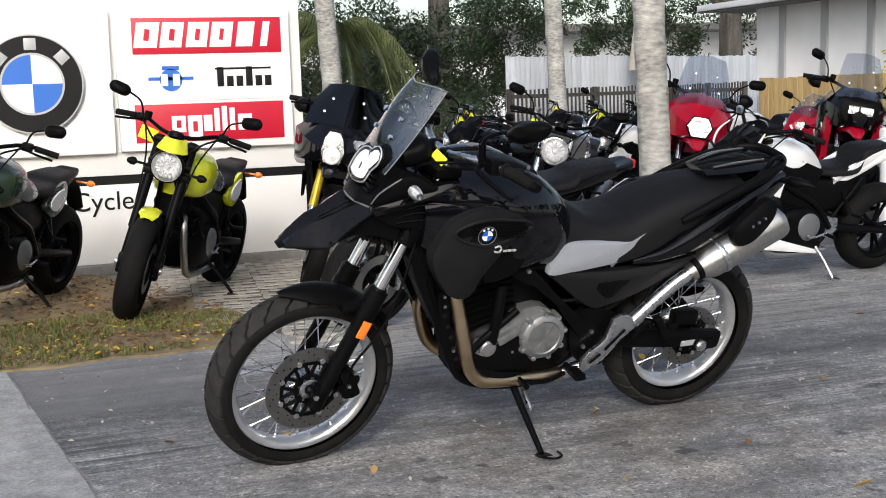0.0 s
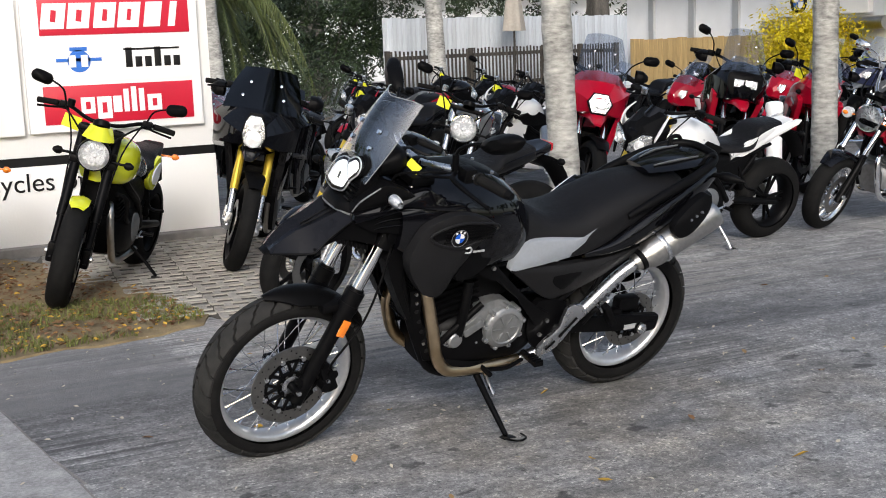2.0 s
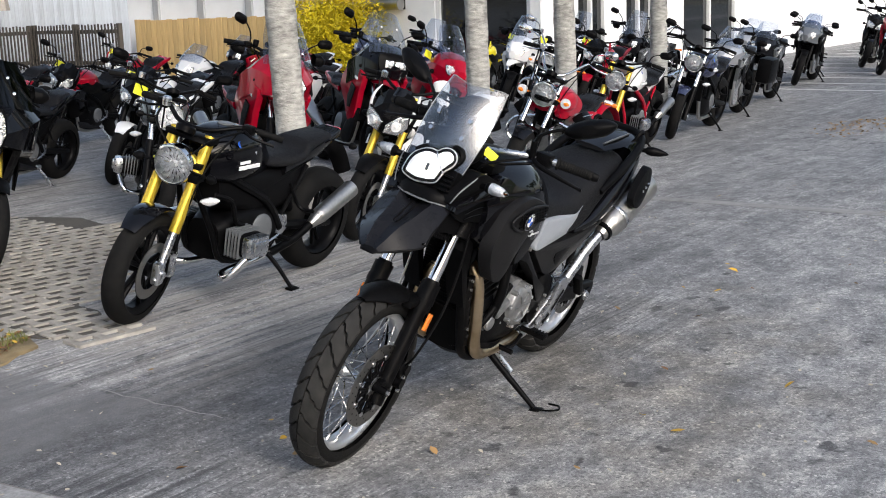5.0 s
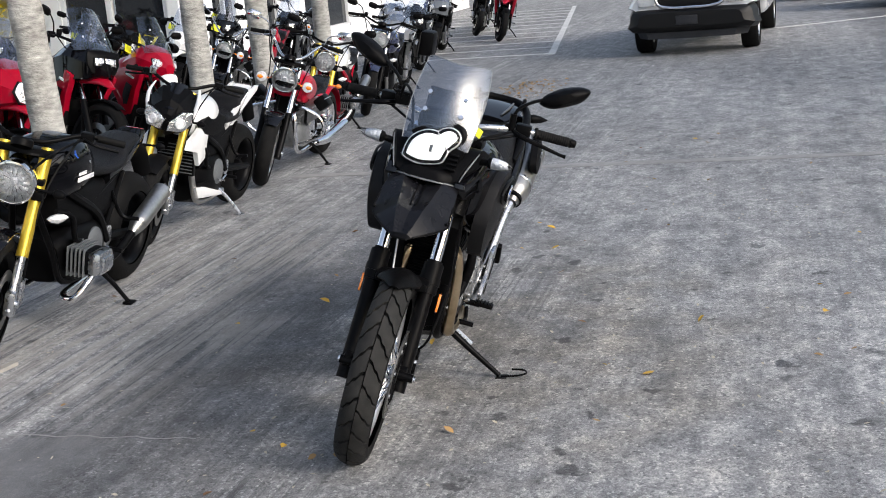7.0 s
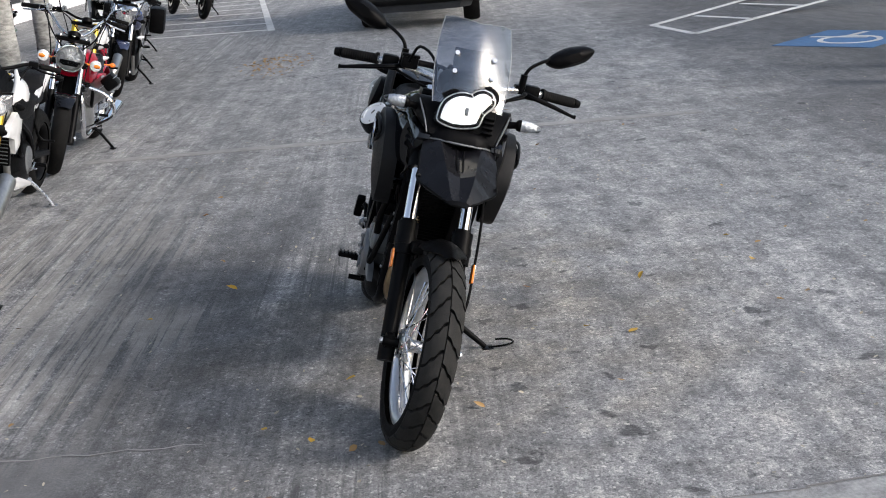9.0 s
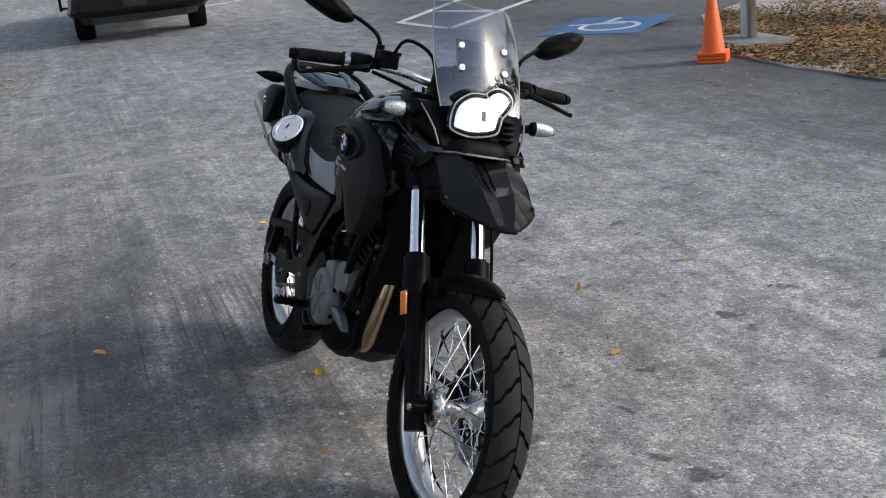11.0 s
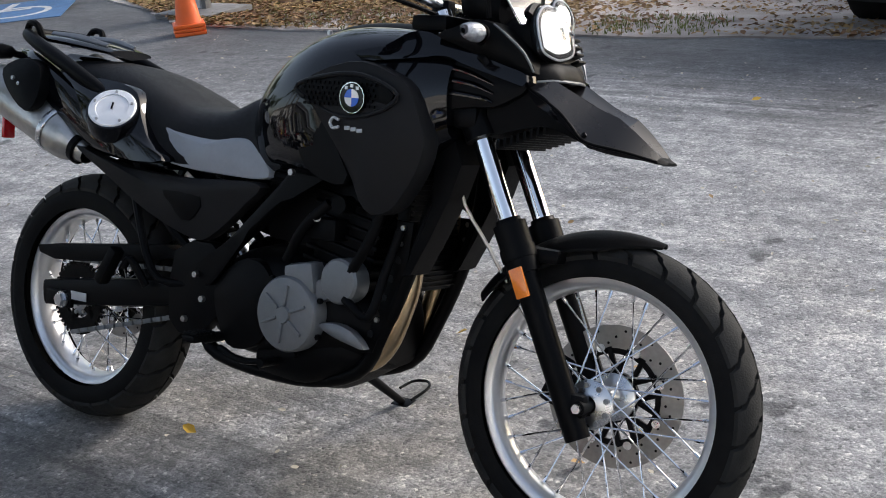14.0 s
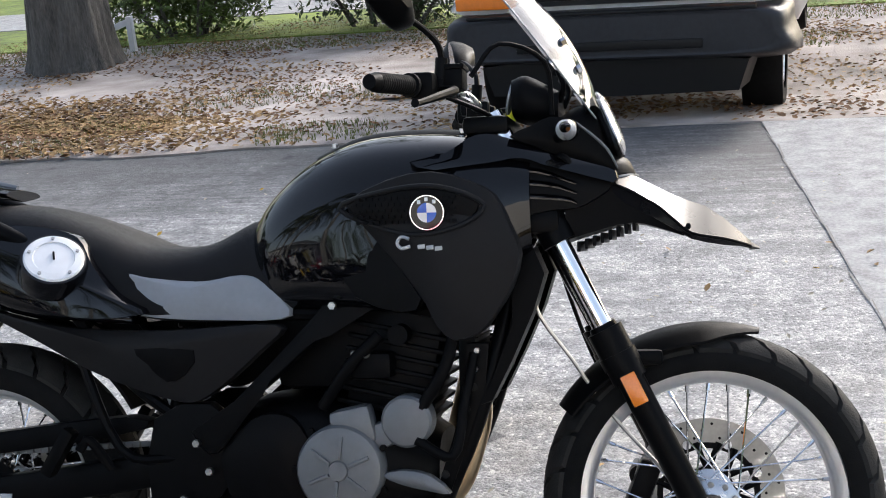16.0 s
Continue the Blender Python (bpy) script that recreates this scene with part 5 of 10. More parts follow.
    rack = part("bed_rack", Shape().box((3.35, 1.00, 0.75), (0.05, 0.05, 0.9), 0.008).box((3.35, 1.34, 0.75), (0.05, 0.05, 0.9), 0.008), SIGN_BLACK, t, "black side ladder rack")
    for k in range(4):
        part("rung", Shape().box((3.35, 1.17, 0.34 + k * 0.22), (0.05, 0.34, 0.04), 0.006), SIGN_BLACK, rack)
    return t


pickup(pose(13.7, -0.36, 0, 0, 0, -4) @ Matrix.Scale(0.86, 4))


def far_car(m, paint, label):
    t = thing("parked_car", m, label, "car", "cars in the distance")
    st = [(0.0, [(0, 0.72), (0.5, 0.70), (0.72, 0.62), (0.78, 0.5), (0.74, 0.25), (0, 0.22)]), (0.9, [(0, 0.95), (0.6, 0.93), (0.82, 0.85), (0.88, 0.6), (0.86, 0.25), (0, 0.2)]), (1.7, [(0, 1.42), (0.5, 1.41), (0.66, 1.34), (0.90, 0.85), (0.88, 0.25), (0, 0.2)]),
          (3.2, [(0, 1.42), (0.5, 1.41), (0.66, 1.34), (0.90, 0.88), (0.88, 0.25), (0, 0.2)]), (4.3, [(0, 0.98), (0.5, 0.97), (0.74, 0.9), (0.84, 0.6), (0.8, 0.3), (0, 0.25)])]
    part("body", Shape().hull(st, 4, 3), paint, t, "", 60)
    for sd in (-1, 1):
        part("side_window", Shape().pillow([(1.35, 0.95), (1.75, 1.30), (3.1, 1.30), (3.5, 0.98)], 0.80, sd, 0, 0.02, 2, 2, -0.42), GLASS_DARK, t)
        for x in (0.85, 3.5):
            wheel(t, "wheel", x, sd * 0.78, 0.31, 0.31, 0.2)


far_car(pose(24.0, -5.5, 0, 0, 0, 60), BLACK_GLOSS, "dark car parked far across the lot")
far_car(pose(20.5, -7.5, 0, 0, 0, 75), SILVER_PAINT, "silver car parked far across the lot")

# ---- the black adventure motorcycle ----
def wire_wheel(parent, name, c, r_tyre, r_rim, half, tread, spokes, width_rim, front):
    """A spoked wheel: rim, with tyre, hub and spokes under it. c: its centre."""
    q = r_rim
    w = width_rim / 2
    rim = part(name, Shape().lathe([(q - 0.016, -w * 0.55), (q - 0.011, -w * 0.8), (q - 0.004, -w * 0.96), (q + 0.008, -w), (q + 0.010, -w * 0.93), (q - 0.002, -w * 0.85),
                                    (q - 0.002, w * 0.85), (q + 0.010, w * 0.93), (q + 0.008, w), (q - 0.004, w * 0.96), (q - 0.011, w * 0.8), (q - 0.016, w * 0.55), (q - 0.020, 0)],
                                   c, (0, 1, 0), 72, True), RIM_SILVER, parent, "silver alloy spoked rim")
    # carcass: a rounded section, with a tread of raised blocks parted by angled grooves
    prof = []
    for k in range(15):
        a = radians(-118 + 236 * k / 14)
        prof.append((r_tyre - 0.014 - (half * 0.80) * (1 - math.cos(a)) * 0.92, half * math.sin(a) if abs(a) < 1.57 else half * math.copysign(1 - 0.25 * (abs(a) - 1.57), a)))
    prof = [(max(p, q - 0.002), h) for p, h in prof]
    tyre = part("tyre", Shape().lathe(prof, c, (0, 1, 0), 96), RUBBER, rim, "worn black dual-sport tyre")
    # wide blocks, parted by kinked grooves that run from the middle out over the shoulder
    s = Shape()
    step = 2 * math.pi / tread
    way = ((0.03, 0.0), (0.22, 0.10), (0.42, 0.42), (0.62, 0.52), (0.84, 0.86), (1.14, 0.98))
    for i in range(tread):
        for sd in (-1, 1):
            t0 = step * (i + (0.25 if sd > 0 else -0.25))
            cells = []
            for v, kink in way:
                a = sd * v * 1.05
                for u, top in ((0.0, 0), (0.02, 1), (0.45, 1), (0.86, 1), (0.88, 0)):
                    rr = r_tyre - 0.010 - half * 0.80 * (1 - math.cos(a)) * 0.92 + (0.0095 - 0.0035 * v if top else -0.006)
                    ang = t0 + step * (u + kink * 0.75)
                    cells.append((c[0] + rr * math.cos(ang), c[1] + half * math.sin(a) * (1.02 if top else 0.97), c[2] + rr * math.sin(ang)))
            n = len(way)
            faces = [(r * 5 + k, r * 5 + k + 1, r * 5 + k + 6, r * 5 + k + 5) for r in range(n - 1) for k in range(4)]
            s.add(cells, faces + [(0, 1, 2, 3, 4), tuple(range(n * 5 - 5, n * 5))])
    part("tread", s, TREAD, rim, "kinked dual-sport tread blocks", 30)
    hub = Shape().lathe([(0.018, -0.075), (0.036, -0.072), (0.050, -0.064), (0.050, -0.056), (0.034, -0.050), (0.022, -0.036), (0.019, 0), (0.022, 0.036), (0.034, 0.050), (0.050, 0.056), (0.050, 0.064), (0.036, 0.072), (0.018, 0.075)], c, (0, 1, 0), 32)
    hub = part("hub", hub, SILVER, rim, "cast alloy wheel hub")
    for sd in (-1, 1):
        for k in range(9):
            a = 2 * math.pi * k / 9
            part("hub_bolt", Shape().cone((c[0] + 0.040 * math.cos(a), c[1] + sd * 0.060, c[2] + 0.040 * math.sin(a)), (c[0] + 0.040 * math.cos(a), c[1] + sd * 0.074, c[2] + 0.040 * math.sin(a)), 0.006, n=8), CASE_SILVER, hub)
    for i in range(spokes):
        a = 2 * math.pi * i / spokes
        sd = 1 if i % 2 else -1
        off = radians(52) * (1 if (i // 2) % 2 else -1)
        p0 = (c[0] + 0.046 * math.cos(a + off), c[1] + sd * 0.060, c[2] + 0.046 * math.sin(a + off))
        p1 = (c[0] + (q - 0.020) * math.cos(a), c[1] + sd * 0.008, c[2] + (q - 0.020) * math.sin(a))
        pm = Vector(p0).lerp(Vector(p1), 0.93)
        part("spoke", Shape().cone(p0, p1, 0.0021, n=6).cone(pm, p1, 0.0042, n=6), CHROME, rim)
    return rim


def disc(parent, name, c, r0, r1, y, holes=14, carrier=True):
    s = Shape()
    n = 72
    s.lathe([(r0, y - 0.0025), (r1, y - 0.0025), (r1, y + 0.0025), (r0, y + 0.0025)], (c[0], 0, c[2]), (0, -1, 0) if False else (0, 1, 0), n, True)
    d = part(name, s, DISC, parent, "drilled steel brake disc")
    hs = Shape()
    for i in range(holes * 3):
        a = 2 * math.pi * i / (holes * 3)
        r = r0 + (r1 - r0) * (0.25, 0.5, 0.78)[i % 3]
        p = Vector((c[0] + r * math.cos(a), 0, c[2] + r * math.sin(a)))
        hs.cone((p.x, y - 0.0032, p.z), (p.x, y + 0.0032, p.z), 0.0030, n=8)
    part("drilling", hs, BLACK_METAL, d, "dark drilled holes")
    if carrier:
        ring = Shape().lathe([(0.036, y - 0.006), (0.054, y - 0.006), (0.054, y + 0.006), (0.036, y + 0.006)], (c[0], 0, c[2]), (0, 1, 0), 28, True)
        part("carrier", ring, BLACK_METAL, d, "black disc carrier")
        part("carrier_rim", Shape().lathe([(r0 - 0.010, y - 0.004), (r0 + 0.002, y - 0.004), (r0 + 0.002, y + 0.004), (r0 - 0.010, y + 0.004)], (c[0], 0, c[2]), (0, 1, 0), 48, True), BLACK_METAL, d)
        for i in range(8):
            a = 2 * math.pi * i / 8
            for da in (-0.22, 0.22):
                p0 = (c[0] + 0.045 * math.cos(a), y, c[2] + 0.045 * math.sin(a))
                p1 = (c[0] + (r0 + 0.004) * math.cos(a + da), y, c[2] + (r0 + 0.004) * math.sin(a + da))
                part("carrier_arm", Shape().cone(p0, p1, 0.0065, n=6), BLACK_METAL, d)
            e = (c[0] + (r0 + 0.004) * math.cos(a + 0.39), c[2] + (r0 + 0.004) * math.sin(a + 0.39))
            part("disc_rivet", Shape().cone((e[0], y - 0.006, e[1]), (e[0], y + 0.006, e[1]), 0.009, n=10), SILVER, d)
    return d


def roundel(parent, p, side, r, tilt=0.0):
    """A round enamel badge: dark ring with blue and white quarters."""
    x, y, z = p
    m = pose(x, y, z, 0, 0, 0) @ pose(0, 0, 0, tilt * side, 0, 0)
    ax = (0, side, 0)
    base = part("badge", Shape().lathe([(r, -0.004), (r, 0.002), (r * 0.93, 0.004), (0, 0.004)], (0, 0, 0), ax, 32).moved(m), BLACK_GLOSS, parent, "round enamel badge")
    part("badge_rim", Shape().lathe([(r * 0.97, 0.002), (r * 1.04, 0.002), (r * 1.04, 0.0045), (r * 0.97, 0.0045)], (0, 0, 0), ax, 32, True).moved(m), CHROME, base)
    for k in range(4):
        s = Shape()
        ri = r * 0.58
        pts = [(0, 0)] + [(ri * math.cos(a), ri * math.sin(a)) for a in (math.pi / 2 * (k + j / 6) for j in range(7))]
        vs = [Vector((px, side * 0.0035, pz)) for px, pz in pts] + [Vector((px, side * 0.0056, pz)) for px, pz in pts]
        n = len(pts)
        s.add(vs, [tuple(range(n)), tuple(range(n, 2 * n))] + [(i, (i + 1) % n, n + (i + 1) % n, n + i) for i in range(n)])
        part("badge_quarter", s.moved(m), ROUNDEL_BLUE if (k % 2 == (1 if side < 0 else 0)) else ROUNDEL_WHITE, base)
    for k in range(3):
        a = math.pi / 2 + (k - 1) * 0.62
        part("badge_mark", Shape().box((r * 0.78 * math.cos(a), side * 0.005, r * 0.78 * math.sin(a)), (r * 0.2, 0.002, r * 0.22)).moved(m), ROUNDEL_WHITE, base)


def both(fn):
    for sd in (-1, 1):
        fn(sd)


def build_hero():
    hero = thing("adventure_motorcycle", pose(0, -0.020, 0, 0, 0, 3.1) @ pose(0, 0, 0, 17.5), "black adventure motorcycle with lit headlight leaning on its side stand", "motorcycle")
    P = lambda n, s, m, l="", parent=hero, sharp=38: part(n, s, m, parent, l, sharp)
    CAP_ALLOY = material("satin_cap_alloy", (0.72, 0.73, 0.75), 0.5, 0.35, 0.06, 60)
    F, R = (-0.018, 0.0, 0.317), (1.478, 0.016, 0.320)
    front = wire_wheel(hero, "front_wheel", F, 0.328, 0.246, 0.056, 25, 36, 0.068, True)
    rear = wire_wheel(hero, "rear_wheel", R, 0.328, 0.226, 0.072, 25, 36, 0.090, False)
    disc(front, "brake_disc", F, 0.100, 0.150, -0.068)
    disc(rear, "brake_disc", R, 0.075, 0.120, -0.060, 12)

    # front fork: sliders, bright tubes, clamps
    ax = Vector((0.437, 0, 0.90)).normalized()
    base = Vector((-0.012, 0, 0.265))
    for sd in (-1, 1):
        o = Vector((0.002, 0.101, 0)) if sd > 0 else Vector((0.014, -0.084, 0))
        low = P("fork_slider", Shape().cone(base + o - ax * 0.015, base + o + ax * 0.40, 0.026, 0.027, 20).cone(base + o + ax * 0.33, base + o + ax * 0.435, 0.034, 0.035, 20)
                .cone(base + o + ax * 0.425, base + o + ax * 0.445, 0.030, 0.026, 20).cone(base + o + ax * 0.36, base + o + ax * 0.385, 0.037, 0.037, 20), BLACK_METAL, "black fork slider")
        P("axle_clamp", Shape().box((-0.008 + o.x, o.y, 0.318), (0.046, 0.034, 0.050), 0.014).cone((F[0], sd * 0.06, F[2]), (F[0], sd * 0.126, F[2]), 0.015, n=16), BLACK_METAL)
        P("fork_tube", Shape().cone(base + o + ax * 0.42, base + o + ax * 0.90, 0.0205, n=20), CHROME, "bright chromed fork tube")
        P("reflector", Shape().box((0, 0, 0), (0.030, 0.008, 0.062), 0.003, pose(0.128, sd * 0.135, 0.545, 0, 25, 0)), AMBER, "amber side reflector")
        P("axle_bolt", Shape().cone((F[0], sd * 0.12, F[2]), (F[0], sd * 0.133, F[2]), 0.010, n=6), SILVER)
    P("lower_clamp", Shape().box((0.300, 0, 0.865), (0.085, 0.28, 0.05), 0.014).cone(base + Vector((0, .103, 0)) + ax * 0.62, base + Vector((0, .103, 0)) + ax * 0.70, 0.034, n=18)
      .cone(base + Vector((0, -.103, 0)) + ax * 0.62, base + Vector((0, -.103, 0)) + ax * 0.70, 0.034, n=18), BLACK_METAL)
    P("upper_clamp", Shape().box((0.385, 0, 1.055), (0.09, 0.27, 0.035), 0.012), BLACK_METAL)
    P("front_mudguard", arc_sheet(F[0], F[2], 0.311, 33, 107, 0.072, 0.005, 0.036, 30, 0.85, 0.20, True), BLACK_SATIN, "black plastic front mudguard")
    P("mudguard_stay", Shape().box((0.115, 0, 0.60), (0.09, 0.178, 0.03), 0.01), BLACK_SATIN)
    cal = P("brake_caliper", Shape().box((0, -0.082, 0), (0.046, 0.056, 0.110), 0.012, pose(0.112, 0, 0.330, 0, -22, 0)).cone((0.098, -0.118, 0.305), (0.098, -0.075, 0.305), 0.020, n=16).cone((0.118, -0.118, 0.352), (0.118, -0.075, 0.352), 0.020, n=16), BLACK_METAL, "black brake caliper")
    for z in (0.285, 0.328, 0.375):
        P("caliper_bolt", bolt((0.104 + (z - .33) * .4, -0.112, z), (0, -1, 0)), SILVER, parent=cal)
    P("brake_hose", Shape().tube([(0.12, -0.09, 0.35), (0.10, -0.135, 0.42), (0.19, -0.15, 0.56), (0.25, -0.145, 0.72), (0.30, -0.12, 0.90)], 0.0045, 8), BLACK_SATIN)
    P("speed_cable", Shape().tube([(0.05, 0.05, 0.36), (0.16, 0.04, 0.48), (0.24, 0.06, 0.60), (0.31, 0.08, 0.72), (0.30, 0.09, 0.90)], 0.004, 8), STEEL)

    # beak: two flat flanks that widen forward along raised ridges, with a sunken middle
    st = [(-0.106, [(0, 0.814), (0.012, 0.815), (0.022, 0.818), (0.036, 0.811), (0.032, 0.804), (0, 0.803)]),
          (-0.085, [(0, 0.828), (0.016, 0.832), (0.030, 0.838), (0.058, 0.819), (0.050, 0.809), (0, 0.812)]),
          (-0.055, [(0, 0.850), (0.022, 0.857), (0.038, 0.864), (0.084, 0.826), (0.074, 0.812), (0, 0.818)]),
          (-0.022, [(0, 0.872), (0.026, 0.880), (0.044, 0.888), (0.107, 0.833), (0.096, 0.818), (0, 0.824)]),
          (0.007, [(0, 0.880), (0.030, 0.890), (0.048, 0.898), (0.124, 0.839), (0.112, 0.826), (0, 0.830)]),
          (0.038, [(0, 0.891), (0.034, 0.902), (0.052, 0.911), (0.122, 0.866), (0.106, 0.846), (0, 0.842)]),
          (0.075, [(0, 0.910), (0.040, 0.922), (0.058, 0.931), (0.123, 0.897), (0.100, 0.868), (0, 0.852)]),
          (0.110, [(0, 0.925), (0.046, 0.940), (0.066, 0.950), (0.118, 0.919), (0.094, 0.880), (0, 0.862)]),
          (0.150, [(0, 0.935), (0.052, 0.950), (0.076, 0.960), (0.113, 0.938), (0.090, 0.890), (0, 0.875)])]
    P("beak", Shape().hull(st, 1, 1), BEAK_GLOSS, "glossy black beak mudguard", sharp=14)
    # separate underside, with the shade below the beak put into its darker colour
    P("beak_underside", Shape().hull([(0.020, [(0, 0.845), (0.108, 0.842), (0.104, 0.832), (0, 0.832)]), (0.070, [(0, 0.870), (0.102, 0.884), (0.098, 0.850), (0, 0.848)]), (0.114, [(0, 0.880), (0.100, 0.912), (0.098, 0.860), (0, 0.858)]),
                                      (0.170, [(0, 0.900), (0.108, 0.936), (0.102, 0.850), (0, 0.846)]), (0.240, [(0, 0.910), (0.118, 0.950), (0.108, 0.830), (0, 0.826)])], 2, 1), BLACK_SATIN, "beak underside with its shade put into a darker black", sharp=20)
    for y in (-0.030, -0.010, 0.010, 0.030):
        P("beak_rib", Shape().tube([(0.012, y * 0.75, 0.886), (0.06, y, 0.907), (0.11, y * 1.15, 0.931)], 0.0030, 6), BLACK_SATIN, "moulded rib in the beak's middle")
    P("beak_tip", Shape().hull([(-0.122, [(0, 0.808), (0.020, 0.808), (0.026, 0.803), (0, 0.802)]), (-0.104, [(0, 0.818), (0.028, 0.816), (0.037, 0.809), (0, 0.801)])], 2, 1), BLACK_SATIN, "black rubber tip")
    for k in range(8):
        P("beak_tooth", Shape().box((0.112 + k * 0.015, 0, 0.854 - k * 0.0052), (0.007, 0.196, 0.020), 0.002), BLACK_SATIN, "ribbed underside")
    for sd in (-1, 1):
        P("beak_edge", Shape().tube([(-0.102, sd * 0.040, 0.810), (-0.055, sd * 0.084, 0.824), (0.007, sd * 0.124, 0.837), (0.040, sd * 0.122, 0.864), (0.075, sd * 0.121, 0.894), (0.150, sd * 0.112, 0.935)], 0.0035, 8), BLACK_SATIN)
        P("beak_bolt", bolt((0.012, sd * 0.121, 0.850), (0, sd, 0.6), 0.005, 0.003), BLACK_METAL)
        for z in (0.842, 0.862):
            P("clamp_bolt", bolt((0.262 + (z - 0.86) * 0.5, sd * 0.119, z), (-0.3, sd, 0), 0.009, 0.005), STEEL)
    # side fairings, from the tank forward to the beak, with a dark finned recess under each
    for sd in (-1, 1):
        P("side_fairing", Shape().pillow([(0.520, 0.985), (0.455, 1.000), (0.415, 1.027), (0.381, 1.036), (0.336, 1.025), (0.267, 0.998), (0.179, 0.971), (0.140, 0.957), (0.143, 0.934), (0.190, 0.952), (0.239, 0.972), (0.289, 0.985), (0.334, 0.987), (0.392, 0.985), (0.474, 0.968)], 0.164, sd, 0.007, 0.035, 2, 5, -0.30, 0.22), BLACK_GLOSS, "glossy black fairing side")
        intake = P("side_intake", Shape().pillow([(0.500, 0.965), (0.392, 0.990), (0.289, 0.988), (0.190, 0.955), (0.146, 0.934), (0.178, 0.908), (0.216, 0.890), (0.260, 0.888), (0.305, 0.880), (0.356, 0.876), (0.410, 0.920)], 0.148, sd, 0.004, 0.06, 2, 3, -0.05, 0.22), BLACK_METAL, "dark recess under the fairing")
        for k in range(3):
            P("intake_vane", Shape().tube([(0.445 - k * 0.010, sd * (0.186 - k * 0.004), 0.968 - k * 0.020), (0.36, sd * 0.166, 0.968 - k * 0.024), (0.285 - k * 0.02, sd * (0.150 - k * 0.004), 0.962 - k * 0.026), (0.215, sd * 0.134, 0.936 - k * 0.018)], [0.004, 0.007, 0.007, 0.003], 8, 3, 0.5), BLACK_GLOSS, "", intake)
        P("seam_strap", Shape().tube([(0.246, sd * 0.150, 0.990), (0.232, sd * 0.152, 0.984), (0.222, sd * 0.148, 0.970)], [0.006, 0.008, 0.005], 8, 2, 0.5), BLACK_SATIN, "dark seam across the fairing")
        P("lamp_side_cowl", Shape().pillow([(0.335, 1.026), (0.295, 1.046), (0.261, 1.062), (0.223, 1.056), (0.189, 1.030), (0.156, 0.998), (0.138, 0.962), (0.166, 0.964), (0.232, 0.984), (0.290, 1.008)], 0.140, sd, 0.008, 0.06, 2, 4, 0.10, 0.34), BLACK_SATIN, "black side cowl beside the headlight", sharp=24)
        # grey line paints the light that the cowl's front edge catches
        P("cowl_edge_glint", Shape().tube([(0.218, sd * 0.148, 1.054), (0.189, sd * 0.138, 1.031), (0.156, sd * 0.124, 0.999), (0.139, sd * 0.112, 0.964)], [0.002, 0.0028, 0.0028, 0.002], 6, 2), CASE_GREY, "pale painted glint along the side cowl's edge")
        P("tank_cover", Shape().pillow([(0.640, 0.912), (0.560, 0.953), (0.475, 0.966), (0.402, 0.945), (0.358, 0.918), (0.331, 0.860), (0.316, 0.808), (0.334, 0.747), (0.366, 0.697), (0.395, 0.664), (0.443, 0.650), (0.476, 0.678), (0.495, 0.720), (0.546, 0.794), (0.608, 0.869)], 0.218, sd, 0.022, 0.05, 2, 6, 0.06, 0.02), BLACK_MATT, "matt black tank side cover")
        # dark panel laid on the tank paints the shade of a hollow
        P("recess_shade", Shape().pillow([(0.698, 0.890), (0.632, 0.905), (0.575, 0.830), (0.500, 0.730), (0.540, 0.705), (0.630, 0.735), (0.664, 0.800)], 0.210, sd, 0.002, 0.03, 2, 3, 0.02, -0.12), BLACK_METAL, "dark panel for the shaded recess behind the side cover")
        # sunken grille's shade is a dark patch, set slightly proud of the cover
        P("intake_grille", Shape().pillow([(0.630, 0.902), (0.55, 0.926), (0.46, 0.930), (0.385, 0.900), (0.43, 0.864), (0.52, 0.858), (0.58, 0.878)], 0.2385, sd, 0.003, 0.01, 3, 3, 0.06, 0.02), BLACK_METAL, "dark honeycomb grille patch for a shaded recess")
        mesh_s = Shape()
        for i in range(16):
            for k in range(5):
                mesh_s.box((0.43 + i * 0.012 + (k % 2) * 0.006, sd * 0.2425, 0.873 + k * 0.011), (0.007, 0.004, 0.006), 0)
        P("grille_mesh", mesh_s, BLACK_SATIN)
        P("cover_lip", Shape().tube([(0.650, sd * 0.228, 0.902), (0.56, sd * 0.241, 0.931), (0.46, sd * 0.245, 0.936), (0.375, sd * 0.238, 0.900), (0.43, sd * 0.242, 0.860), (0.53, sd * 0.240, 0.852), (0.65, sd * 0.228, 0.902)], 0.005, 8), BLACK_MATT)
        roundel(hero, (0.479, sd * 0.2475, 0.889), sd, 0.031, -4)
        # model mark: a round shape and plain bars
        P("cover_mark", Shape().tube([(0.515, sd * 0.2435, 0.842), (0.530, sd * 0.2435, 0.846), (0.538, sd * 0.2435, 0.835), (0.530, sd * 0.2435, 0.825), (0.514, sd * 0.2435, 0.828)], 0.0034, 6), DECAL_GREY, "silver mark")
        for k in range(3):
            P("cover_mark", Shape().box((0, 0, 0), (0.014, 0.002, 0.008), 0.001, pose(0.493 - k * 0.016 if sd > 0 else 0.553 + k * 0.016, sd * 0.2425, 0.827 - (k * 0.002 if sd > 0 else 0), 0, 5, 0)), DECAL_GREY)
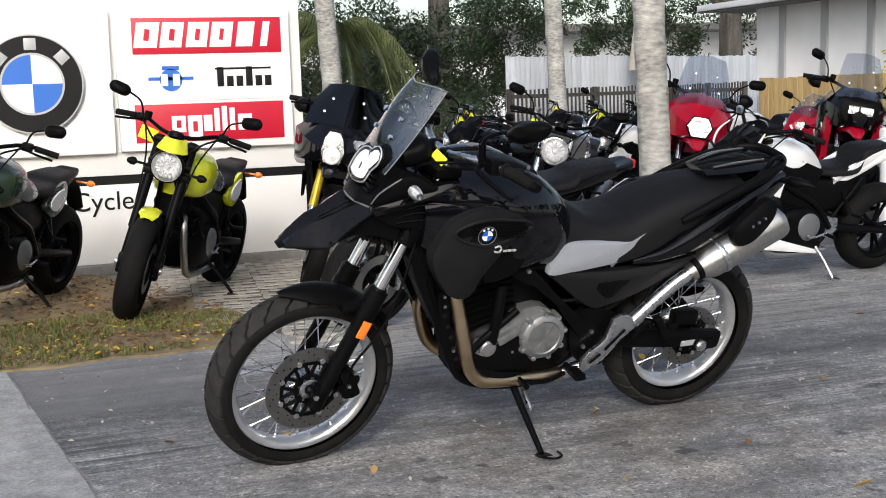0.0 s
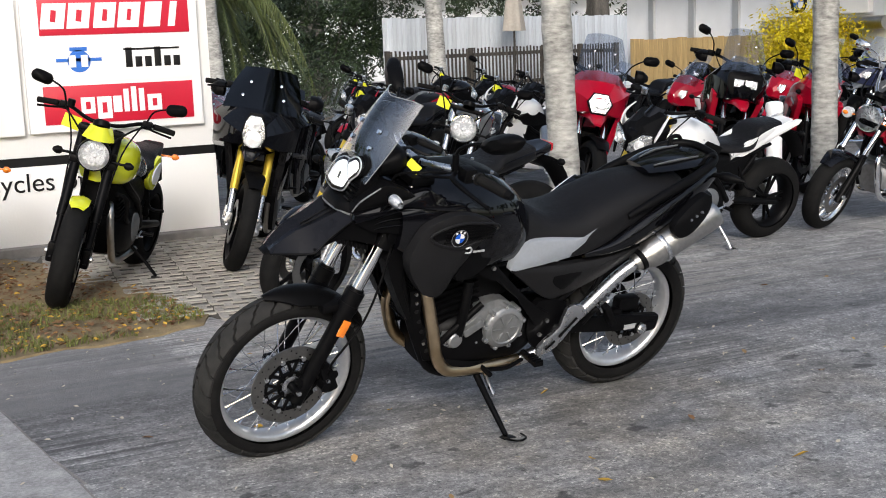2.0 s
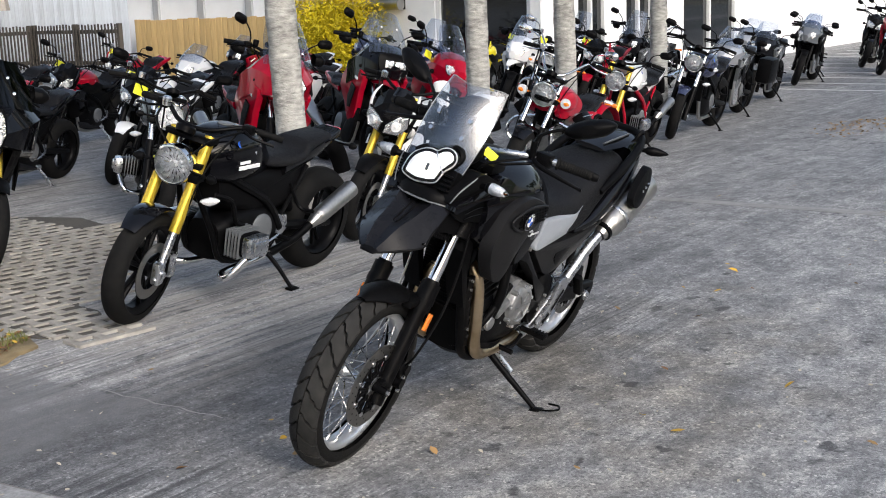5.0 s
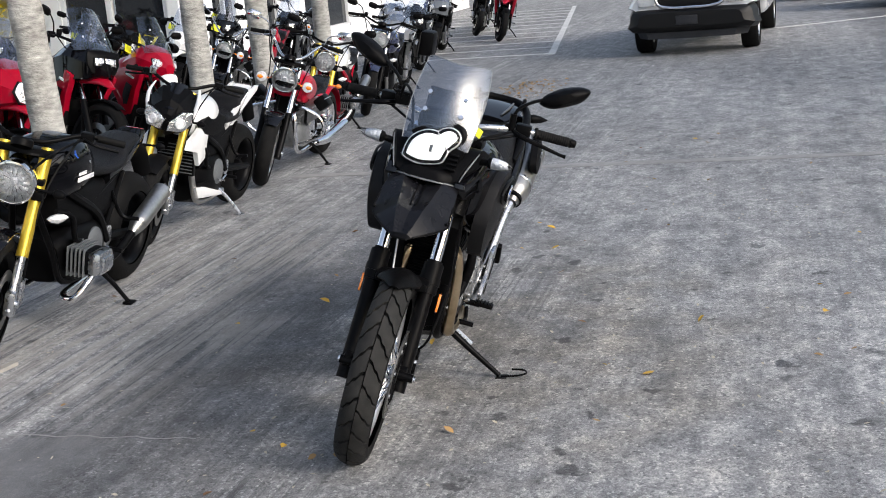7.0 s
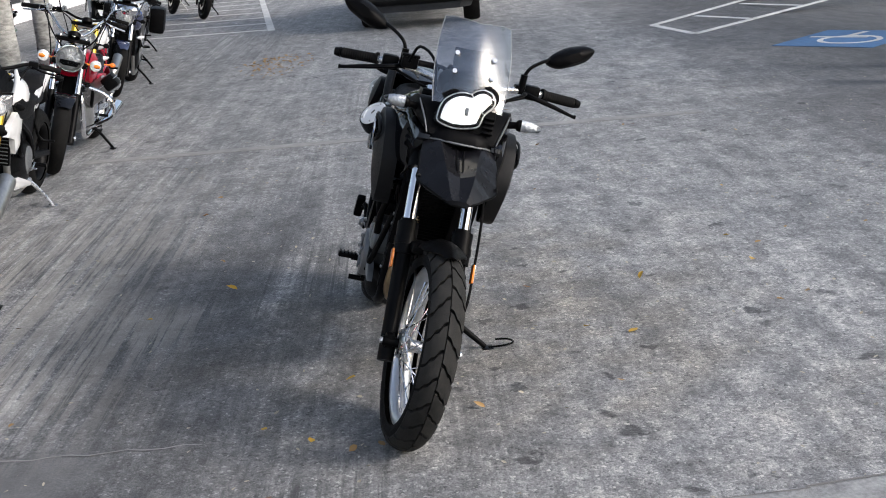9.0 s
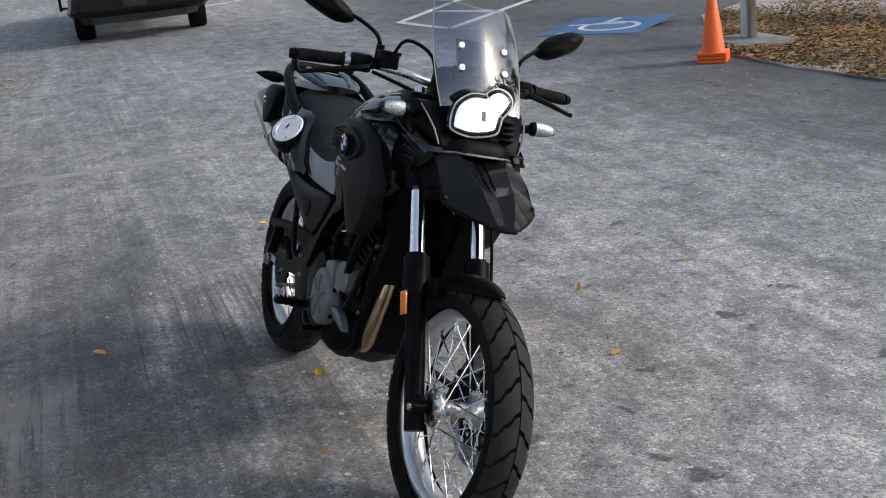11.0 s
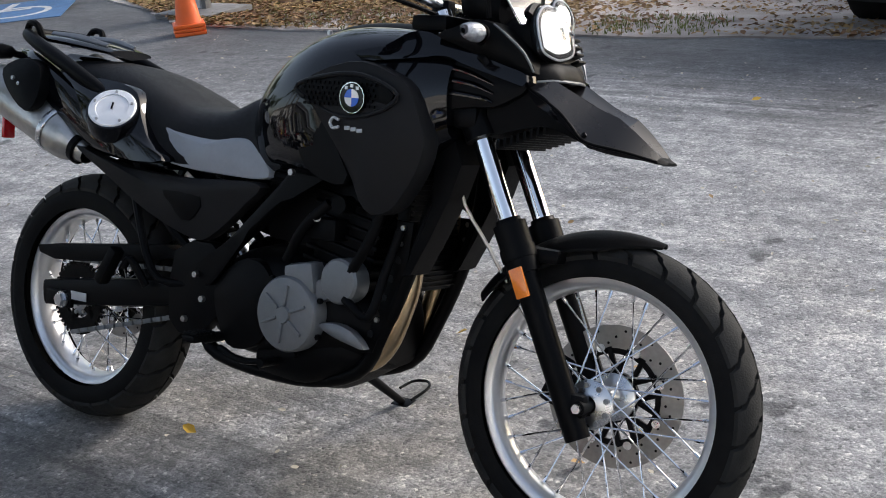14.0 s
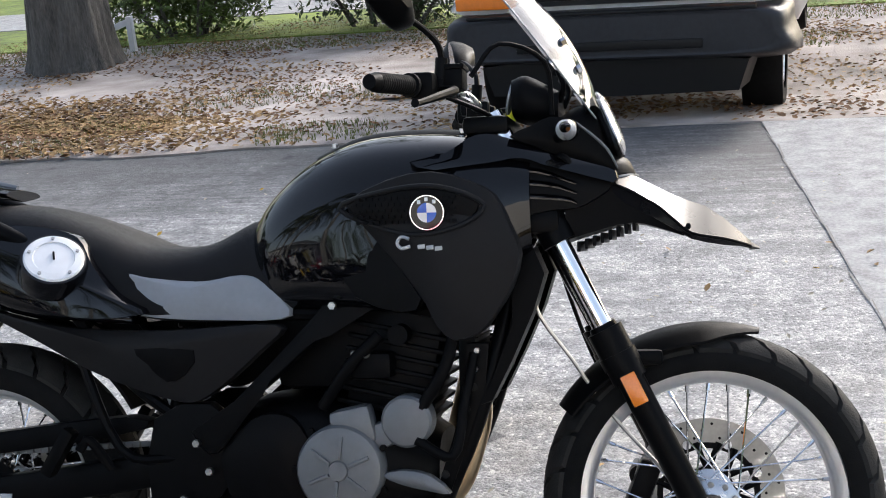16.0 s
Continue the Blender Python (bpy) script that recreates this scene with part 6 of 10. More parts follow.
    # tank
    tk = [(0.30, [(0, 1.010), (0.08, 1.005), (0.14, 0.985), (0.17, 0.94), (0.17, 0.88), (0.14, 0.82), (0, 0.80)]),
          (0.40, [(0, 1.040), (0.09, 1.035), (0.155, 1.008), (0.190, 0.95), (0.200, 0.87), (0.18, 0.76), (0, 0.74)]),
          (0.52, [(0, 1.052), (0.09, 1.046), (0.165, 1.012), (0.205, 0.95), (0.212, 0.87), (0.19, 0.72), (0, 0.70)]),
          (0.64, [(0, 1.047), (0.09, 1.038), (0.160, 1.000), (0.205, 0.93), (0.212, 0.85), (0.18, 0.72), (0, 0.70)]),
          (0.74, [(0, 1.012), (0.08, 1.002), (0.140, 0.970), (0.182, 0.90), (0.188, 0.82), (0.155, 0.72), (0, 0.70)]),
          (0.82, [(0, 0.950), (0.07, 0.943), (0.118, 0.915), (0.150, 0.86), (0.152, 0.79), (0.12, 0.71), (0, 0.70)]),
          (0.87, [(0, 0.893), (0.05, 0.886), (0.09, 0.862), (0.11, 0.82), (0.11, 0.77), (0.08, 0.72), (0, 0.71)])]
    P("tank_shell", Shape().hull(tk, 5, 4), BLACK_GLOSS, "glossy black tank shell")
    P("tank_panel", Shape().hull([(0.38, [(0, 1.048), (0.05, 1.046), (0.075, 1.03), (0, 1.02)]), (0.5, [(0, 1.060), (0.06, 1.057), (0.085, 1.03), (0, 1.02)]), (0.64, [(0, 1.055), (0.06, 1.050), (0.085, 1.02), (0, 1.01)]), (0.74, [(0, 1.018), (0.05, 1.014), (0.07, 0.99), (0, 0.98)])], 4, 3), BLACK_SATIN, "matt black centre strip")
    for x, z in ((0.44, 1.052), (0.70, 1.034)):
        both(lambda sd: P("tank_screw", bolt((x, sd * 0.066, z), (0, 0.2 * sd, 1), 0.007, 0.004), SILVER))

    # seat, with grey side flashes
    se = [(0.80, [(0, 0.905), (0.05, 0.90), (0.10, 0.87), (0.14, 0.80), (0.135, 0.72), (0, 0.70)]),
          (0.88, [(0, 0.888), (0.06, 0.884), (0.110, 0.850), (0.142, 0.78), (0.138, 0.70), (0, 0.69)]),
          (0.97, [(0, 0.848), (0.08, 0.842), (0.128, 0.815), (0.152, 0.76), (0.148, 0.695), (0, 0.69)]),
          (1.08, [(0, 0.846), (0.10, 0.838), (0.148, 0.806), (0.165, 0.76), (0.158, 0.705), (0, 0.70)]),
          (1.18, [(0, 0.884), (0.10, 0.874), (0.148, 0.838), (0.165, 0.785), (0.158, 0.735), (0, 0.72)]),
          (1.30, [(0, 0.926), (0.09, 0.916), (0.138, 0.884), (0.155, 0.835), (0.145, 0.79), (0, 0.77)]),
          (1.42, [(0, 0.944), (0.08, 0.936), (0.125, 0.910), (0.140, 0.870), (0.130, 0.83), (0, 0.82)]),
          (1.55, [(0, 0.945), (0.07, 0.938), (0.108, 0.918), (0.118, 0.890), (0.108, 0.86), (0, 0.85)]),
          (1.60, [(0, 0.935), (0.05, 0.928), (0.080, 0.910), (0.088, 0.890), (0.080, 0.87), (0, 0.86)])]
    seat = P("seat", Shape().hull(se, 5, 4), VINYL, "one-piece black vinyl seat")
    P("seat_flash", Shape().pillow([(1.22, 0.822), (1.10, 0.796), (0.97, 0.772), (0.88, 0.782), (0.83, 0.766), (0.775, 0.700), (0.91, 0.694), (1.09, 0.708), (1.17, 0.752)], 0.153, 1, 0.014, 0.03, 4, 5, -0.16, 0.03), VINYL_GREY, "grey vinyl side flash", seat)
    P("seat_flash", Shape().pillow([(1.370, 0.872), (1.360, 0.884), (1.236, 0.828), (1.128, 0.790), (1.04, 0.782), (0.949, 0.788), (0.85, 0.788), (0.802, 0.752), (0.768, 0.690), (0.85, 0.690), (0.941, 0.697), (1.072, 0.714), (1.201, 0.764)], 0.155, -1, 0.012, 0.03, 3, 5, -0.16, -0.02), VINYL_GREY, "grey vinyl side flash", seat)

    # tail
    tl = [(1.10, [(0, 0.70), (0.08, 0.70), (0.150, 0.715), (0.168, 0.705), (0.150, 0.690), (0, 0.69)]),
          (1.22, [(0, 0.73), (0.10, 0.735), (0.165, 0.752), (0.188, 0.735), (0.165, 0.700), (0, 0.70)]),
          (1.36, [(0, 0.79), (0.10, 0.805), (0.165, 0.832), (0.192, 0.785), (0.160, 0.718), (0, 0.71)]),
          (1.50, [(0, 0.86), (0.09, 0.875), (0.158, 0.900), (0.178, 0.855), (0.150, 0.780), (0, 0.77)]),
          (1.64, [(0, 0.92), (0.08, 0.93), (0.128, 0.952), (0.148, 0.908), (0.122, 0.850), (0, 0.84)]),
          (1.75, [(0, 0.95), (0.05, 0.955), (0.08, 0.965), (0.095, 0.945), (0.08, 0.905), (0, 0.89)])]
    P("tail_cowl", Shape().hull(tl, 5, 4), BLACK_GLOSS, "glossy black tail cowl")
    P("cap_housing", Shape().pillow([(1.06, 0.712), (1.12, 0.752), (1.175, 0.812), (1.215, 0.868), (1.30, 0.892), (1.42, 0.900), (1.52, 0.905), (1.47, 0.830), (1.34, 0.755), (1.20, 0.708)], 0.176, 1, 0.020, 0.06, 3, 6, -0.35), BLACK_GLOSS, "glossy black panel round the fuel cap")
    for sd in (-1, 1):
        P("side_panel", Shape().pillow([(1.42, 0.725), (1.25, 0.688), (1.05, 0.676), (0.80, 0.684), (0.84, 0.63), (0.95, 0.545), (1.02, 0.535), (1.17, 0.585), (1.30, 0.655)], 0.160, sd, 0.014, 0.03, 4, 5, 0.1, 0.0), BLACK_MATT, "matt black side panel")
        P("panel_emboss", Shape().pillow([(1.10, 0.645), (0.97, 0.638), (0.99, 0.59), (1.03, 0.575), (1.07, 0.61)], 0.170, sd, 0.004, 0.01, 2, 3, 0.1), BLACK_SATIN)
    # rack and grab rails
    both(lambda sd: P("grab_rail", Shape().tube([(1.28, sd * 0.158, 0.838), (1.40, sd * 0.160, 0.892), (1.52, sd * 0.152, 0.940), (1.62, sd * 0.138, 0.976), (1.70, sd * 0.108, 1.000), (1.745, sd * 0.060, 1.008), (1.755, 0.0, 1.008)], [0.012, 0.018, 0.019, 0.018, 0.017, 0.016, 0.016], 12), BLACK_SATIN, "black grab rail"))
    P("rack_plate", Shape().hull([(1.42, [(0, 0.975), (0.05, 0.972), (0.068, 0.962), (0, 0.950)]), (1.52, [(0, 0.994), (0.08, 0.990), (0.098, 0.976), (0, 0.965)]), (1.62, [(0, 1.006), (0.088, 1.002), (0.105, 0.986), (0, 0.972)]), (1.72, [(0, 1.008), (0.070, 1.005), (0.085, 0.990), (0, 0.975)])], 3, 3), BLACK_GLOSS, "black luggage plate")
    # pale strips stand in for sky reflected along the luggage plate
    both(lambda sd: P("rack_sheen", Shape().tube([(1.46, sd * 0.045, 0.985), (1.55, sd * 0.060, 1.002), (1.66, sd * 0.062, 1.010)], [0.006, 0.010, 0.007], 8, 3, 0.5), CASE_GREY, "grey painted sky sheen on the luggage plate"))
    both(lambda sd: P("rack_hook", Shape().tube([(1.655, sd * 0.10, 0.995), (1.665, sd * 0.108, 1.026), (1.70, sd * 0.106, 1.030), (1.72, sd * 0.10, 1.000)], 0.009, 8), BLACK_SATIN))
    P("tail_light", Shape().hull([(1.745, [(0, 0.945), (0.05, 0.94), (0.06, 0.925), (0.05, 0.905), (0, 0.90)]), (1.79, [(0, 0.935), (0.04, 0.93), (0.048, 0.92), (0.04, 0.908), (0, 0.905)])], 3, 3), RED_LENS, "red tail light")
    P("rear_mudguard", Shape().hull([(1.55, [(0, 0.86), (0.07, 0.85), (0.075, 0.83), (0, 0.84)]), (1.68, [(0, 0.87), (0.07, 0.86), (0.075, 0.84), (0, 0.85)]), (1.78, [(0, 0.85), (0.06, 0.84), (0.065, 0.82), (0, 0.83)])], 4, 2), BLACK_SATIN, "black rear mudguard")
    P("inner_mudguard", arc_sheet(R[0], R[2], 0.385, 105, 150, 0.075, 0.008, 0.01, 18), BLACK_SATIN)
    both(lambda sd: P("rear_signal", Shape().cone((1.71, sd * 0.06, 0.935), (1.74, sd * 0.14, 0.950), 0.010, n=10).lathe([(0.006, -0.012), (0.017, 0.0), (0.021, 0.025), (0.016, 0.060), (0.003, 0.095)], (1.735, sd * 0.135, 0.950), (0.55, sd, 0.05), 16), BLACK_SATIN, "pointed rear turn signal"))

    # fuel cap on the tail cowl's right side
    cq = Matrix.Translation((1.238, 0.214, 0.828)) @ Vector((-0.40, 0.66, 0.63)).to_track_quat("Z", "Y").to_matrix().to_4x4()
    P("cap_collar", Shape().lathe([(0.070, -0.050), (0.068, -0.020), (0.063, -0.004), (0.058, -0.004)], (0, 0, 0), (0, 0, 1), 40).moved(cq), BLACK_GLOSS, "black collar round the cap")
    cap = P("fuel_cap", Shape().lathe([(0.058, -0.03), (0.058, -0.003), (0.055, 0.0), (0.040, 0.001), (0.039, -0.001), (0, 0.000)], (0, 0, 0), (0, 0, 1), 40).moved(cq), CAP_ALLOY, "round silver fuel cap")
    cm = cq @ pose(0, 0, -0.004)
    for k in range(5):
        a = 2 * math.pi * k / 5 + 0.3
        P("cap_screw", Shape().cone((0.048 * math.cos(a), 0.048 * math.sin(a), 0.003), (0.048 * math.cos(a), 0.048 * math.sin(a), 0.0075), 0.0035, n=8).moved(cm), STEEL, parent=cap)
    P("cap_lock", Shape().box((0, 0.004, 0.006), (0.004, 0.020, 0.003), 0.001).moved(cm), BLACK_METAL, parent=cap)
    P("cap_ring", Shape().lathe([(0.059, -0.012), (0.064, -0.012), (0.063, -0.001), (0.059, 0.001)], (0, 0, 0), (0, 0, 1), 40, True).moved(cm), BLACK_GLOSS, parent=cap)

    # headlight
    hm = pose(0.171, -0.008, 1.043, 0, 21.8, 0)
    house = P("headlight", Shape().hull([(-0.002, [(0, 0.050), (0.05, 0.055), (0.082, 0.032), (0.084, -0.015), (0.060, -0.062), (0, -0.068)]), (0.04, [(0, 0.062), (0.05, 0.060), (0.088, 0.036), (0.090, -0.02), (0.07, -0.075), (0, -0.085)]),
                                         (0.14, [(0, 0.030), (0.05, 0.026), (0.075, 0.0), (0.085, -0.03), (0.07, -0.08), (0, -0.085)])], 4, 4).moved(hm), BLACK_SATIN, "black headlight housing")

    # one large lamp, and a smaller round one above its inner corner
    outline = [(0.104, -0.026), (0.102, -0.048), (0.069, -0.060), (0.029, -0.062), (-0.030, -0.046), (-0.043, -0.022), (-0.048, -0.003), (-0.058, 0.012), (-0.074, 0.031), (-0.078, 0.054), (-0.064, 0.075), (-0.037, 0.083), (-0.010, 0.074), (0.005, 0.061), (0.027, 0.061), (0.055, 0.053), (0.085, 0.030), (0.099, 0.003), (0.104, -0.026)]
    L1 = spline(outline, 3)[:-1]
    rows = [[(-0.014, y * 1.03, z * 1.03) for y, z in L1], [(-0.022, y, z) for y, z in L1], [(-0.029, y * 0.85, z * 0.85) for y, z in L1], [(-0.033, y * 0.55, z * 0.55) for y, z in L1], [(-0.035, y * 0.25, z * 0.25) for y, z in L1], [(-0.0355, y * 0.02, z * 0.02) for y, z in L1]]
    P("lens", Shape().grid(rows, True).moved(hm), LAMP_GLASS, "clear headlight lens", house)
    rows = [[(-0.006, y * 1.0, z * 1.0) for y, z in L1], [(0.02, y * 0.8, z * 0.8) for y, z in L1], [(0.04, y * 0.4, z * 0.4) for y, z in L1], [(0.045, y * 0.02, z * 0.02) for y, z in L1]]
    # the bowl opens to the front, just before the housing
    P("bowl", Shape().grid([[(x * 0.1 - 0.0145, y * 0.99, z * 0.99) for x, y, z in r] for r in rows], True).moved(hm), REFLECTOR, "bright reflector bowl", house)
    rows = [[(-0.0185, y * 0.94, z * 0.94) for y, z in L1], [(-0.021, y * 0.80, z * 0.80) for y, z in L1], [(-0.023, y * 0.52, z * 0.52) for y, z in L1], [(-0.024, y * 0.22, z * 0.22) for y, z in L1], [(-0.024, y * 0.02, z * 0.02) for y, z in L1]]
    P("lit_bowl", Shape().grid(rows, True).moved(hm), LIT_BOWL, "glowing lit lamp bowl", house)
    for cy, cz, rr in ((0.030, -0.006, 0.026), (-0.036, 0.046, 0.020)):
        P("lit_bulb", Shape().lathe([(rr, -0.003), (rr * 0.9, 0.002), (rr * 0.5, 0.005), (0, 0.006)], (-0.0235, cy, cz), (-1, 0, 0), 28).moved(hm), LAMP_ON, "round lit bulb lens", house)
    P("bulb_shield", Shape().box((-0.031, 0.012, -0.004), (0.004, 0.012, 0.026), 0.003).moved(hm), CASE_GREY, "", house)
    # chrome rims: round the whole lamp and between the two reflectors
    P("bowl_rim", Shape().tube([(-0.020, y * 0.95, z * 0.95) for y, z in L1] + [(-0.020, L1[0][0] * 0.95, L1[0][1] * 0.95)], 0.0028, 6, 1).moved(hm), LAMP_BRIGHT, "", house)
    P("bowl_rim", Shape().tube([(-0.027, 0.004, 0.056), (-0.029, -0.012, 0.036), (-0.028, -0.030, 0.014), (-0.025, -0.046, -0.002)], 0.0022, 6, 3).moved(hm), CHROME, "", house)
    # thick black ring, heavier over the top
    def ring_at(grow, x):
        n = len(L1)
        out = []
        for k in range(n):
            a, b = Vector(L1[k - 2]), Vector(L1[(k + 2) % n])
            d = (b - a).normalized()
            out.append((x, L1[k][0] - d.y * grow, L1[k][1] + d.x * grow))
        return out
    loop = ring_at(-0.010 if sum(L1[k - 1][0] * L1[k][1] - L1[k][0] * L1[k - 1][1] for k in range(len(L1))) < 0 else 0.010, -0.012)
    P("lamp_surround", Shape().tube(loop + loop[:1], 0.011, 8, 1).moved(hm), BLACK_SATIN, "thick black ring round the lamp", house)
    brow = [(x + 0.012, y * 1.13, z * 1.10 + 0.010) for x, y, z in loop if z > 0.022]
    P("lamp_brow", Shape().tube(brow, 0.013, 8, 1).moved(hm), BLACK_SATIN, "", house)
    for k in range(4):
        P("lamp_fin", Shape().box((0.004, -0.066, -0.006 - 0.016 * k), (0.05, 0.034, 0.006), 0.002).moved(hm), BLACK_SATIN, "", house)
    # cowl between lamp and beak, instruments behind
    P("lamp_cowl", Shape().hull([(0.108, [(0, 0.958), (0.040, 0.957), (0.050, 0.952), (0, 0.946)]), (0.122, [(0, 0.984), (0.045, 0.982), (0.072, 0.955), (0, 0.945)]), (0.150, [(0, 0.992), (0.070, 0.990), (0.100, 0.952), (0, 0.942)]),
                                 (0.220, [(0, 1.000), (0.100, 1.000), (0.130, 0.955), (0, 0.910)]), (0.340, [(0, 1.000), (0.110, 1.000), (0.150, 0.960), (0, 0.890)])], 3, 2), BLACK_SATIN, "black inner cowl")
    P("cowl_lip", Shape().tube([(0.152, 0.103, 0.944), (0.126, 0.076, 0.950), (0.110, 0.046, 0.952), (0.105, 0.0, 0.952), (0.110, -0.046, 0.952), (0.126, -0.076, 0.950), (0.152, -0.103, 0.944)], 0.0035, 8), CASE_GREY, "pale lip under the headlight")
    P("instrument", Shape().hull([(0.25, [(0, 1.12), (0.06, 1.12), (0.08, 1.10), (0.07, 1.06), (0, 1.05)]), (0.31, [(0, 1.155), (0.07, 1.15), (0.095, 1.12), (0.08, 1.07), (0, 1.06)]), (0.34, [(0, 1.15), (0.065, 1.145), (0.085, 1.12), (0.075, 1.08), (0, 1.07)])], 4, 3), BLACK_SATIN, "black instrument panel")
    P("dial", Shape().lathe([(0.035, 0), (0.035, 0.004), (0, 0.004)], (0.345, 0.03, 1.115), (1, 0, 0.25), 24), DECAL_GREY)

    # windscreen
    def screen_at(u, v, back=0.0):
        """A point of the screen: u across, v up; it wraps back at the sides."""
        half = 0.112 + 0.014 * math.sin(v * 2.6) - 0.010 * v * v
        mid, side = 0.172 + 0.030 * v + 0.100 * v * v, 0.176 + 0.185 * v
        dip = -0.012 * (1 - abs(u)) * v ** 6 - 0.030 * max(0, abs(u) - 0.8) * v ** 4
        return (mid + (side - mid) * abs(u) ** 1.7 + back, half * u, 1.066 + 0.262 * v + dip - 0.008 * u * u)
    rows = [[screen_at(k / 8 - 1, i / 12) for k in range(17)] for i in range(13)]
    s = Shape().grid(rows)
    m = len(rows[0])
    back = [[(x + 0.004, y, z - 0.001) for x, y, z in r] for r in rows]
    s.grid(back)
    edge = [rows[i][0] for i in range(13)] + rows[-1][1:] + [rows[i][-1] for i in range(11, -1, -1)]
    screen = P("windscreen", s, SCREEN, "clear plastic windscreen")
    screen.visible_shadow = False
    P("screen_edge", Shape().tube(edge, 0.0017, 6, 1), material("screen_edge", (0.22, 0.23, 0.24), 0.3, 0, 0.05), "", screen)
    plate = [[screen_at(-0.55 + 1.1 * k / 8, 0.30 + 0.34 * i / 4, 0.010) for k in range(9)] for i in range(5)]
    P("screen_plate", Shape().grid(plate).grid([[(x + 0.003, y, z) for x, y, z in r] for r in plate]), SCREEN_PLATE, "smoked mounting plate behind the screen", screen).visible_shadow = False
    for u, v in ((-0.5, 0.37), (0.5, 0.37), (-0.5, 0.58), (0.5, 0.58)):
        P("screen_screw", bolt(screen_at(u, v, -0.004), (-1, 0, 0.5), 0.009, 0.005), CHROME, "", screen)
    P("screen_bracket", Shape().tube([(0.25, -0.062, 1.16), (0.24, -0.062, 1.13), (0.25, -0.05, 1.10)], 0.006, 8).tube([(0.25, 0.062, 1.16), (0.24, 0.062, 1.13), (0.25, 0.05, 1.10)], 0.006, 8).tube([(0.255, -0.062, 1.155), (0.250, 0, 1.16), (0.255, 0.062, 1.155)], 0.006, 8), BLACK_METAL)

    # turn signals
    for sd in (-1, 1):
        root, out = Vector((0.222 if sd > 0 else 0.238, sd * 0.186, 1.031)), Vector((-0.04, sd, 0.03))
        sg = P("front_signal", Shape().cone((0.262, sd * 0.12, 1.016), root, 0.013, 0.011, n=12).lathe([(0.008, -0.012), (0.018, -0.004), (0.020, 0.006)], root, out, 20), BLACK_SATIN, "front turn signal")
        lens = Shape().lathe([(0.0195, 0.004), (0.0200, 0.020), (0.0170, 0.045), (0.0100, 0.068), (0.0, 0.078)], (0, 0, 0), (0, 0, 1), 22).moved(Matrix.Translation(root) @ out.to_track_quat("Z", "Y").to_matrix().to_4x4())
        P("signal_lens", lens, LAMP_GLASS, "clear pointed signal lens", sg)
        P("signal_bulb", Shape().lathe([(0.0, 0.010), (0.0045, 0.014), (0.0045, 0.022), (0, 0.026)], root, out, 14), AMBER, "amber bulb", sg)
        P("signal_bowl", Shape().lathe([(0.0185, 0.006), (0.0190, 0.022), (0.0155, 0.046), (0.0105, 0.060), (0.0140, 0.040), (0.0155, 0.022), (0.014, 0.006)], root + Vector((0.004, 0, 0)), out, 20), LAMP_BRIGHT, "", sg)

    # handlebar, grips, levers, mirrors
    P("handlebar", Shape().tube([(0.50, -0.40, 1.110), (0.455, -0.24, 1.118), (0.40, -0.14, 1.112), (0.385, -0.06, 1.098), (0.385, 0.06, 1.098), (0.40, 0.14, 1.112), (0.455, 0.24, 1.118), (0.50, 0.40, 1.110)], 0.0115, 12), SILVER, "silver tubular handlebar")
    both(lambda sd: P("bar_clamp", Shape().box((0.385, sd * 0.045, 1.085), (0.045, 0.03, 0.05), 0.008), BLACK_METAL))
    for sd in (-1, 1):
        g0, g1 = Vector((0.468, sd * 0.285, 1.117)), Vector((0.503, sd * 0.410, 1.109))
        gl = (g1 - g0).length
        gs = Shape().lathe([(0.012, 0), (0.022, 0), (0.022, 0.06 * gl), (0.0165, 0.07 * gl)] + [(0.0165 + (0.0014 if j % 4 in (1, 2) else 0), gl * (0.1 + 0.86 * j / 56)) for j in range(57)] + [(0.012, gl)], g0, g1 - g0, 16)
        P("grip", gs, RUBBER, "ribbed black rubber grip")
        P("bar_end", Shape().cone(g1, g1.lerp(g0, -0.16), 0.0175, 0.013, 16), BLACK_SATIN, "round bar end weight")
        P("switch_box", Shape().box((0.452, sd * 0.245, 1.118), (0.045, 0.055, 0.05), 0.010, None).box((0.44, sd * 0.20, 1.122), (0.04, 0.035, 0.03), 0.006), BLACK_SATIN, "black switch housing")
        P("lever", Shape().tube([(0.425, sd * 0.215, 1.115), (0.395, sd * 0.25, 1.108), (0.405, sd * 0.32, 1.092), (0.43, sd * 0.395, 1.072), (0.435, sd * 0.41, 1.070)], [0.008, 0.009, 0.008, 0.006, 0.008], 8), BLACK_METAL, "black hand lever")
        P("mirror_stem", Shape().cone((0.43, sd * 0.205, 1.12), (0.425, sd * 0.205, 1.175), 0.012, n=10).tube([(0.425, sd * 0.205, 1.17), (0.43, sd * 0.220, 1.200), (0.455, sd * 0.262, 1.228), (0.485, sd * 0.305, 1.244)], 0.006, 8), BLACK_METAL)
        mr = P("mirror", Shape().hull([(-0.05, [(0, 0.020), (0.02, 0.018), (0.035, 0.0), (0.02, -0.018), (0, -0.020)]), (-0.03, [(0, 0.034), (0.055, 0.026), (0.088, 0.0), (0.05, -0.030), (0, -0.036)]), (-0.008, [(0, 0.040), (0.065, 0.030), (0.100, 0.0), (0.06, -0.036), (0, -0.042)]), (0.0, [(0, 0.038), (0.063, 0.028), (0.098, 0.0), (0.058, -0.034), (0, -0.040)])], 3, 4)
               .moved(pose(0.505, sd * 0.355, 1.260, sd * 24, 4, -sd * 14) @ Matrix.Diagonal((1, 0.92, 0.80, 1))), BLACK_SATIN, "black oval mirror")
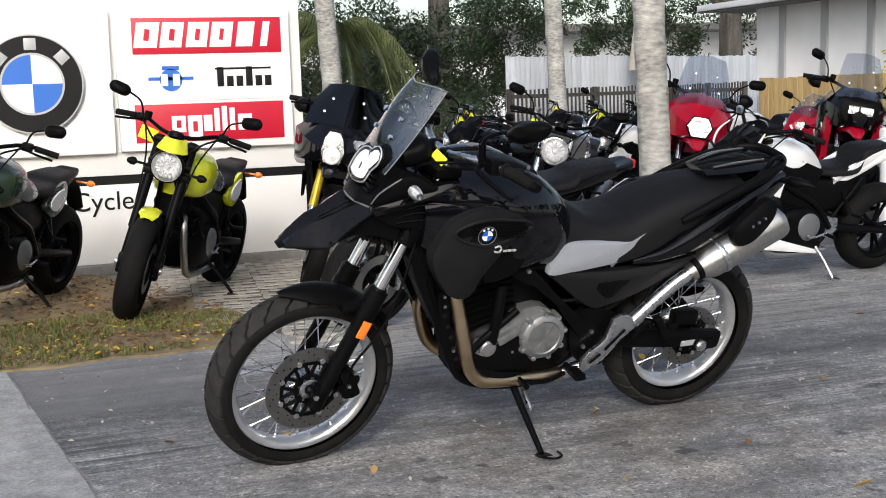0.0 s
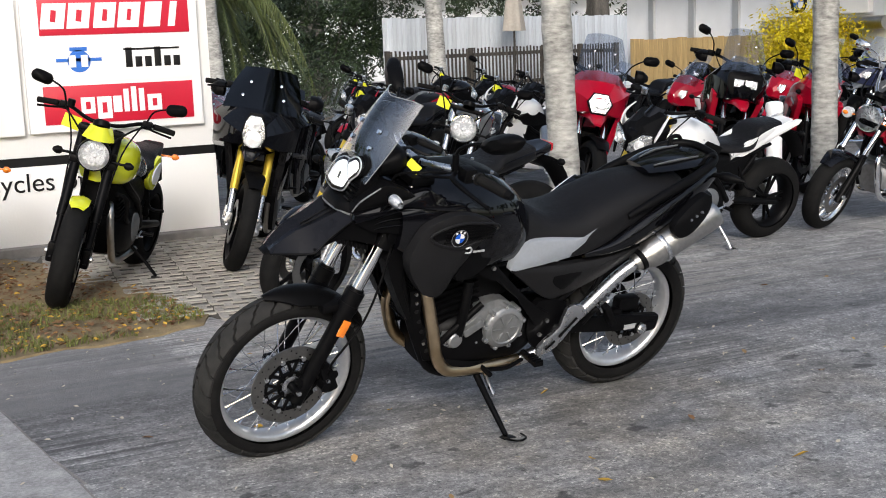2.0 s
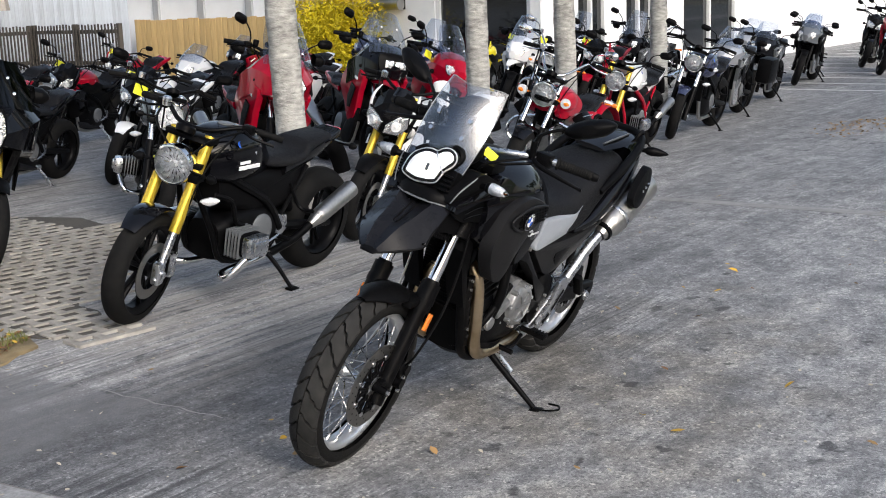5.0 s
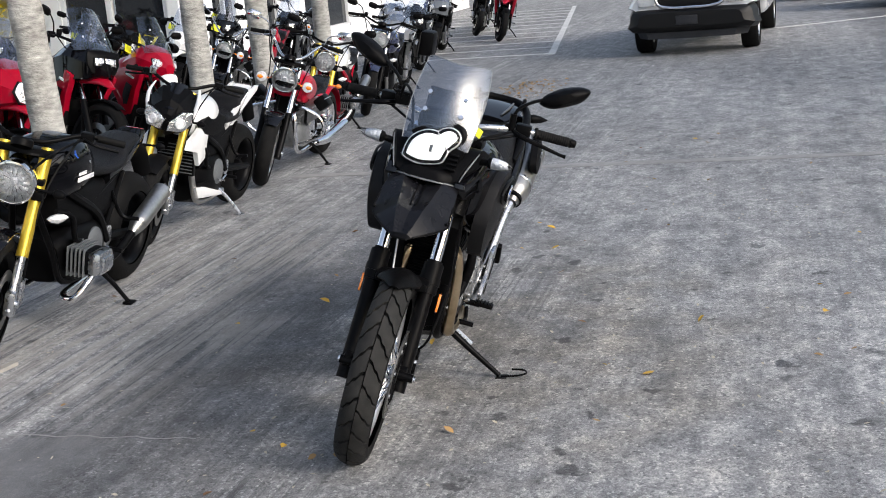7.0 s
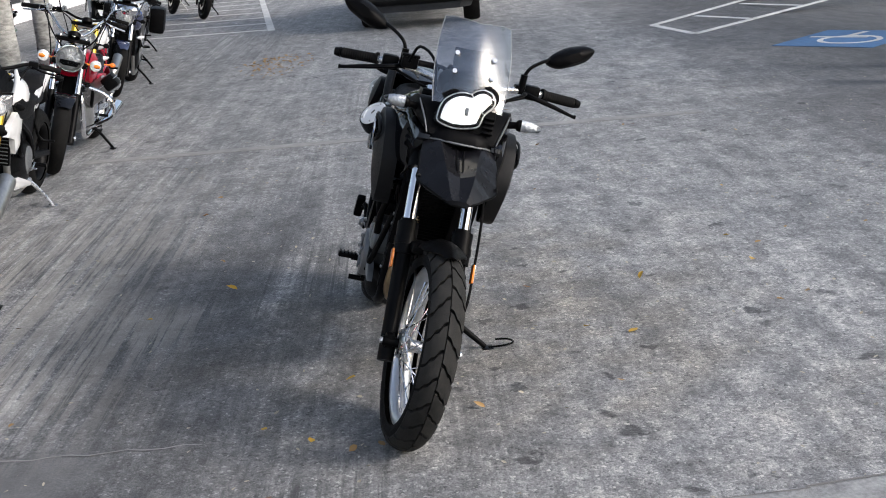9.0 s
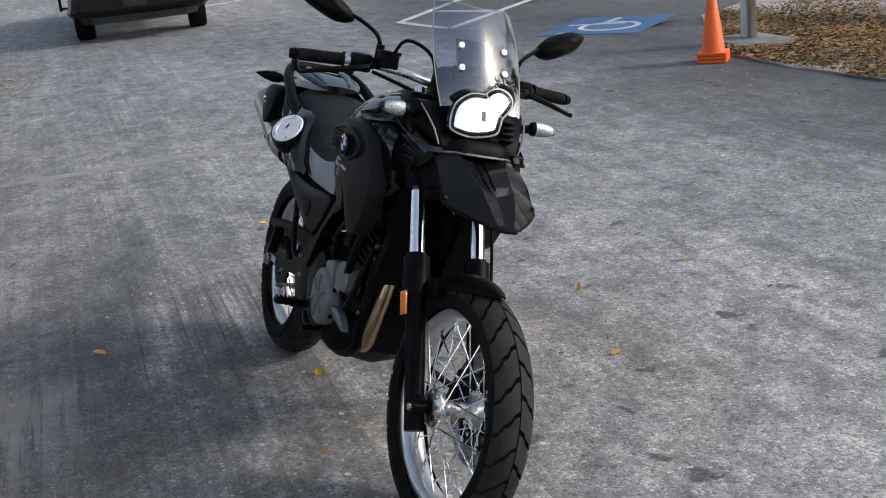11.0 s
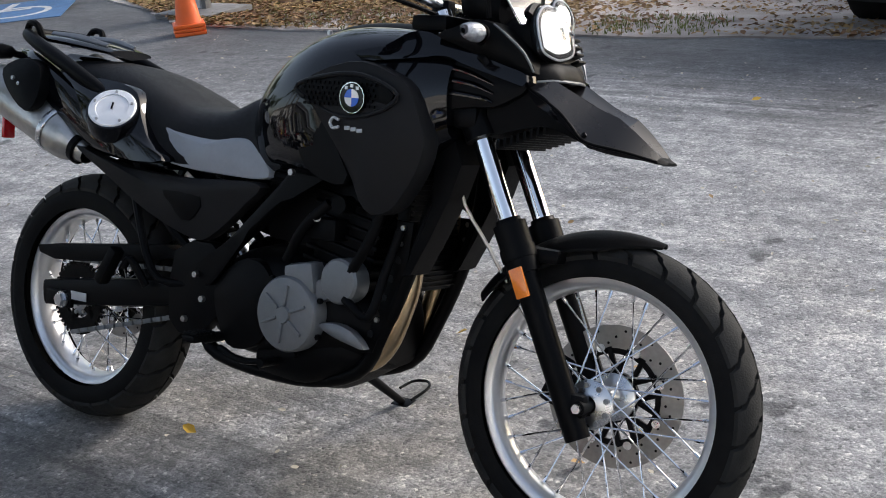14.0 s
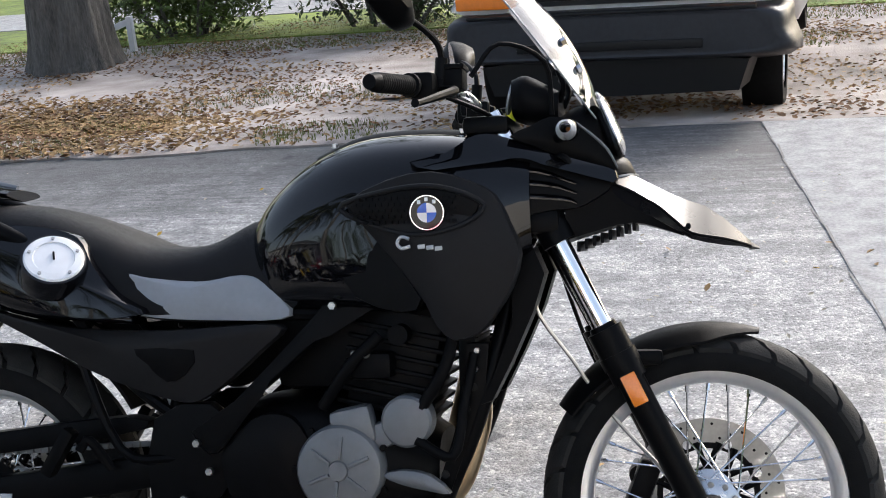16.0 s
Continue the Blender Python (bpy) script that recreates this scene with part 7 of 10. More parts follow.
        P("mirror_glass", Shape().grid([[(0.0015, 0.085 * f * math.cos(2 * math.pi * k / 28), 0.040 * f * math.sin(2 * math.pi * k / 28)) for k in range(28)] for f in (1, 0.5, 0.01)], True).moved(pose(0.505, sd * 0.355, 1.260, sd * 24, 4, -sd * 14) @ Matrix.Diagonal((1, 0.92, 0.80, 1))), CHROME, "mirror glass", mr)
    P("brake_reservoir", Shape().box((0.405, 0.185, 1.135), (0.04, 0.055, 0.04), 0.008).box((0.405, 0.185, 1.158), (0.045, 0.06, 0.01), 0.004), BLACK_SATIN, "black brake fluid reservoir")
    P("clutch_cable", Shape().tube([(0.42, -0.21, 1.115), (0.34, -0.20, 1.12), (0.28, -0.12, 1.08), (0.31, -0.08, 0.98)], 0.005, 8), BLACK_SATIN)
    P("brake_line", Shape().tube([(0.40, 0.19, 1.14), (0.35, 0.17, 1.20), (0.27, 0.12, 1.17), (0.26, 0.10, 1.07)], 0.005, 8), BLACK_SATIN)
    both(lambda sd: P("switch_cable", Shape().tube([(0.44, sd * 0.22, 1.10), (0.39, sd * 0.15, 1.08), (0.36, sd * 0.08, 1.06)], 0.005, 8), BLACK_SATIN))
    P("yellow_tag", Shape().box((0, 0, 0), (0.004, 0.05, 0.03), 0.001, pose(0.36, -0.10, 1.10, 30, 20, 40)), TAG_YELLOW, "small yellow card tag")

    # frame, radiator, engine
    for sd in (-1, 1):
        spar = P("frame_spar", Shape().pillow([(0.56, 0.790), (0.675, 0.752), (0.722, 0.703), (0.82, 0.606), (0.918, 0.515), (0.985, 0.475), (0.95, 0.43), (0.915, 0.450), (0.877, 0.520), (0.80, 0.585), (0.723, 0.652), (0.64, 0.715), (0.55, 0.745)], 0.162, sd, 0.006, 0.035, 2, 3), BLACK_METAL, "black frame spar")
        P("pivot_plate", Shape().pillow([(1.07, 0.50), (0.95, 0.53), (0.90, 0.46), (0.92, 0.36), (1.0, 0.30), (1.08, 0.33)], 0.145, sd, 0.006, 0.03, 2, 3), BLACK_METAL, "black swingarm pivot plate")
        P("down_tube", Shape().tube([(0.335, sd * 0.05, 0.86), (0.36, sd * 0.09, 0.70), (0.40, sd * 0.105, 0.55), (0.46, sd * 0.105, 0.40), (0.53, sd * 0.10, 0.29), (0.70, sd * 0.10, 0.245), (0.95, sd * 0.10, 0.26), (1.0, sd * 0.11, 0.33)], 0.017, 10), BLACK_METAL, "black frame tube")
        P("subframe", Shape().tube([(0.70, sd * 0.13, 0.70), (1.0, sd * 0.12, 0.72), (1.35, sd * 0.11, 0.80), (1.60, sd * 0.08, 0.88)], 0.013, 8).tube([(0.98, sd * 0.13, 0.47), (1.13, sd * 0.135, 0.58), (1.28, sd * 0.13, 0.76)], 0.012, 8).tube([(1.02, sd * 0.14, 0.42), (1.14, sd * 0.15, 0.44), (1.24, sd * 0.14, 0.66)], 0.010, 8), BLACK_METAL)
        for bx, bz in ((0.681, 0.720), (0.97, 0.455), (0.945, 0.40), (1.0, 0.345), (0.60, 0.745)):
            P("frame_bolt", bolt((bx, sd * 0.188 if bx < 0.8 else sd * 0.172, bz), (0, sd, 0), 0.0085, 0.006), STEEL, "", spar)
        P("radiator_shroud", Shape().pillow([(0.300, 0.82), (0.280, 0.770), (0.303, 0.700), (0.345, 0.610), (0.388, 0.528), (0.410, 0.520), (0.380, 0.592), (0.345, 0.690), (0.345, 0.80)], 0.128, sd, 0.004, 0.07, 1, 3), BLACK_SATIN, "black blade-shaped radiator shroud", sharp=25)
        bracket = P("engine_bracket", Shape().pillow([(0.435, 0.640), (0.392, 0.640), (0.400, 0.560), (0.430, 0.470), (0.478, 0.345), (0.508, 0.340), (0.470, 0.450), (0.440, 0.550)], 0.122, sd, 0.003, 0.014, 1, 3), BLACK_METAL, "drilled black engine bracket", sharp=25)
        for k in range(5):
            P("bracket_hole", Shape().cone((0.424 + k * 0.015, sd * 0.1215, 0.555 - k * 0.042), (0.424 + k * 0.015, sd * 0.1265, 0.555 - k * 0.042), 0.008, n=10), SIGN_BLACK, "", bracket)
        for bx, bz in ((0.415, 0.625), (0.420, 0.590), (0.468, 0.420)):
            P("bracket_bolt", bolt((bx, sd * 0.126, bz), (0, sd, 0), 0.0065, 0.004), STEEL, "", bracket)
    rad = Shape().box((0.440, 0, 0.61), (0.035, 0.19, 0.26), 0.006, None)
    core = P("radiator", rad, BLACK_METAL, "black finned radiator")
    for k in range(22):
        P("fin", Shape().box((0.420, 0, 0.49 + k * 0.0112), (0.006, 0.18, 0.003), 0), BLACK_METAL, "", core)
    cs = [(0.50, [(0, 0.46), (0.07, 0.45), (0.10, 0.40), (0.09, 0.33), (0, 0.30)]), (0.60, [(0, 0.52), (0.10, 0.50), (0.140, 0.43), (0.13, 0.31), (0, 0.27)]), (0.75, [(0, 0.54), (0.11, 0.52), (0.145, 0.45), (0.13, 0.30), (0, 0.26)]), (0.88, [(0, 0.53), (0.11, 0.51), (0.140, 0.43), (0.12, 0.30), (0, 0.27)]), (0.97, [(0, 0.47), (0.09, 0.45), (0.11, 0.40), (0.09, 0.32), (0, 0.30)])]
    P("crankcase", Shape().hull(cs, 4, 4), BLACK_METAL, "black crankcase")
    cyl = Shape().box((0, 0, 0), (0.17, 0.20, 0.25), 0.02, pose(0.585, 0, 0.60, 0, -12, 0))
    barrel = P("cylinder", cyl, BLACK_METAL, "black finned cylinder")
    for k in range(7):
        P("fin", Shape().box((0, 0, -0.09 + k * 0.026), (0.195, 0.225, 0.009), 0.003, pose(0.585, 0, 0.60, 0, -12, 0)), BLACK_METAL, "", barrel)
    P("cylinder_head", Shape().box((0, 0, 0), (0.20, 0.22, 0.09), 0.025, pose(0.555, 0, 0.74, 0, -12, 0)), BLACK_METAL)
    P("airbox", Shape().box((0.72, 0, 0.63), (0.22, 0.20, 0.16), 0.03), BLACK_SATIN)
    # right side: generator cover, water pump and hoses
    ribs = []
    gc = Shape().lathe([(0.086, -0.06), (0.086, -0.008), (0.081, 0.0), (0.066, 0.004), (0.020, 0.004), (0.018, 0.010), (0.0, 0.010)], (0.680, 0.183, 0.405), (0, 1, 0), 40)
    for k in range(6):
        a = 2 * math.pi * k / 6 + 0.4
        ribs.append(Shape().box((0.043, 0.006, 0), (0.046, 0.007, 0.007), 0.002, pose(0.680, 0.183, 0.405) @ pose(0, 0, 0, 0, math.degrees(a), 0)))
    gc.box((0, 0, 0), (0.085, 0.050, 0.075), 0.015, pose(0.655, 0.150, 0.485, 0, 12, 0)).box((0, 0, 0), (0.09, 0.045, 0.05), 0.012, pose(0.600, 0.142, 0.468, 0, 20, 0))
    cover = P("generator_cover", gc, CASE_GREY, "grey round engine side cover")
    for r in ribs:
        P("rib", r, CASE_GREY, "", cover)
    P("pump_cover", Shape().lathe([(0.050, -0.05), (0.050, -0.006), (0.045, 0.0), (0.03, 0.003), (0, 0.003)], (0.549, 0.170, 0.495), (0, 1, 0), 28), CASE_GREY, "grey round pump cover")
    for k in range(7):
        a = 2 * math.pi * k / 7
        P("cover_bolt", bolt((0.68 + 0.093 * math.cos(a), 0.165, 0.405 + 0.093 * math.sin(a)), (0, 1, 0), 0.007, 0.005), BLACK_METAL, "", cover)
    P("clutch_case", Shape().pillow([(0.93, 0.42), (0.86, 0.50), (0.78, 0.50), (0.74, 0.42), (0.78, 0.32), (0.88, 0.30)], 0.150, 1, 0.012, 0.05, 4, 4), BLACK_METAL, "black clutch case")
    P("oil_hose", Shape().tube([(0.52, 0.16, 0.52), (0.47, 0.165, 0.60), (0.45, 0.15, 0.68)], 0.012, 10).tube([(0.53, 0.165, 0.46), (0.46, 0.17, 0.43), (0.44, 0.15, 0.52), (0.42, 0.13, 0.62)], 0.010, 10).tube([(0.72, 0.14, 0.52), (0.66, 0.16, 0.60), (0.60, 0.15, 0.66)], 0.012, 10), BLACK_SATIN, "black rubber hose")
    P("plug", Shape().cone((0.655, 0.14, 0.625), (0.625, 0.160, 0.625), 0.009, n=12), STEEL)
    P("throttle_body", Shape().box((0.62, 0.12, 0.60), (0.08, 0.06, 0.05), 0.01).cone((0.56, 0.13, 0.66), (0.56, 0.17, 0.66), 0.02, n=12), BLACK_SATIN)
    # left side: bright clutch cover
    cc = (0.785, -0.168, 0.452)
    lc = Shape().lathe([(0.084, -0.06), (0.084, -0.008), (0.078, 0.0), (0.062, 0.005), (0.058, 0.001), (0.0, 0.004)], cc, (0, -1, 0), 40)
    for k in range(6):
        a = 2 * math.pi * k / 6
        lc.box((0.037, -0.005, 0), (0.036, 0.006, 0.006), 0.002, pose(*cc) @ pose(0, 0, 0, 0, math.degrees(a), 0))
    for k in range(9):
        a = 2 * math.pi * k / 9 + 0.2
        lc.cone((cc[0] + 0.084 * math.cos(a), -0.115, cc[2] + 0.084 * math.sin(a)), (cc[0] + 0.084 * math.cos(a), -0.166, cc[2] + 0.084 * math.sin(a)), 0.012, 0.010, 10)
    lc.pillow([(0.870, 0.42), (0.83, 0.525), (0.76, 0.562), (0.69, 0.545), (0.64, 0.50), (0.60, 0.462), (0.55, 0.450), (0.545, 0.405), (0.60, 0.385), (0.68, 0.392), (0.75, 0.362), (0.82, 0.365)], 0.138, -1, 0.006, 0.05, 2, 3)
    lc.lathe([(0.030, -0.02), (0.030, 0.010), (0.024, 0.016), (0, 0.016)], (0.585, -0.142, 0.425), (0, -1, 0), 20).box((0, 0, 0), (0.09, 0.03, 0.035), 0.010, pose(0.655, -0.148, 0.468, 0, -28, 0))
    lcover = P("clutch_cover", lc, CASE_SILVER, "silver grey clutch cover")
    for k in range(9):
        a = 2 * math.pi * k / 9 + 0.2
        P("cover_bolt", bolt((cc[0] + 0.084 * math.cos(a), -0.166, cc[2] + 0.084 * math.sin(a)), (0, -1, 0), 0.006, 0.005), SILVER, "", lcover)
    for bx, bz in ((0.56, 0.41), (0.61, 0.455), (0.68, 0.40), (0.75, 0.372)):
        P("cover_bolt", bolt((bx, -0.146, bz), (0, -1, 0), 0.006, 0.005), SILVER, "", lcover)
    P("coolant_hose", Shape().tube([(0.60, -0.14, 0.44), (0.60, -0.16, 0.55), (0.61, -0.15, 0.66)], 0.018, 10).tube([(0.52, -0.13, 0.40), (0.57, -0.15, 0.47), (0.68, -0.15, 0.56)], 0.013, 10), BLACK_SATIN)
    P("skid_plate", Shape().hull([(0.505, [(0, 0.34), (0.06, 0.34), (0.085, 0.335), (0.075, 0.30), (0, 0.29)]), (0.56, [(0, 0.30), (0.09, 0.32), (0.130, 0.345), (0.115, 0.29), (0, 0.255)]), (0.66, [(0, 0.26), (0.11, 0.28), (0.150, 0.325), (0.13, 0.25), (0, 0.215)]), (0.80, [(0, 0.26), (0.10, 0.27), (0.13, 0.30), (0.12, 0.25), (0, 0.22)])], 4, 3), BLACK_SATIN, "black engine guard")
    P("guard_wing", Shape().pillow([(0.600, 0.392), (0.560, 0.402), (0.506, 0.392), (0.468, 0.358), (0.505, 0.362), (0.560, 0.374)], 0.165, 1, 0.006, 0.02, 2, 3), CASE_GREY, "grey guard wing")

    # exhaust
    P("header_pipe", Shape().tube([(0.50, -0.03, 0.66), (0.455, -0.09, 0.66), (0.462, -0.125, 0.60), (0.495, -0.135, 0.47), (0.525, -0.135, 0.36), (0.570, -0.135, 0.300), (0.64, -0.135, 0.285), (0.78, -0.135, 0.280), (0.90, -0.125, 0.275)], 0.0235, 16), BRONZE, "heat-bronzed exhaust header")
    P("header_pipe", Shape().tube([(0.50, 0.03, 0.66), (0.44, 0.05, 0.62), (0.418, 0.075, 0.512), (0.434, 0.082, 0.433), (0.465, 0.082, 0.358), (0.520, 0.070, 0.312), (0.62, 0.05, 0.28)], 0.0225, 14), BRONZE, "heat-bronzed exhaust header")
    P("link_pipe", Shape().tube([(0.90, -0.125, 0.275), (0.98, -0.14, 0.31), (1.06, -0.155, 0.40), (1.14, -0.165, 0.475), (1.27, -0.172, 0.595), (1.36, -0.182, 0.662)], 0.024, 16), SILVER, "bright link pipe")
    for sd in (-1, 1):
        ca, cb = (Vector((1.350, -0.182, 0.655)), Vector((1.69, -0.195, 0.838))) if sd < 0 else (Vector((1.425, 0.135, 0.712)), Vector((1.77, 0.160, 0.872)))
        q = (cb - ca).normalized().to_track_quat("Z", "Y").to_matrix().to_4x4()
        can = P("silencer", Shape().lathe([(0.028, -0.02), (0.034, 0.0), (0.056, 0.05), (0.060, 0.07), (0.062, 0.345), (0.059, 0.362), (0.053, 0.370), (0.030, 0.376), (0.026, 0.384), (0.0, 0.376)], (0, 0, 0), (0, 0, 1), 36).moved(Matrix.Translation(ca) @ q), STEEL, "brushed steel silencer")
        plate = [(1.462, 0.770), (1.440, 0.815), (1.500, 0.870), (1.585, 0.918), (1.625, 0.905), (1.610, 0.850), (1.530, 0.782)] if sd < 0 else [(1.690, 0.905), (1.62, 0.935), (1.545, 0.915), (1.525, 0.840), (1.560, 0.800), (1.65, 0.850)]
        P("heat_shield", Shape().pillow(plate, 0.236 if sd < 0 else 0.200, sd, 0.012, 0.03, 3, 4, -0.25), BLACK_SATIN, "black silencer heat shield", can)
        P("can_clamp", Shape().lathe([(0.037, 0.0), (0.043, 0.004), (0.043, 0.028), (0.037, 0.032)], (0, 0, 0), (0, 0, 1), 28).moved(Matrix.Translation(ca) @ q), BLACK_METAL, "dark pipe clamp", can)
        P("can_band", Shape().lathe([(0.0630, 0.10), (0.0645, 0.102), (0.0645, 0.116), (0.0630, 0.118)], (0, 0, 0), (0, 0, 1), 36).moved(Matrix.Translation(ca) @ q), SILVER, "", can)
        for k in range(3):
            P("shield_screw", bolt((1.515 + k * 0.024 + (0.06 if sd > 0 else 0), sd * (0.247 if sd < 0 else 0.210), 0.836 + k * 0.013 + (0.02 if sd > 0 else 0)), (0, sd, 0.2), 0.006, 0.004), SILVER, "", can)
    P("side_reflector", Shape().box((1.715, 0.150, 0.752), (0.012, 0.035, 0.060), 0.004), RED_LENS, "red rear reflector")

    # swingarm, chain, shock
    for sd in (-1, 1):
        P("swingarm", Shape().hull([(0.98, [(0, 0.028), (0.018, 0.026), (0.022, 0), (0.018, -0.026), (0, -0.028)]), (1.25, [(0, 0.034), (0.018, 0.032), (0.022, 0), (0.018, -0.032), (0, -0.034)]), (1.58, [(0, 0.032), (0.016, 0.030), (0.020, 0), (0.016, -0.030), (0, -0.032)])], 3, 3).moved(Matrix.Translation((0, sd * 0.112, 0.535)) @ Matrix.Shear("XY", 4, (0, 0)) @ pose(0, 0, 0, 0, 7.6, 0)), BLACK_METAL, "black swingarm")
        P("axle_nut", Shape().cone((1.478, sd * 0.12, 0.320), (1.478, sd * 0.156, 0.320), 0.016, n=6).cone((1.478, sd * 0.12, 0.320), (1.478, sd * 0.146, 0.320), 0.022, n=16), SILVER, "axle nut")
        P("axle_block", Shape().box((1.495, sd * 0.134, 0.320), (0.10, 0.012, 0.042), 0.005), BLACK_METAL)
        P("adjuster_mark", Shape().box((1.42, sd * 0.137, 0.335), (0.06, 0.003, 0.022), 0.001), DECAL_GREY)
    spr = Shape().lathe([(0.055, 0.080), (0.090, 0.080), (0.090, 0.088), (0.055, 0.088)], (1.478, 0, 0.320), (0, 1, 0), 44, True)
    for k in range(44):
        a = 2 * math.pi * k / 44
        spr.box((0.094, 0.084, 0), (0.010, 0.007, 0.006), 0, pose(1.478, 0, 0.320) @ pose(0, 0, 0, 0, math.degrees(a), 0))
    for k in range(5):
        a = 2 * math.pi * k / 5
        spr.box((0.045, 0.084, 0), (0.06, 0.008, 0.022), 0.002, pose(1.478, 0, 0.320) @ pose(0, 0, 0, 0, math.degrees(a), 0))
    P("sprocket", spr, BLACK_METAL, "dark rear sprocket")
    for top, za, zb in ((1, 0.452, 0.420), (0, 0.372, 0.226)):
        ch = Shape()
        n = 34
        for k in range(n):
            f = k / (n - 1)
            x, z = 0.93 + 0.56 * f, za + (zb - za) * f
            ch.box((0, 0, 0), (0.0155, 0.006 if k % 2 else 0.012, 0.012), 0.002, pose(x, 0.090, z, 0, 3.3 if top else 14.6, 0))
        P("chain_run", ch, CASE_GREY, "oily drive chain")
    P("chain_guard", Shape().pillow([(1.62, 0.445), (1.42, 0.470), (1.14, 0.50), (1.10, 0.475), (1.30, 0.440), (1.55, 0.415)], 0.115, 1, 0.004, 0.045, 2, 3), BLACK_SATIN, "black chain guard")
    sh = Shape().cone((1.10, 0, 0.40), (1.02, 0, 0.74), 0.022, n=14)
    sh.tube([(1.10 - 0.08 * k / 60 + 0.042 * math.cos(k * 0.8), 0.042 * math.sin(k * 0.8), 0.42 + 0.28 * k / 60) for k in range(60)], 0.006, 6, 1)
    P("shock", sh, BLACK_METAL, "coil-over rear shock")
    P("rear_caliper", Shape().box((1.42, -0.085, 0.42), (0.10, 0.05, 0.055), 0.012).box((1.36, -0.10, 0.375), (0.05, 0.03, 0.07), 0.01), BLACK_METAL, "black rear caliper")

    # foot rests, stand, pedals
    P("peg_plate", Shape().pillow([(1.10, 0.515), (1.04, 0.50), (1.02, 0.43), (0.965, 0.385), (0.93, 0.345), (0.955, 0.318), (1.02, 0.345), (1.08, 0.415), (1.13, 0.47)], 0.192, -1, 0.004, 0.014, 2, 3), SILVER, "polished alloy heel guard")
    P("peg_slot", Shape().box((0, 0, 0), (0.10, 0.004, 0.010), 0.001, pose(1.055, -0.197, 0.425, 0, -45, 0)).box((0, 0, 0), (0.05, 0.004, 0.010), 0.001, pose(0.985, -0.197, 0.36, 0, -38, 0)), BLACK_METAL)
    for sd in (-1, 1):
        peg = Shape().box((0.905, sd * 0.215, 0.320), (0.040, 0.075, 0.018), 0.006).cone((0.905, sd * 0.14, 0.315), (0.905, sd * 0.20, 0.315), 0.012, n=10)
        for k in range(5):
            peg.box((0.905, sd * (0.188 + k * 0.014), 0.331), (0.040, 0.006, 0.007), 0.002)
        P("footpeg", peg, BLACK_SATIN, "black rubber footpeg")
        P("passenger_peg", Shape().tube([(1.16, sd * 0.15, 0.40), (1.20, sd * 0.165, 0.46), (1.22, sd * 0.17, 0.44)], 0.010, 8).box((0, 0, 0), (0.028, 0.035, 0.105), 0.008, pose(1.255, sd * 0.185, 0.44, 0, -32, 0)), BLACK_SATIN, "folded passenger footpeg")
        P("foot_lever", Shape().tube([(0.90, sd * 0.15, 0.29), (0.82, sd * 0.165, 0.275), (0.72, sd * 0.17, 0.29)], 0.008, 8).cone((0.72, sd * 0.15, 0.29), (0.72, sd * 0.21, 0.29), 0.010, n=10), BLACK_METAL, "black foot lever")
    foot = Vector((0.725, -0.366, 0.112))
    P("side_stand", Shape().tube([(0.715, -0.115, 0.255), (0.717, -0.20, 0.205), (0.723, -0.355, 0.118)], [0.014, 0.013, 0.010], 10).box((0, 0, 0), (0.055, 0.045, 0.010), 0.004, Matrix.Translation(foot) @ pose(0, 0, 0, -17.5, 0, 0)).tube([(0.700, -0.365, 0.125), (0.690, -0.425, 0.150), (0.715, -0.455, 0.160), (0.750, -0.440, 0.156), (0.760, -0.395, 0.142)], 0.004, 8), BLACK_METAL, "black side stand, folded out")
    P("stand_spring", Shape().tube([(0.745, -0.12, 0.262), (0.742, -0.22, 0.205)], 0.009, 8, 2), SILVER, "bright stand spring")
    # the front wheel stands a little turned to the left
    pivot, way = Vector((0.385, 0, 1.05)), Vector((0.437, 0, 0.90)).normalized()
    turned = Matrix.Translation(pivot) @ Matrix.Rotation(radians(4.0), 4, way) @ Matrix.Translation(-pivot)
    for o in hero.children:
        if o.name.split(".")[0] in ("front_wheel", "fork_slider", "axle_clamp", "fork_tube", "reflector", "axle_bolt", "lower_clamp", "front_mudguard", "mudguard_stay", "brake_caliper", "brake_hose"):
            o.matrix_basis = turned
    # the bar stands a little nearer to the seat than the fork's top
    for o in hero.children:
        if o.name.split(".")[0] in ("handlebar", "bar_clamp", "grip", "bar_end", "switch_box", "lever", "mirror_stem", "mirror", "brake_reservoir"):
            o.matrix_basis = pose(0.026, 0, 0)
    return hero


hero = build_hero()


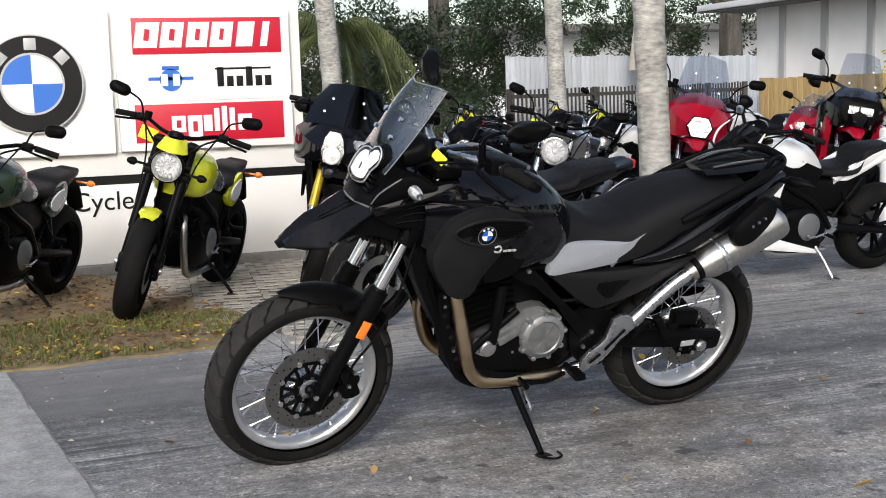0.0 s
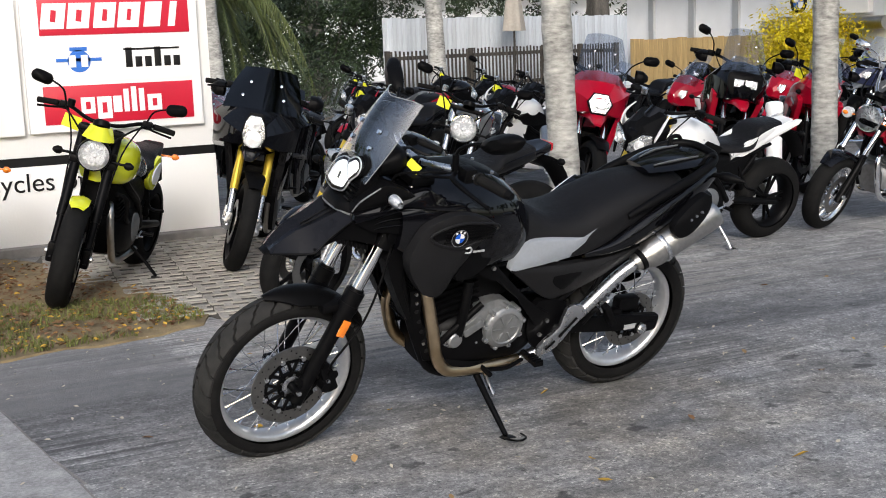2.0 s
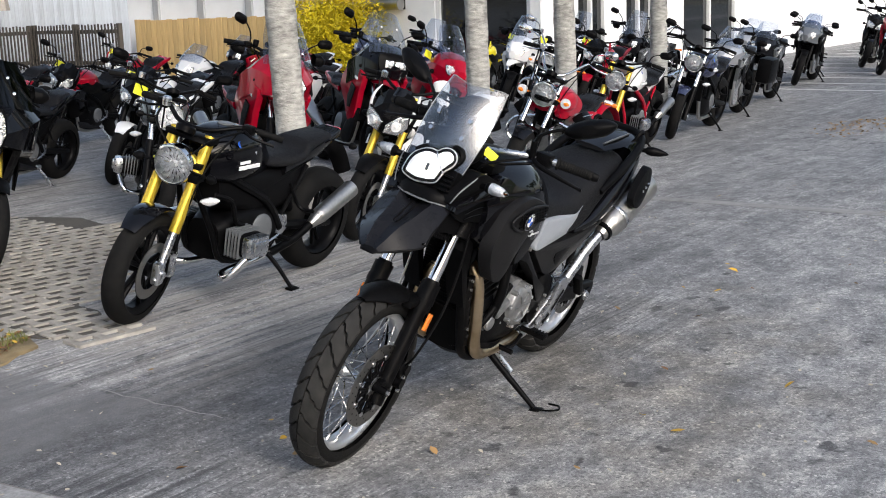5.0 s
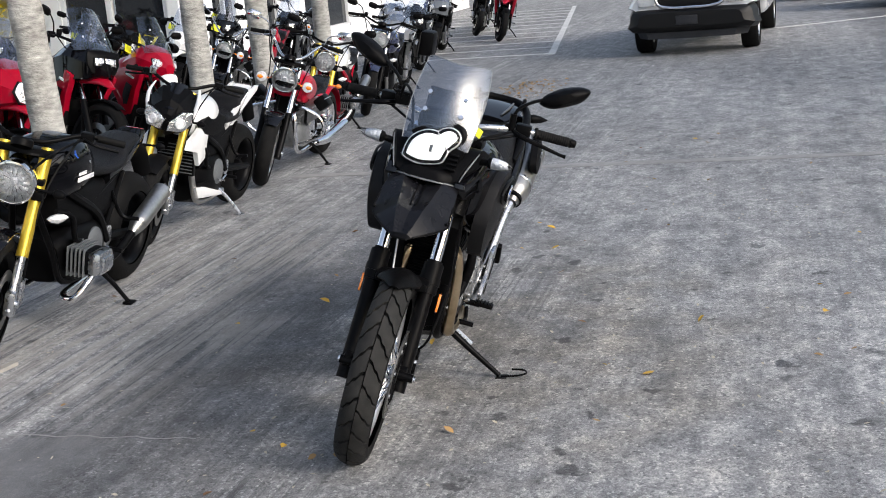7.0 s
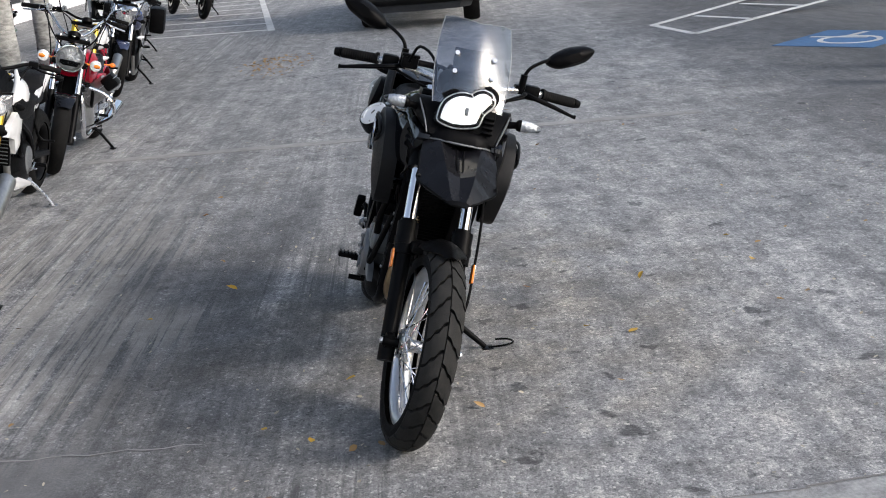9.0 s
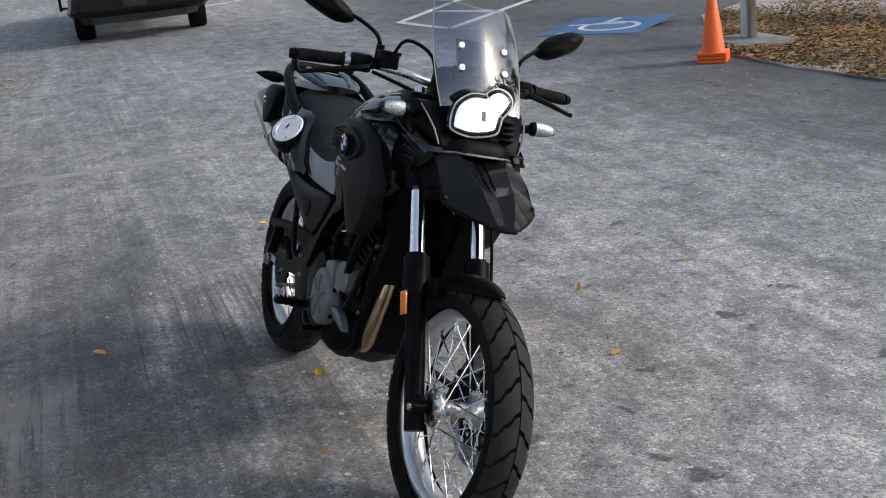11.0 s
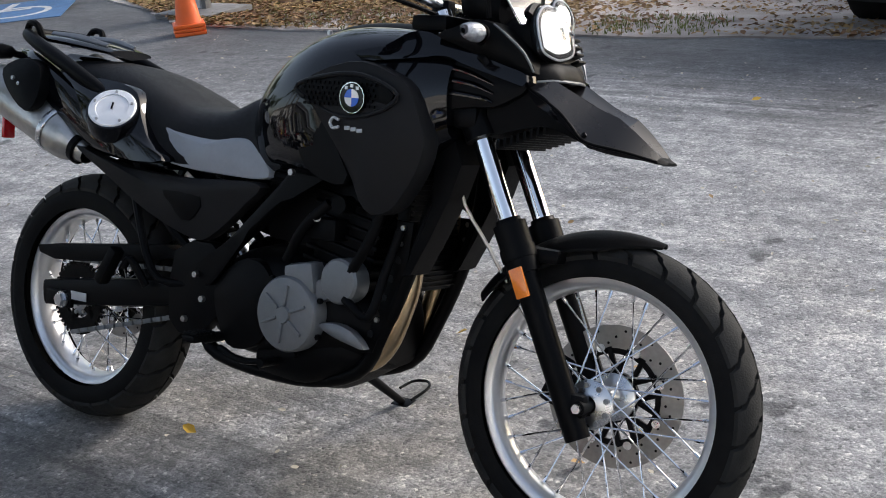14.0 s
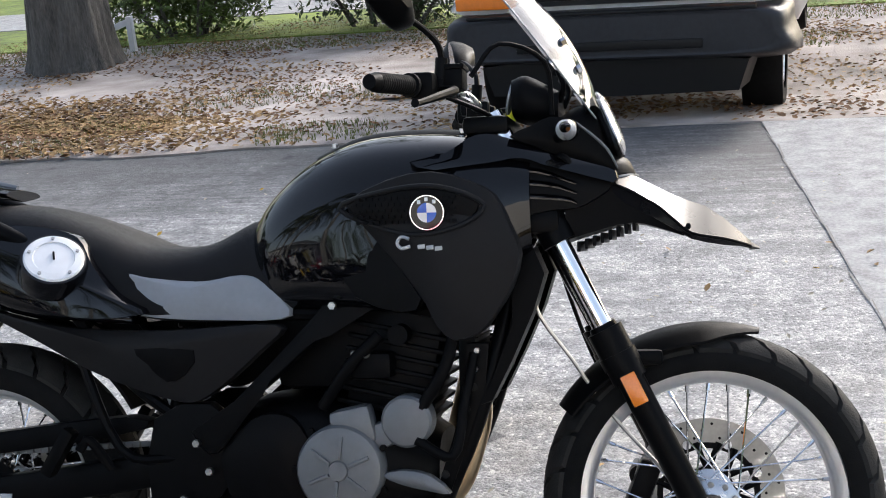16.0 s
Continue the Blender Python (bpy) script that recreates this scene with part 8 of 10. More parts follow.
# ---- the parked motorcycles ----
def cast_wheel(parent, name, c, r, half, rim_mat, spokes=5, wire=False, discs=True, r_rim=None):
    q = r_rim or r - half * 1.35
    w = half * 0.9
    rim = part(name, Shape().lathe([(q - 0.022, -w * 0.5), (q - 0.006, -w * 0.9), (q + 0.008, -w), (q + 0.008, -w * 0.9), (q, -w * 0.8), (q, w * 0.8), (q + 0.008, w * 0.9), (q + 0.008, w), (q - 0.006, w * 0.9), (q - 0.022, w * 0.5)], c, (0, 1, 0), 40, True)
               .lathe([(0.0, -0.06), (0.035, -0.055), (0.035, 0.055), (0.0, 0.06)], c, (0, 1, 0), 16), rim_mat, parent)
    sp = Shape()
    if wire:
        for i in range(28):
            a = 2 * math.pi * i / 28
            off = 0.8 if i % 4 < 2 else -0.8
            sd = 1 if i % 2 else -1
            sp.cone((c[0] + 0.034 * math.cos(a + off), c[1] + sd * 0.05, c[2] + 0.034 * math.sin(a + off)), (c[0] + (q - 0.015) * math.cos(a), c[1], c[2] + (q - 0.015) * math.sin(a)), 0.0025, n=5)
    else:
        for i in range(spokes):
            a = 2 * math.pi * i / spokes
            for da in (-0.16, 0.16):
                sp.cone((c[0] + 0.03 * math.cos(a), c[1], c[2] + 0.03 * math.sin(a)), (c[0] + (q - 0.012) * math.cos(a + da), c[1], c[2] + (q - 0.012) * math.sin(a + da)), 0.016, 0.011, 8)
    part("wheel_spokes", sp, CHROME if wire else rim_mat, rim)
    prof = []
    for k in range(13):
        a = radians(-115 + 230 * k / 12)
        prof.append((max(q + 0.001, r - half * 0.85 * (1 - math.cos(a))), half * math.sin(a) if abs(a) < 1.57 else half * math.copysign(1, a)))
    part("tyre", Shape().lathe(prof, c, (0, 1, 0), 48), RUBBER, rim, "black road tyre")
    if discs:
        for sd in (-1, 1):
            part("brake_disc", Shape().lathe([(0.10, sd * 0.062 - 0.002), (0.15, sd * 0.062 - 0.002), (0.15, sd * 0.062 + 0.002), (0.10, sd * 0.062 + 0.002)], (c[0], c[1], c[2]), (0, 1, 0), 36, True), DISC, rim)
    return rim


FINS = {}


def fin_mesh(bright):
    if bright not in FINS:
        FINS[bright] = mesh_of("fin", Shape().box((0, 0, 0), (0.20, 0.25, 0.010), 0.003), CASE_SILVER if bright else BLACK_METAL)
    return FINS[bright]


def round_lamp(parent, c, r, ring=CHROME):
    h = part("headlight", Shape().lathe([(r * 0.97, -0.018), (r * 1.05, -0.016), (r * 1.09, 0.0), (r * 1.02, 0.05), (r * 0.78, 0.11), (0.0, 0.14)], c, (1, 0, 0.08), 36), ring, parent, "round headlight shell")
    bowl = Shape()
    n = 28
    for i in range(n):
        a0, a1 = 2 * math.pi * i / n, 2 * math.pi * (i + 1) / n
        d = 0.010 * (i % 2)
        ring_at = [(0.98, -0.014), (0.74, 0.006 + d), (0.46, 0.018 - d), (0.20, 0.022)]
        for (q0, x0), (q1, x1) in zip(ring_at, ring_at[1:]):
            bowl.add([(c[0] + x, c[1] + r * q * math.cos(a), c[2] + r * q * math.sin(a) - x * 0.08) for q, x, a in ((q0, x0, a0), (q0, x0, a1), (q1, x1, a1), (q1, x1, a0))], [(0, 1, 2, 3)])
    part("lamp_bowl", bowl, LAMP_BRIGHT, h, "fluted reflector", 4)
    part("lens", Shape().lathe([(r * 0.99, -0.016), (r * 0.8, -0.028), (r * 0.4, -0.036), (0, -0.038)], c, (1, 0, 0.08), 32), LAMP_GLASS, h, "clear round lens")
    part("bulb_shield", Shape().cone((c[0] + 0.02, c[1], c[2]), (c[0] - 0.006, c[1], c[2]), r * 0.20, r * 0.16, 16), LAMP_BRIGHT, h)
    return h


def shaped_lamp(parent, outline, m, bulbs=((0, 0, 0.022),), label="clear faceted headlight"):
    """A lamp with an outline of its own (across, up), turned by m so that its +y faces out."""
    big = [(x * 1.14, z * 1.14) for x, z in outline]
    h = part("headlight", Shape().pillow(big, -0.010, 1, 0.010, 0.004, 1, 3).moved(m), BLACK_SATIN, parent, label, 30)
    part("lamp_bowl", Shape().pillow(outline, 0.004, 1, 0.006, 0.010, 1, 3).moved(m), LAMP_FACETS, h, "bright faceted reflector", 8)
    for x, z, r in bulbs:
        part("bulb_shield", Shape().lathe([(r, 0.006), (r * 1.02, 0.020), (r * 0.86, 0.023), (r * 0.78, 0.015), (r * 0.3, 0.018), (0, 0.024)], (x, 0, z), (0, 1, 0), 18).moved(m), REFLECTOR, h)
    return h


def motorcycle(place, label, style, paint=BLACK_GLOSS, accent=None, fork=BLACK_METAL, frame_mat=BLACK_METAL, lean=12.0, size=0.92, tag=False, wire=False, boxer=False, screen=None, chrome=False,
               seat_mat=VINYL, rim=BLACK_METAL, guard=None, steer=14.0, mirrors=True, cases=False, lamp="twin", wide=1.0):
    """A parked motorcycle. place: (x, y) of the front tyre on the ground and the direction of its tail in degrees."""
    x0, y0, yaw = place
    t = thing("motorcycle", pose(x0, y0, 0, 0, 0, yaw) @ pose(0, 0, 0, lean) @ Matrix.Scale(size, 4), label, "motorcycle", "parked motorcycles")
    P = lambda n, s, m, l="", parent=t, sharp=38: part(n, s, m, parent, l, sharp)
    accent = accent or paint
    guard = guard or accent
    adv, cru, spo, scr = style == "adventure", style == "cruiser", style == "sport", style == "scrambler"
    rf = 0.325 if adv or scr else 0.305
    wb = 1.62 if cru else 1.46
    hf, hr = (0.065, 0.09) if cru else (0.066, 0.088) if scr else (0.055, 0.085)
    F, R = (0, 0, rf), (wb, 0, 0.315)
    cast_wheel(t, "front_wheel", F, rf, hf, rim, 5 if not scr else 10, wire)
    cast_wheel(t, "rear_wheel", R, 0.315, hr, rim, 5 if not scr else 10, wire, False)
    rake = radians(32 if cru else 25)
    ax = Vector((math.sin(rake), 0, math.cos(rake)))
    base = Vector((0.0, 0, rf))
    L = 0.86 if adv else 0.84 if cru else 0.74 if style == "roadster" else 0.80
    usd = fork is GOLD or style in ("naked", "sport", "scrambler")
    for sd in (-1, 1):
        o = Vector((0, sd * 0.098, 0))
        if usd:
            P("fork_leg", Shape().cone(base + o + ax * 0.22, base + o + ax * L, 0.029, n=16), fork, "upside-down fork leg")
            P("fork_foot", Shape().cone(base + o - ax * 0.04, base + o + ax * 0.24, 0.021, n=14).box((0, 0, 0), (0.06, 0.05, 0.12), 0.015, Matrix.Translation(base + o)).box((0.05, sd * 0.0, 0.02), (0.06, 0.05, 0.13), 0.012, Matrix.Translation(base + o + Vector((0.06, 0, 0)))), SILVER if fork is GOLD else BLACK_METAL, "fork foot with axle clamp")
        else:
            P("fork_leg", Shape().cone(base + o + ax * 0.32, base + o + ax * L, 0.021, n=14), CHROME, "chromed fork tube")
            P("fork_foot", Shape().cone(base + o - ax * 0.05, base + o + ax * 0.36, 0.030, 0.028, 16), fork)
    top = base + ax * L
    P("fork_clamp", Shape().box((0, 0, 0), (0.09, 0.27, 0.035), 0.012, Matrix.Translation(top - ax * 0.02)).box((0, 0, 0), (0.09, 0.27, 0.045), 0.012, Matrix.Translation(top - ax * 0.22)), BLACK_METAL)
    P("front_mudguard", arc_sheet(F[0], F[2], rf + 0.018, 78 if scr else 40 if not cru else 20, 116 if scr else 128, hf * (0.85 if scr else 1.25), 0.005, 0.012, 20, 0.8, 0.6), guard if not adv else BLACK_SATIN, "front mudguard")
    for sd in (-1, 1):
        P("caliper", Shape().box((0.10, sd * 0.085, rf + 0.02), (0.06, 0.05, 0.11), 0.012), BLACK_METAL)
    # frame and engine
    for sd in (-1, 1):
        P("frame_tube", Shape().tube([(top.x - 0.03, sd * 0.05, top.z - 0.10), (0.55, sd * 0.13, 0.70), (0.80, sd * 0.14, 0.56), (0.95, sd * 0.13, 0.38)], 0.024, 8).tube([(top.x - 0.05, sd * 0.04, top.z - 0.2), (0.40, sd * 0.10, 0.45), (0.50, sd * 0.11, 0.27), (0.85, sd * 0.11, 0.25), (0.97, sd * 0.11, 0.36)], 0.017, 8)
          .tube([(0.75, sd * 0.12, 0.62), (1.10, sd * 0.10, 0.70), (1.35, sd * 0.08, 0.76)], 0.013, 8).tube([(0.95, sd * 0.12, 0.42), (1.20, sd * 0.10, 0.70)], 0.013, 8), frame_mat)
        P("swingarm", Shape().tube([(0.96, sd * 0.10, 0.38), (1.2, sd * 0.115, 0.35), (wb, sd * 0.115, 0.315)], [0.03, 0.028, 0.024], 8), BLACK_METAL if not chrome else SILVER)
        P("footpeg", Shape().cone((0.92, sd * 0.12, 0.34), (0.92, sd * 0.24, 0.34), 0.013, n=10), BLACK_METAL)
        P("shock", Shape().cone((1.18 if not cru else 1.35, sd * 0.10 * (1 if cru or scr else 0.2), 0.42), (1.08 if not cru else 1.22, sd * 0.10 * (1 if cru or scr else 0.2), 0.66), 0.028, n=12), BLACK_METAL if not cru else CHROME)
    P("crankcase", Shape().hull([(0.46, [(0, 0.48), (0.08, 0.46), (0.11, 0.38), (0.09, 0.28), (0, 0.26)]), (0.62, [(0, 0.54), (0.12, 0.52), (0.155, 0.42), (0.14, 0.26), (0, 0.22)]), (0.86, [(0, 0.54), (0.12, 0.52), (0.150, 0.42), (0.13, 0.27), (0, 0.24)]), (0.98, [(0, 0.46), (0.09, 0.44), (0.11, 0.38), (0.09, 0.30), (0, 0.28)])], 3, 3), BLACK_METAL if not chrome else CASE_SILVER, "engine crankcase")
    P("airbox", Shape().hull([(0.42, [(0, 0.76), (0.08, 0.75), (0.11, 0.70), (0.10, 0.60), (0, 0.56)]), (0.70, [(0, 0.74), (0.10, 0.73), (0.13, 0.66), (0.12, 0.52), (0, 0.48)]), (1.02, [(0, 0.72), (0.09, 0.71), (0.115, 0.64), (0.10, 0.50), (0, 0.46)]), (1.22, [(0, 0.72), (0.06, 0.71), (0.08, 0.67), (0.07, 0.60), (0, 0.58)])], 3, 3), BLACK_SATIN, "black airbox under the tank")
    P("gearbox", Shape().hull([(0.80, [(0, 0.50), (0.09, 0.49), (0.13, 0.42), (0.12, 0.30), (0, 0.27)]), (1.02, [(0, 0.46), (0.08, 0.45), (0.11, 0.40), (0.10, 0.32), (0, 0.30)]), (1.12, [(0, 0.42), (0.05, 0.41), (0.06, 0.38), (0.05, 0.34), (0, 0.33)])], 3, 3), BLACK_METAL, "black gearbox")
    P("chain_guard", Shape().pillow([(wb + 0.12, 0.42), (1.15, 0.46), (1.08, 0.43), (1.2, 0.40), (wb, 0.39)], 0.125, 1, 0.004, 0.04, 2, 3), BLACK_SATIN)
    P("rear_sprocket", Shape().lathe([(0.04, 0.098), (0.10, 0.098), (0.10, 0.106), (0.04, 0.106)], (wb, 0, 0.315), (0, 1, 0), 30, True), STEEL)
    for sd in (-1, 1):
        P("engine_cover", Shape().lathe([(0.095, -0.05), (0.095, -0.006), (0.085, 0.002), (0.05, 0.006), (0, 0.006)], (0.76, sd * 0.160, 0.40), (0, sd, 0), 28), CASE_GREY if not chrome else CHROME, "round engine cover")
    if boxer:
        for sd in (-1, 1):
            b = Shape().box((0.55, sd * 0.20, 0.39), (0.15, 0.15, 0.13), 0.03)
            head = P("boxer_cylinder", b, BLACK_METAL, "finned boxer cylinder")
            P("valve_cover", Shape().box((0.55, sd * 0.285, 0.39), (0.165, 0.075, 0.125), 0.034).box((0.55, sd * 0.318, 0.39), (0.11, 0.03, 0.07), 0.014), SILVER, "bright valve cover", head)
            for k in range(5):
                P("fin", Shape().box((0.55, sd * (0.15 + k * 0.021), 0.39), (0.175, 0.007, 0.15), 0.003), CASE_GREY, "", head)
            P("header_pipe", Shape().tube([(0.50, sd * 0.27, 0.32), (0.42, sd * 0.22, 0.22), (0.50, sd * 0.12, 0.20), (0.80, sd * 0.10, 0.21), (1.0, sd * 0.10, 0.24)], 0.020, 10), CHROME, "bright header pipe")
    else:
        b = Shape().box((0, 0, 0), (0.17, 0.22, 0.24), 0.02, pose(0.56, 0, 0.58, 0, -15, 0))
        if cru:
            for sd in (-1, 1):
                b.cone((0.62, sd * 0.10, 0.52), (0.58, sd * 0.27, 0.66), 0.085, 0.08, 18)
        barrel = P("cylinder", b, BLACK_METAL if not chrome else CASE_SILVER, "finned engine cylinder")
        for k in range(6):
            P("fin", fin_mesh(chrome), None, "", barrel).matrix_basis = pose(0.56, 0, 0.58, 0, -15, 0) @ pose(0, 0, -0.08 + k * 0.028)
        P("header_pipe", Shape().tube([(0.48, -0.06, 0.60), (0.38, -0.10, 0.55), (0.40, -0.12, 0.35), (0.52, -0.12, 0.22), (0.95, -0.12, 0.22)], 0.022, 10).tube([(0.48, 0.06, 0.60), (0.38, 0.10, 0.55), (0.40, 0.12, 0.35), (0.52, 0.12, 0.22), (0.95, 0.12, 0.22)], 0.022, 10), CHROME if chrome or cru else STEEL)
    P("radiator", Shape().box((0.36, 0, 0.56), (0.04, 0.28, 0.24), 0.008), BLACK_METAL) if not boxer and not cru and not scr else None
    if cru:
        for sd in (-1, 1):
            P("silencer", Shape().tube([(0.95, sd * 0.16, 0.24), (1.2, sd * 0.19, 0.25), (1.75, sd * 0.20, 0.30)], [0.03, 0.05, 0.055], 14), CHROME, "long chrome silencer")
    elif style == "naked" and not boxer:
        P("silencer", Shape().tube([(0.95, 0.12, 0.24), (1.10, 0.17, 0.30), (1.40, 0.20, 0.42)], [0.04, 0.06, 0.055], 14), STEEL, "short steel silencer")
        P("belly_pan", Shape().hull([(0.42, [(0, 0.34), (0.08, 0.36), (0.12, 0.36), (0.10, 0.26), (0, 0.22)]), (0.66, [(0, 0.26), (0.12, 0.30), (0.165, 0.36), (0.13, 0.20), (0, 0.17)]), (0.90, [(0, 0.24), (0.10, 0.26), (0.13, 0.28), (0.11, 0.20), (0, 0.18)])], 3, 3), BLACK_SATIN, "black belly pan")
    else:
        sd = -1 if boxer else 1
        if boxer:
            P("link_pipe", Shape().tube([(0.90, sd * 0.12, 0.23), (1.08, sd * 0.15, 0.29), (1.24, sd * 0.175, 0.385)], 0.024, 10), BLACK_METAL, "dark link pipe")
        P("silencer", Shape().tube([(1.20, sd * 0.17, 0.36), (1.26, sd * 0.178, 0.40), (1.30, sd * 0.182, 0.42), (1.56, sd * 0.19, 0.53)] if boxer else [(0.95, sd * 0.12, 0.24), (1.12, sd * 0.17, 0.33), (1.30, sd * 0.20, 0.42), (1.62, sd * 0.21, 0.56)], [0.026, 0.046, 0.050, 0.052] if boxer else [0.024, 0.03, 0.055, 0.060], 14), STEEL if not scr else BLACK_METAL, "steel silencer")
    # tank and seat
    tz = 0.0 if not adv else 0.06
    if cru:
        tz = -0.06
    tw = 1.0 if not adv else 1.15
    tank = [(0.34, [(0, 0.93 + tz), (0.06 * tw, 0.925 + tz), (0.10 * tw, 0.89 + tz), (0.11 * tw, 0.82 + tz), (0.09 * tw, 0.74), (0, 0.72)]),
            (0.46, [(0, 0.985 + tz), (0.09 * tw, 0.975 + tz), (0.155 * tw, 0.93 + tz), (0.175 * tw, 0.84 + tz), (0.14 * tw, 0.72), (0, 0.70)]),
            (0.62, [(0, 0.99 + tz), (0.09 * tw, 0.98 + tz), (0.16 * tw, 0.93 + tz), (0.180 * tw, 0.83 + tz), (0.14 * tw, 0.72), (0, 0.70)]),
            (0.76, [(0, 0.93 + tz), (0.07, 0.92 + tz), (0.12, 0.88 + tz), (0.135, 0.81), (0.11, 0.72), (0, 0.70)]),
            (0.86, [(0, 0.82), (0.05, 0.815), (0.085, 0.79), (0.09, 0.76), (0.07, 0.71), (0, 0.70)])]
    P("tank", Shape().hull(tank, 4, 4), paint, "fuel tank")
    if not cru and not spo and not adv:
        for sd in (-1, 1):
            P("tank_mark", Shape().box((0.56, sd * 0.1775, 0.86), (0.12, 0.006, 0.03), 0.002), DECAL_GREY)
    sz = 0.0 if not cru else -0.10
    k2 = 0.06 if style in ("naked", "sport") else 0.0
    seat = [(0.80, [(0, 0.815 + sz), (0.06, 0.81 + sz), (0.10, 0.79 + sz), (0.105, 0.75 + sz), (0, 0.72 + sz)]), (0.95, [(0, 0.80 + sz), (0.09, 0.795 + sz), (0.135, 0.775 + sz), (0.135, 0.735 + sz), (0, 0.71 + sz)]),
            (1.12, [(0, 0.81 + sz), (0.10, 0.805 + sz), (0.140, 0.785 + sz), (0.138, 0.75 + sz), (0, 0.73 + sz)]), (1.20, [(0, 0.85 + sz + k2), (0.09, 0.845 + sz + k2), (0.120, 0.825 + sz + k2), (0.118, 0.78 + sz + k2), (0, 0.75 + sz)]), (1.42, [(0, 0.87 + sz + k2), (0.07, 0.865 + sz + k2), (0.095, 0.85 + sz + k2), (0.092, 0.81 + sz + k2), (0, 0.79 + sz)])]
    P("seat", Shape().hull(seat, 4, 4), seat_mat, "padded seat")
    zt = k2 + sz
    P("tail", Shape().hull([(0.95, [(0, 0.72 + sz), (0.10, 0.725 + sz), (0.140, 0.735 + sz), (0.12, 0.68 + sz), (0, 0.66 + sz)]), (1.25, [(0, 0.79 + zt), (0.09, 0.80 + zt), (0.130, 0.81 + zt), (0.11, 0.74 + zt), (0, 0.72 + zt)]), (1.55, [(0, 0.87 + zt), (0.05, 0.87 + zt), (0.07, 0.86 + zt), (0.06, 0.82 + zt), (0, 0.81 + zt)])], 4, 3), accent if not scr else BLACK_SATIN, "tail cowl")
    if scr:
        for sd in (-1, 1):
            P("tank_pad", Shape().pillow([(0.80, 0.78), (0.74, 0.86), (0.64, 0.885), (0.56, 0.86), (0.58, 0.78), (0.68, 0.745)], 0.168, sd, 0.014, 0.03, 3, 3, -0.25), GREY_GLOSS, "smoke-grey tank side panel")
            P("side_cover", Shape().pillow([(1.22, 0.82), (1.02, 0.74), (0.98, 0.66), (1.10, 0.60), (1.24, 0.68)], 0.150, sd, 0.01, 0.03, 3, 3), paint, "painted side cover")
            P("number_plate", Shape().pillow([(1.18, 0.78), (1.05, 0.73), (1.03, 0.67), (1.11, 0.64), (1.19, 0.70)], 0.163, sd, 0.002, 0.01, 2, 2), SIGN_WHITE)
    P("tail_light", Shape().box((1.56, 0, 0.845 + zt), (0.04, 0.11, 0.05), 0.012), RED_LENS, "red tail light")
    P("rear_mudguard", Shape().tube([(1.45, 0, 0.78 + zt), (1.62, 0, 0.72 + zt), (1.74, 0, 0.56 + zt)], [0.05, 0.055, 0.05], 8, 4, 0.25), BLACK_SATIN)
    if cru:
        P("rear_fender", arc_sheet(R[0], R[2], 0.345, 10, 140, 0.10, 0.006, 0.02, 20), paint, "rounded rear fender")
    # front end
    hz = top.z
    if style in ("roadster", "scrambler", "cruiser", "retro"):
        round_lamp(t, (top.x - 0.165, 0, hz - 0.145), 0.092 if scr else 0.100 if not cru else 0.105, BLACK_METAL if scr else CHROME)
        P("lamp_bracket", Shape().box((top.x - 0.075, 0, hz - 0.14), (0.07, 0.25, 0.03), 0.008), BLACK_METAL)
        P("dial", Shape().lathe([(0.05, 0), (0.052, 0.03), (0.045, 0.04), (0, 0.04)], (top.x - 0.10, 0, hz + 0.01), (0.5, 0, 1), 24), BLACK_METAL, "round dial")
        if scr:
            P("fly_screen", Shape().grid([[(top.x - 0.230 + 0.05 * f + 0.10 * u * u, 0.095 * u * (1 - 0.35 * f), hz - 0.055 + 0.075 * f) for u in (-1, -0.5, 0, 0.5, 1)] for f in (0, 0.35, 0.7, 1)]).grid([[(top.x - 0.205 + 0.05 * f + 0.10 * u * u, 0.095 * u * (1 - 0.35 * f), hz - 0.055 + 0.075 * f) for u in (-1, -0.5, 0, 0.5, 1)] for f in (0, 0.35, 0.7, 1)]), paint, "small painted fly screen", t, 80)
    elif style == "naked":
        P("lamp_cowl", Shape().hull([(top.x - 0.295, [(0, hz - 0.11), (0.03, hz - 0.12), (0.045, hz - 0.17), (0.03, hz - 0.22), (0, hz - 0.23)]), (top.x - 0.24, [(0, hz - 0.02), (0.06, hz - 0.04), (0.125, hz - 0.10), (0.085, hz - 0.23), (0, hz - 0.27)]), (top.x - 0.07, [(0, hz + 0.05), (0.10, hz + 0.03), (0.165, hz - 0.05), (0.13, hz - 0.19), (0, hz - 0.21)])], 1, 1), BLACK_SATIN, "angular lamp cowl", t, 18)
        rows = [[(top.x - 0.285 + 0.20 * v + 0.06 * u * u, (0.075 - 0.015 * v) * u, hz - 0.075 + 0.145 * v - 0.02 * u * u) for u in (-1, -0.5, 0, 0.5, 1)] for v in (0, 0.5, 1)]
        P("fly_screen", Shape().grid(rows).grid([[(x + 0.005, y, z - 0.002) for x, y, z in r] for r in rows]), BLACK_GLOSS, "dark fly screen", t, 60)
        for sd in (-1, 1):
            shaped_lamp(t, [(-0.074, 0.010), (-0.020, 0.046), (0.058, 0.066), (0.070, 0.015), (0.046, -0.046), (-0.050, -0.048)] if sd > 0 else [(-0.064, 0.066), (-0.010, 0.064), (0.060, 0.000), (0.066, -0.050), (-0.020, -0.052), (-0.070, 0.0)], pose(top.x - 0.276, sd * 0.086, hz - 0.160, 0, 0, 90) @ pose(0, 0, 0, -4, 0, -sd * 30) @ Matrix.Scale(1.2, 4), ((0.0, 0.0, 0.030),), "angular clear headlight")
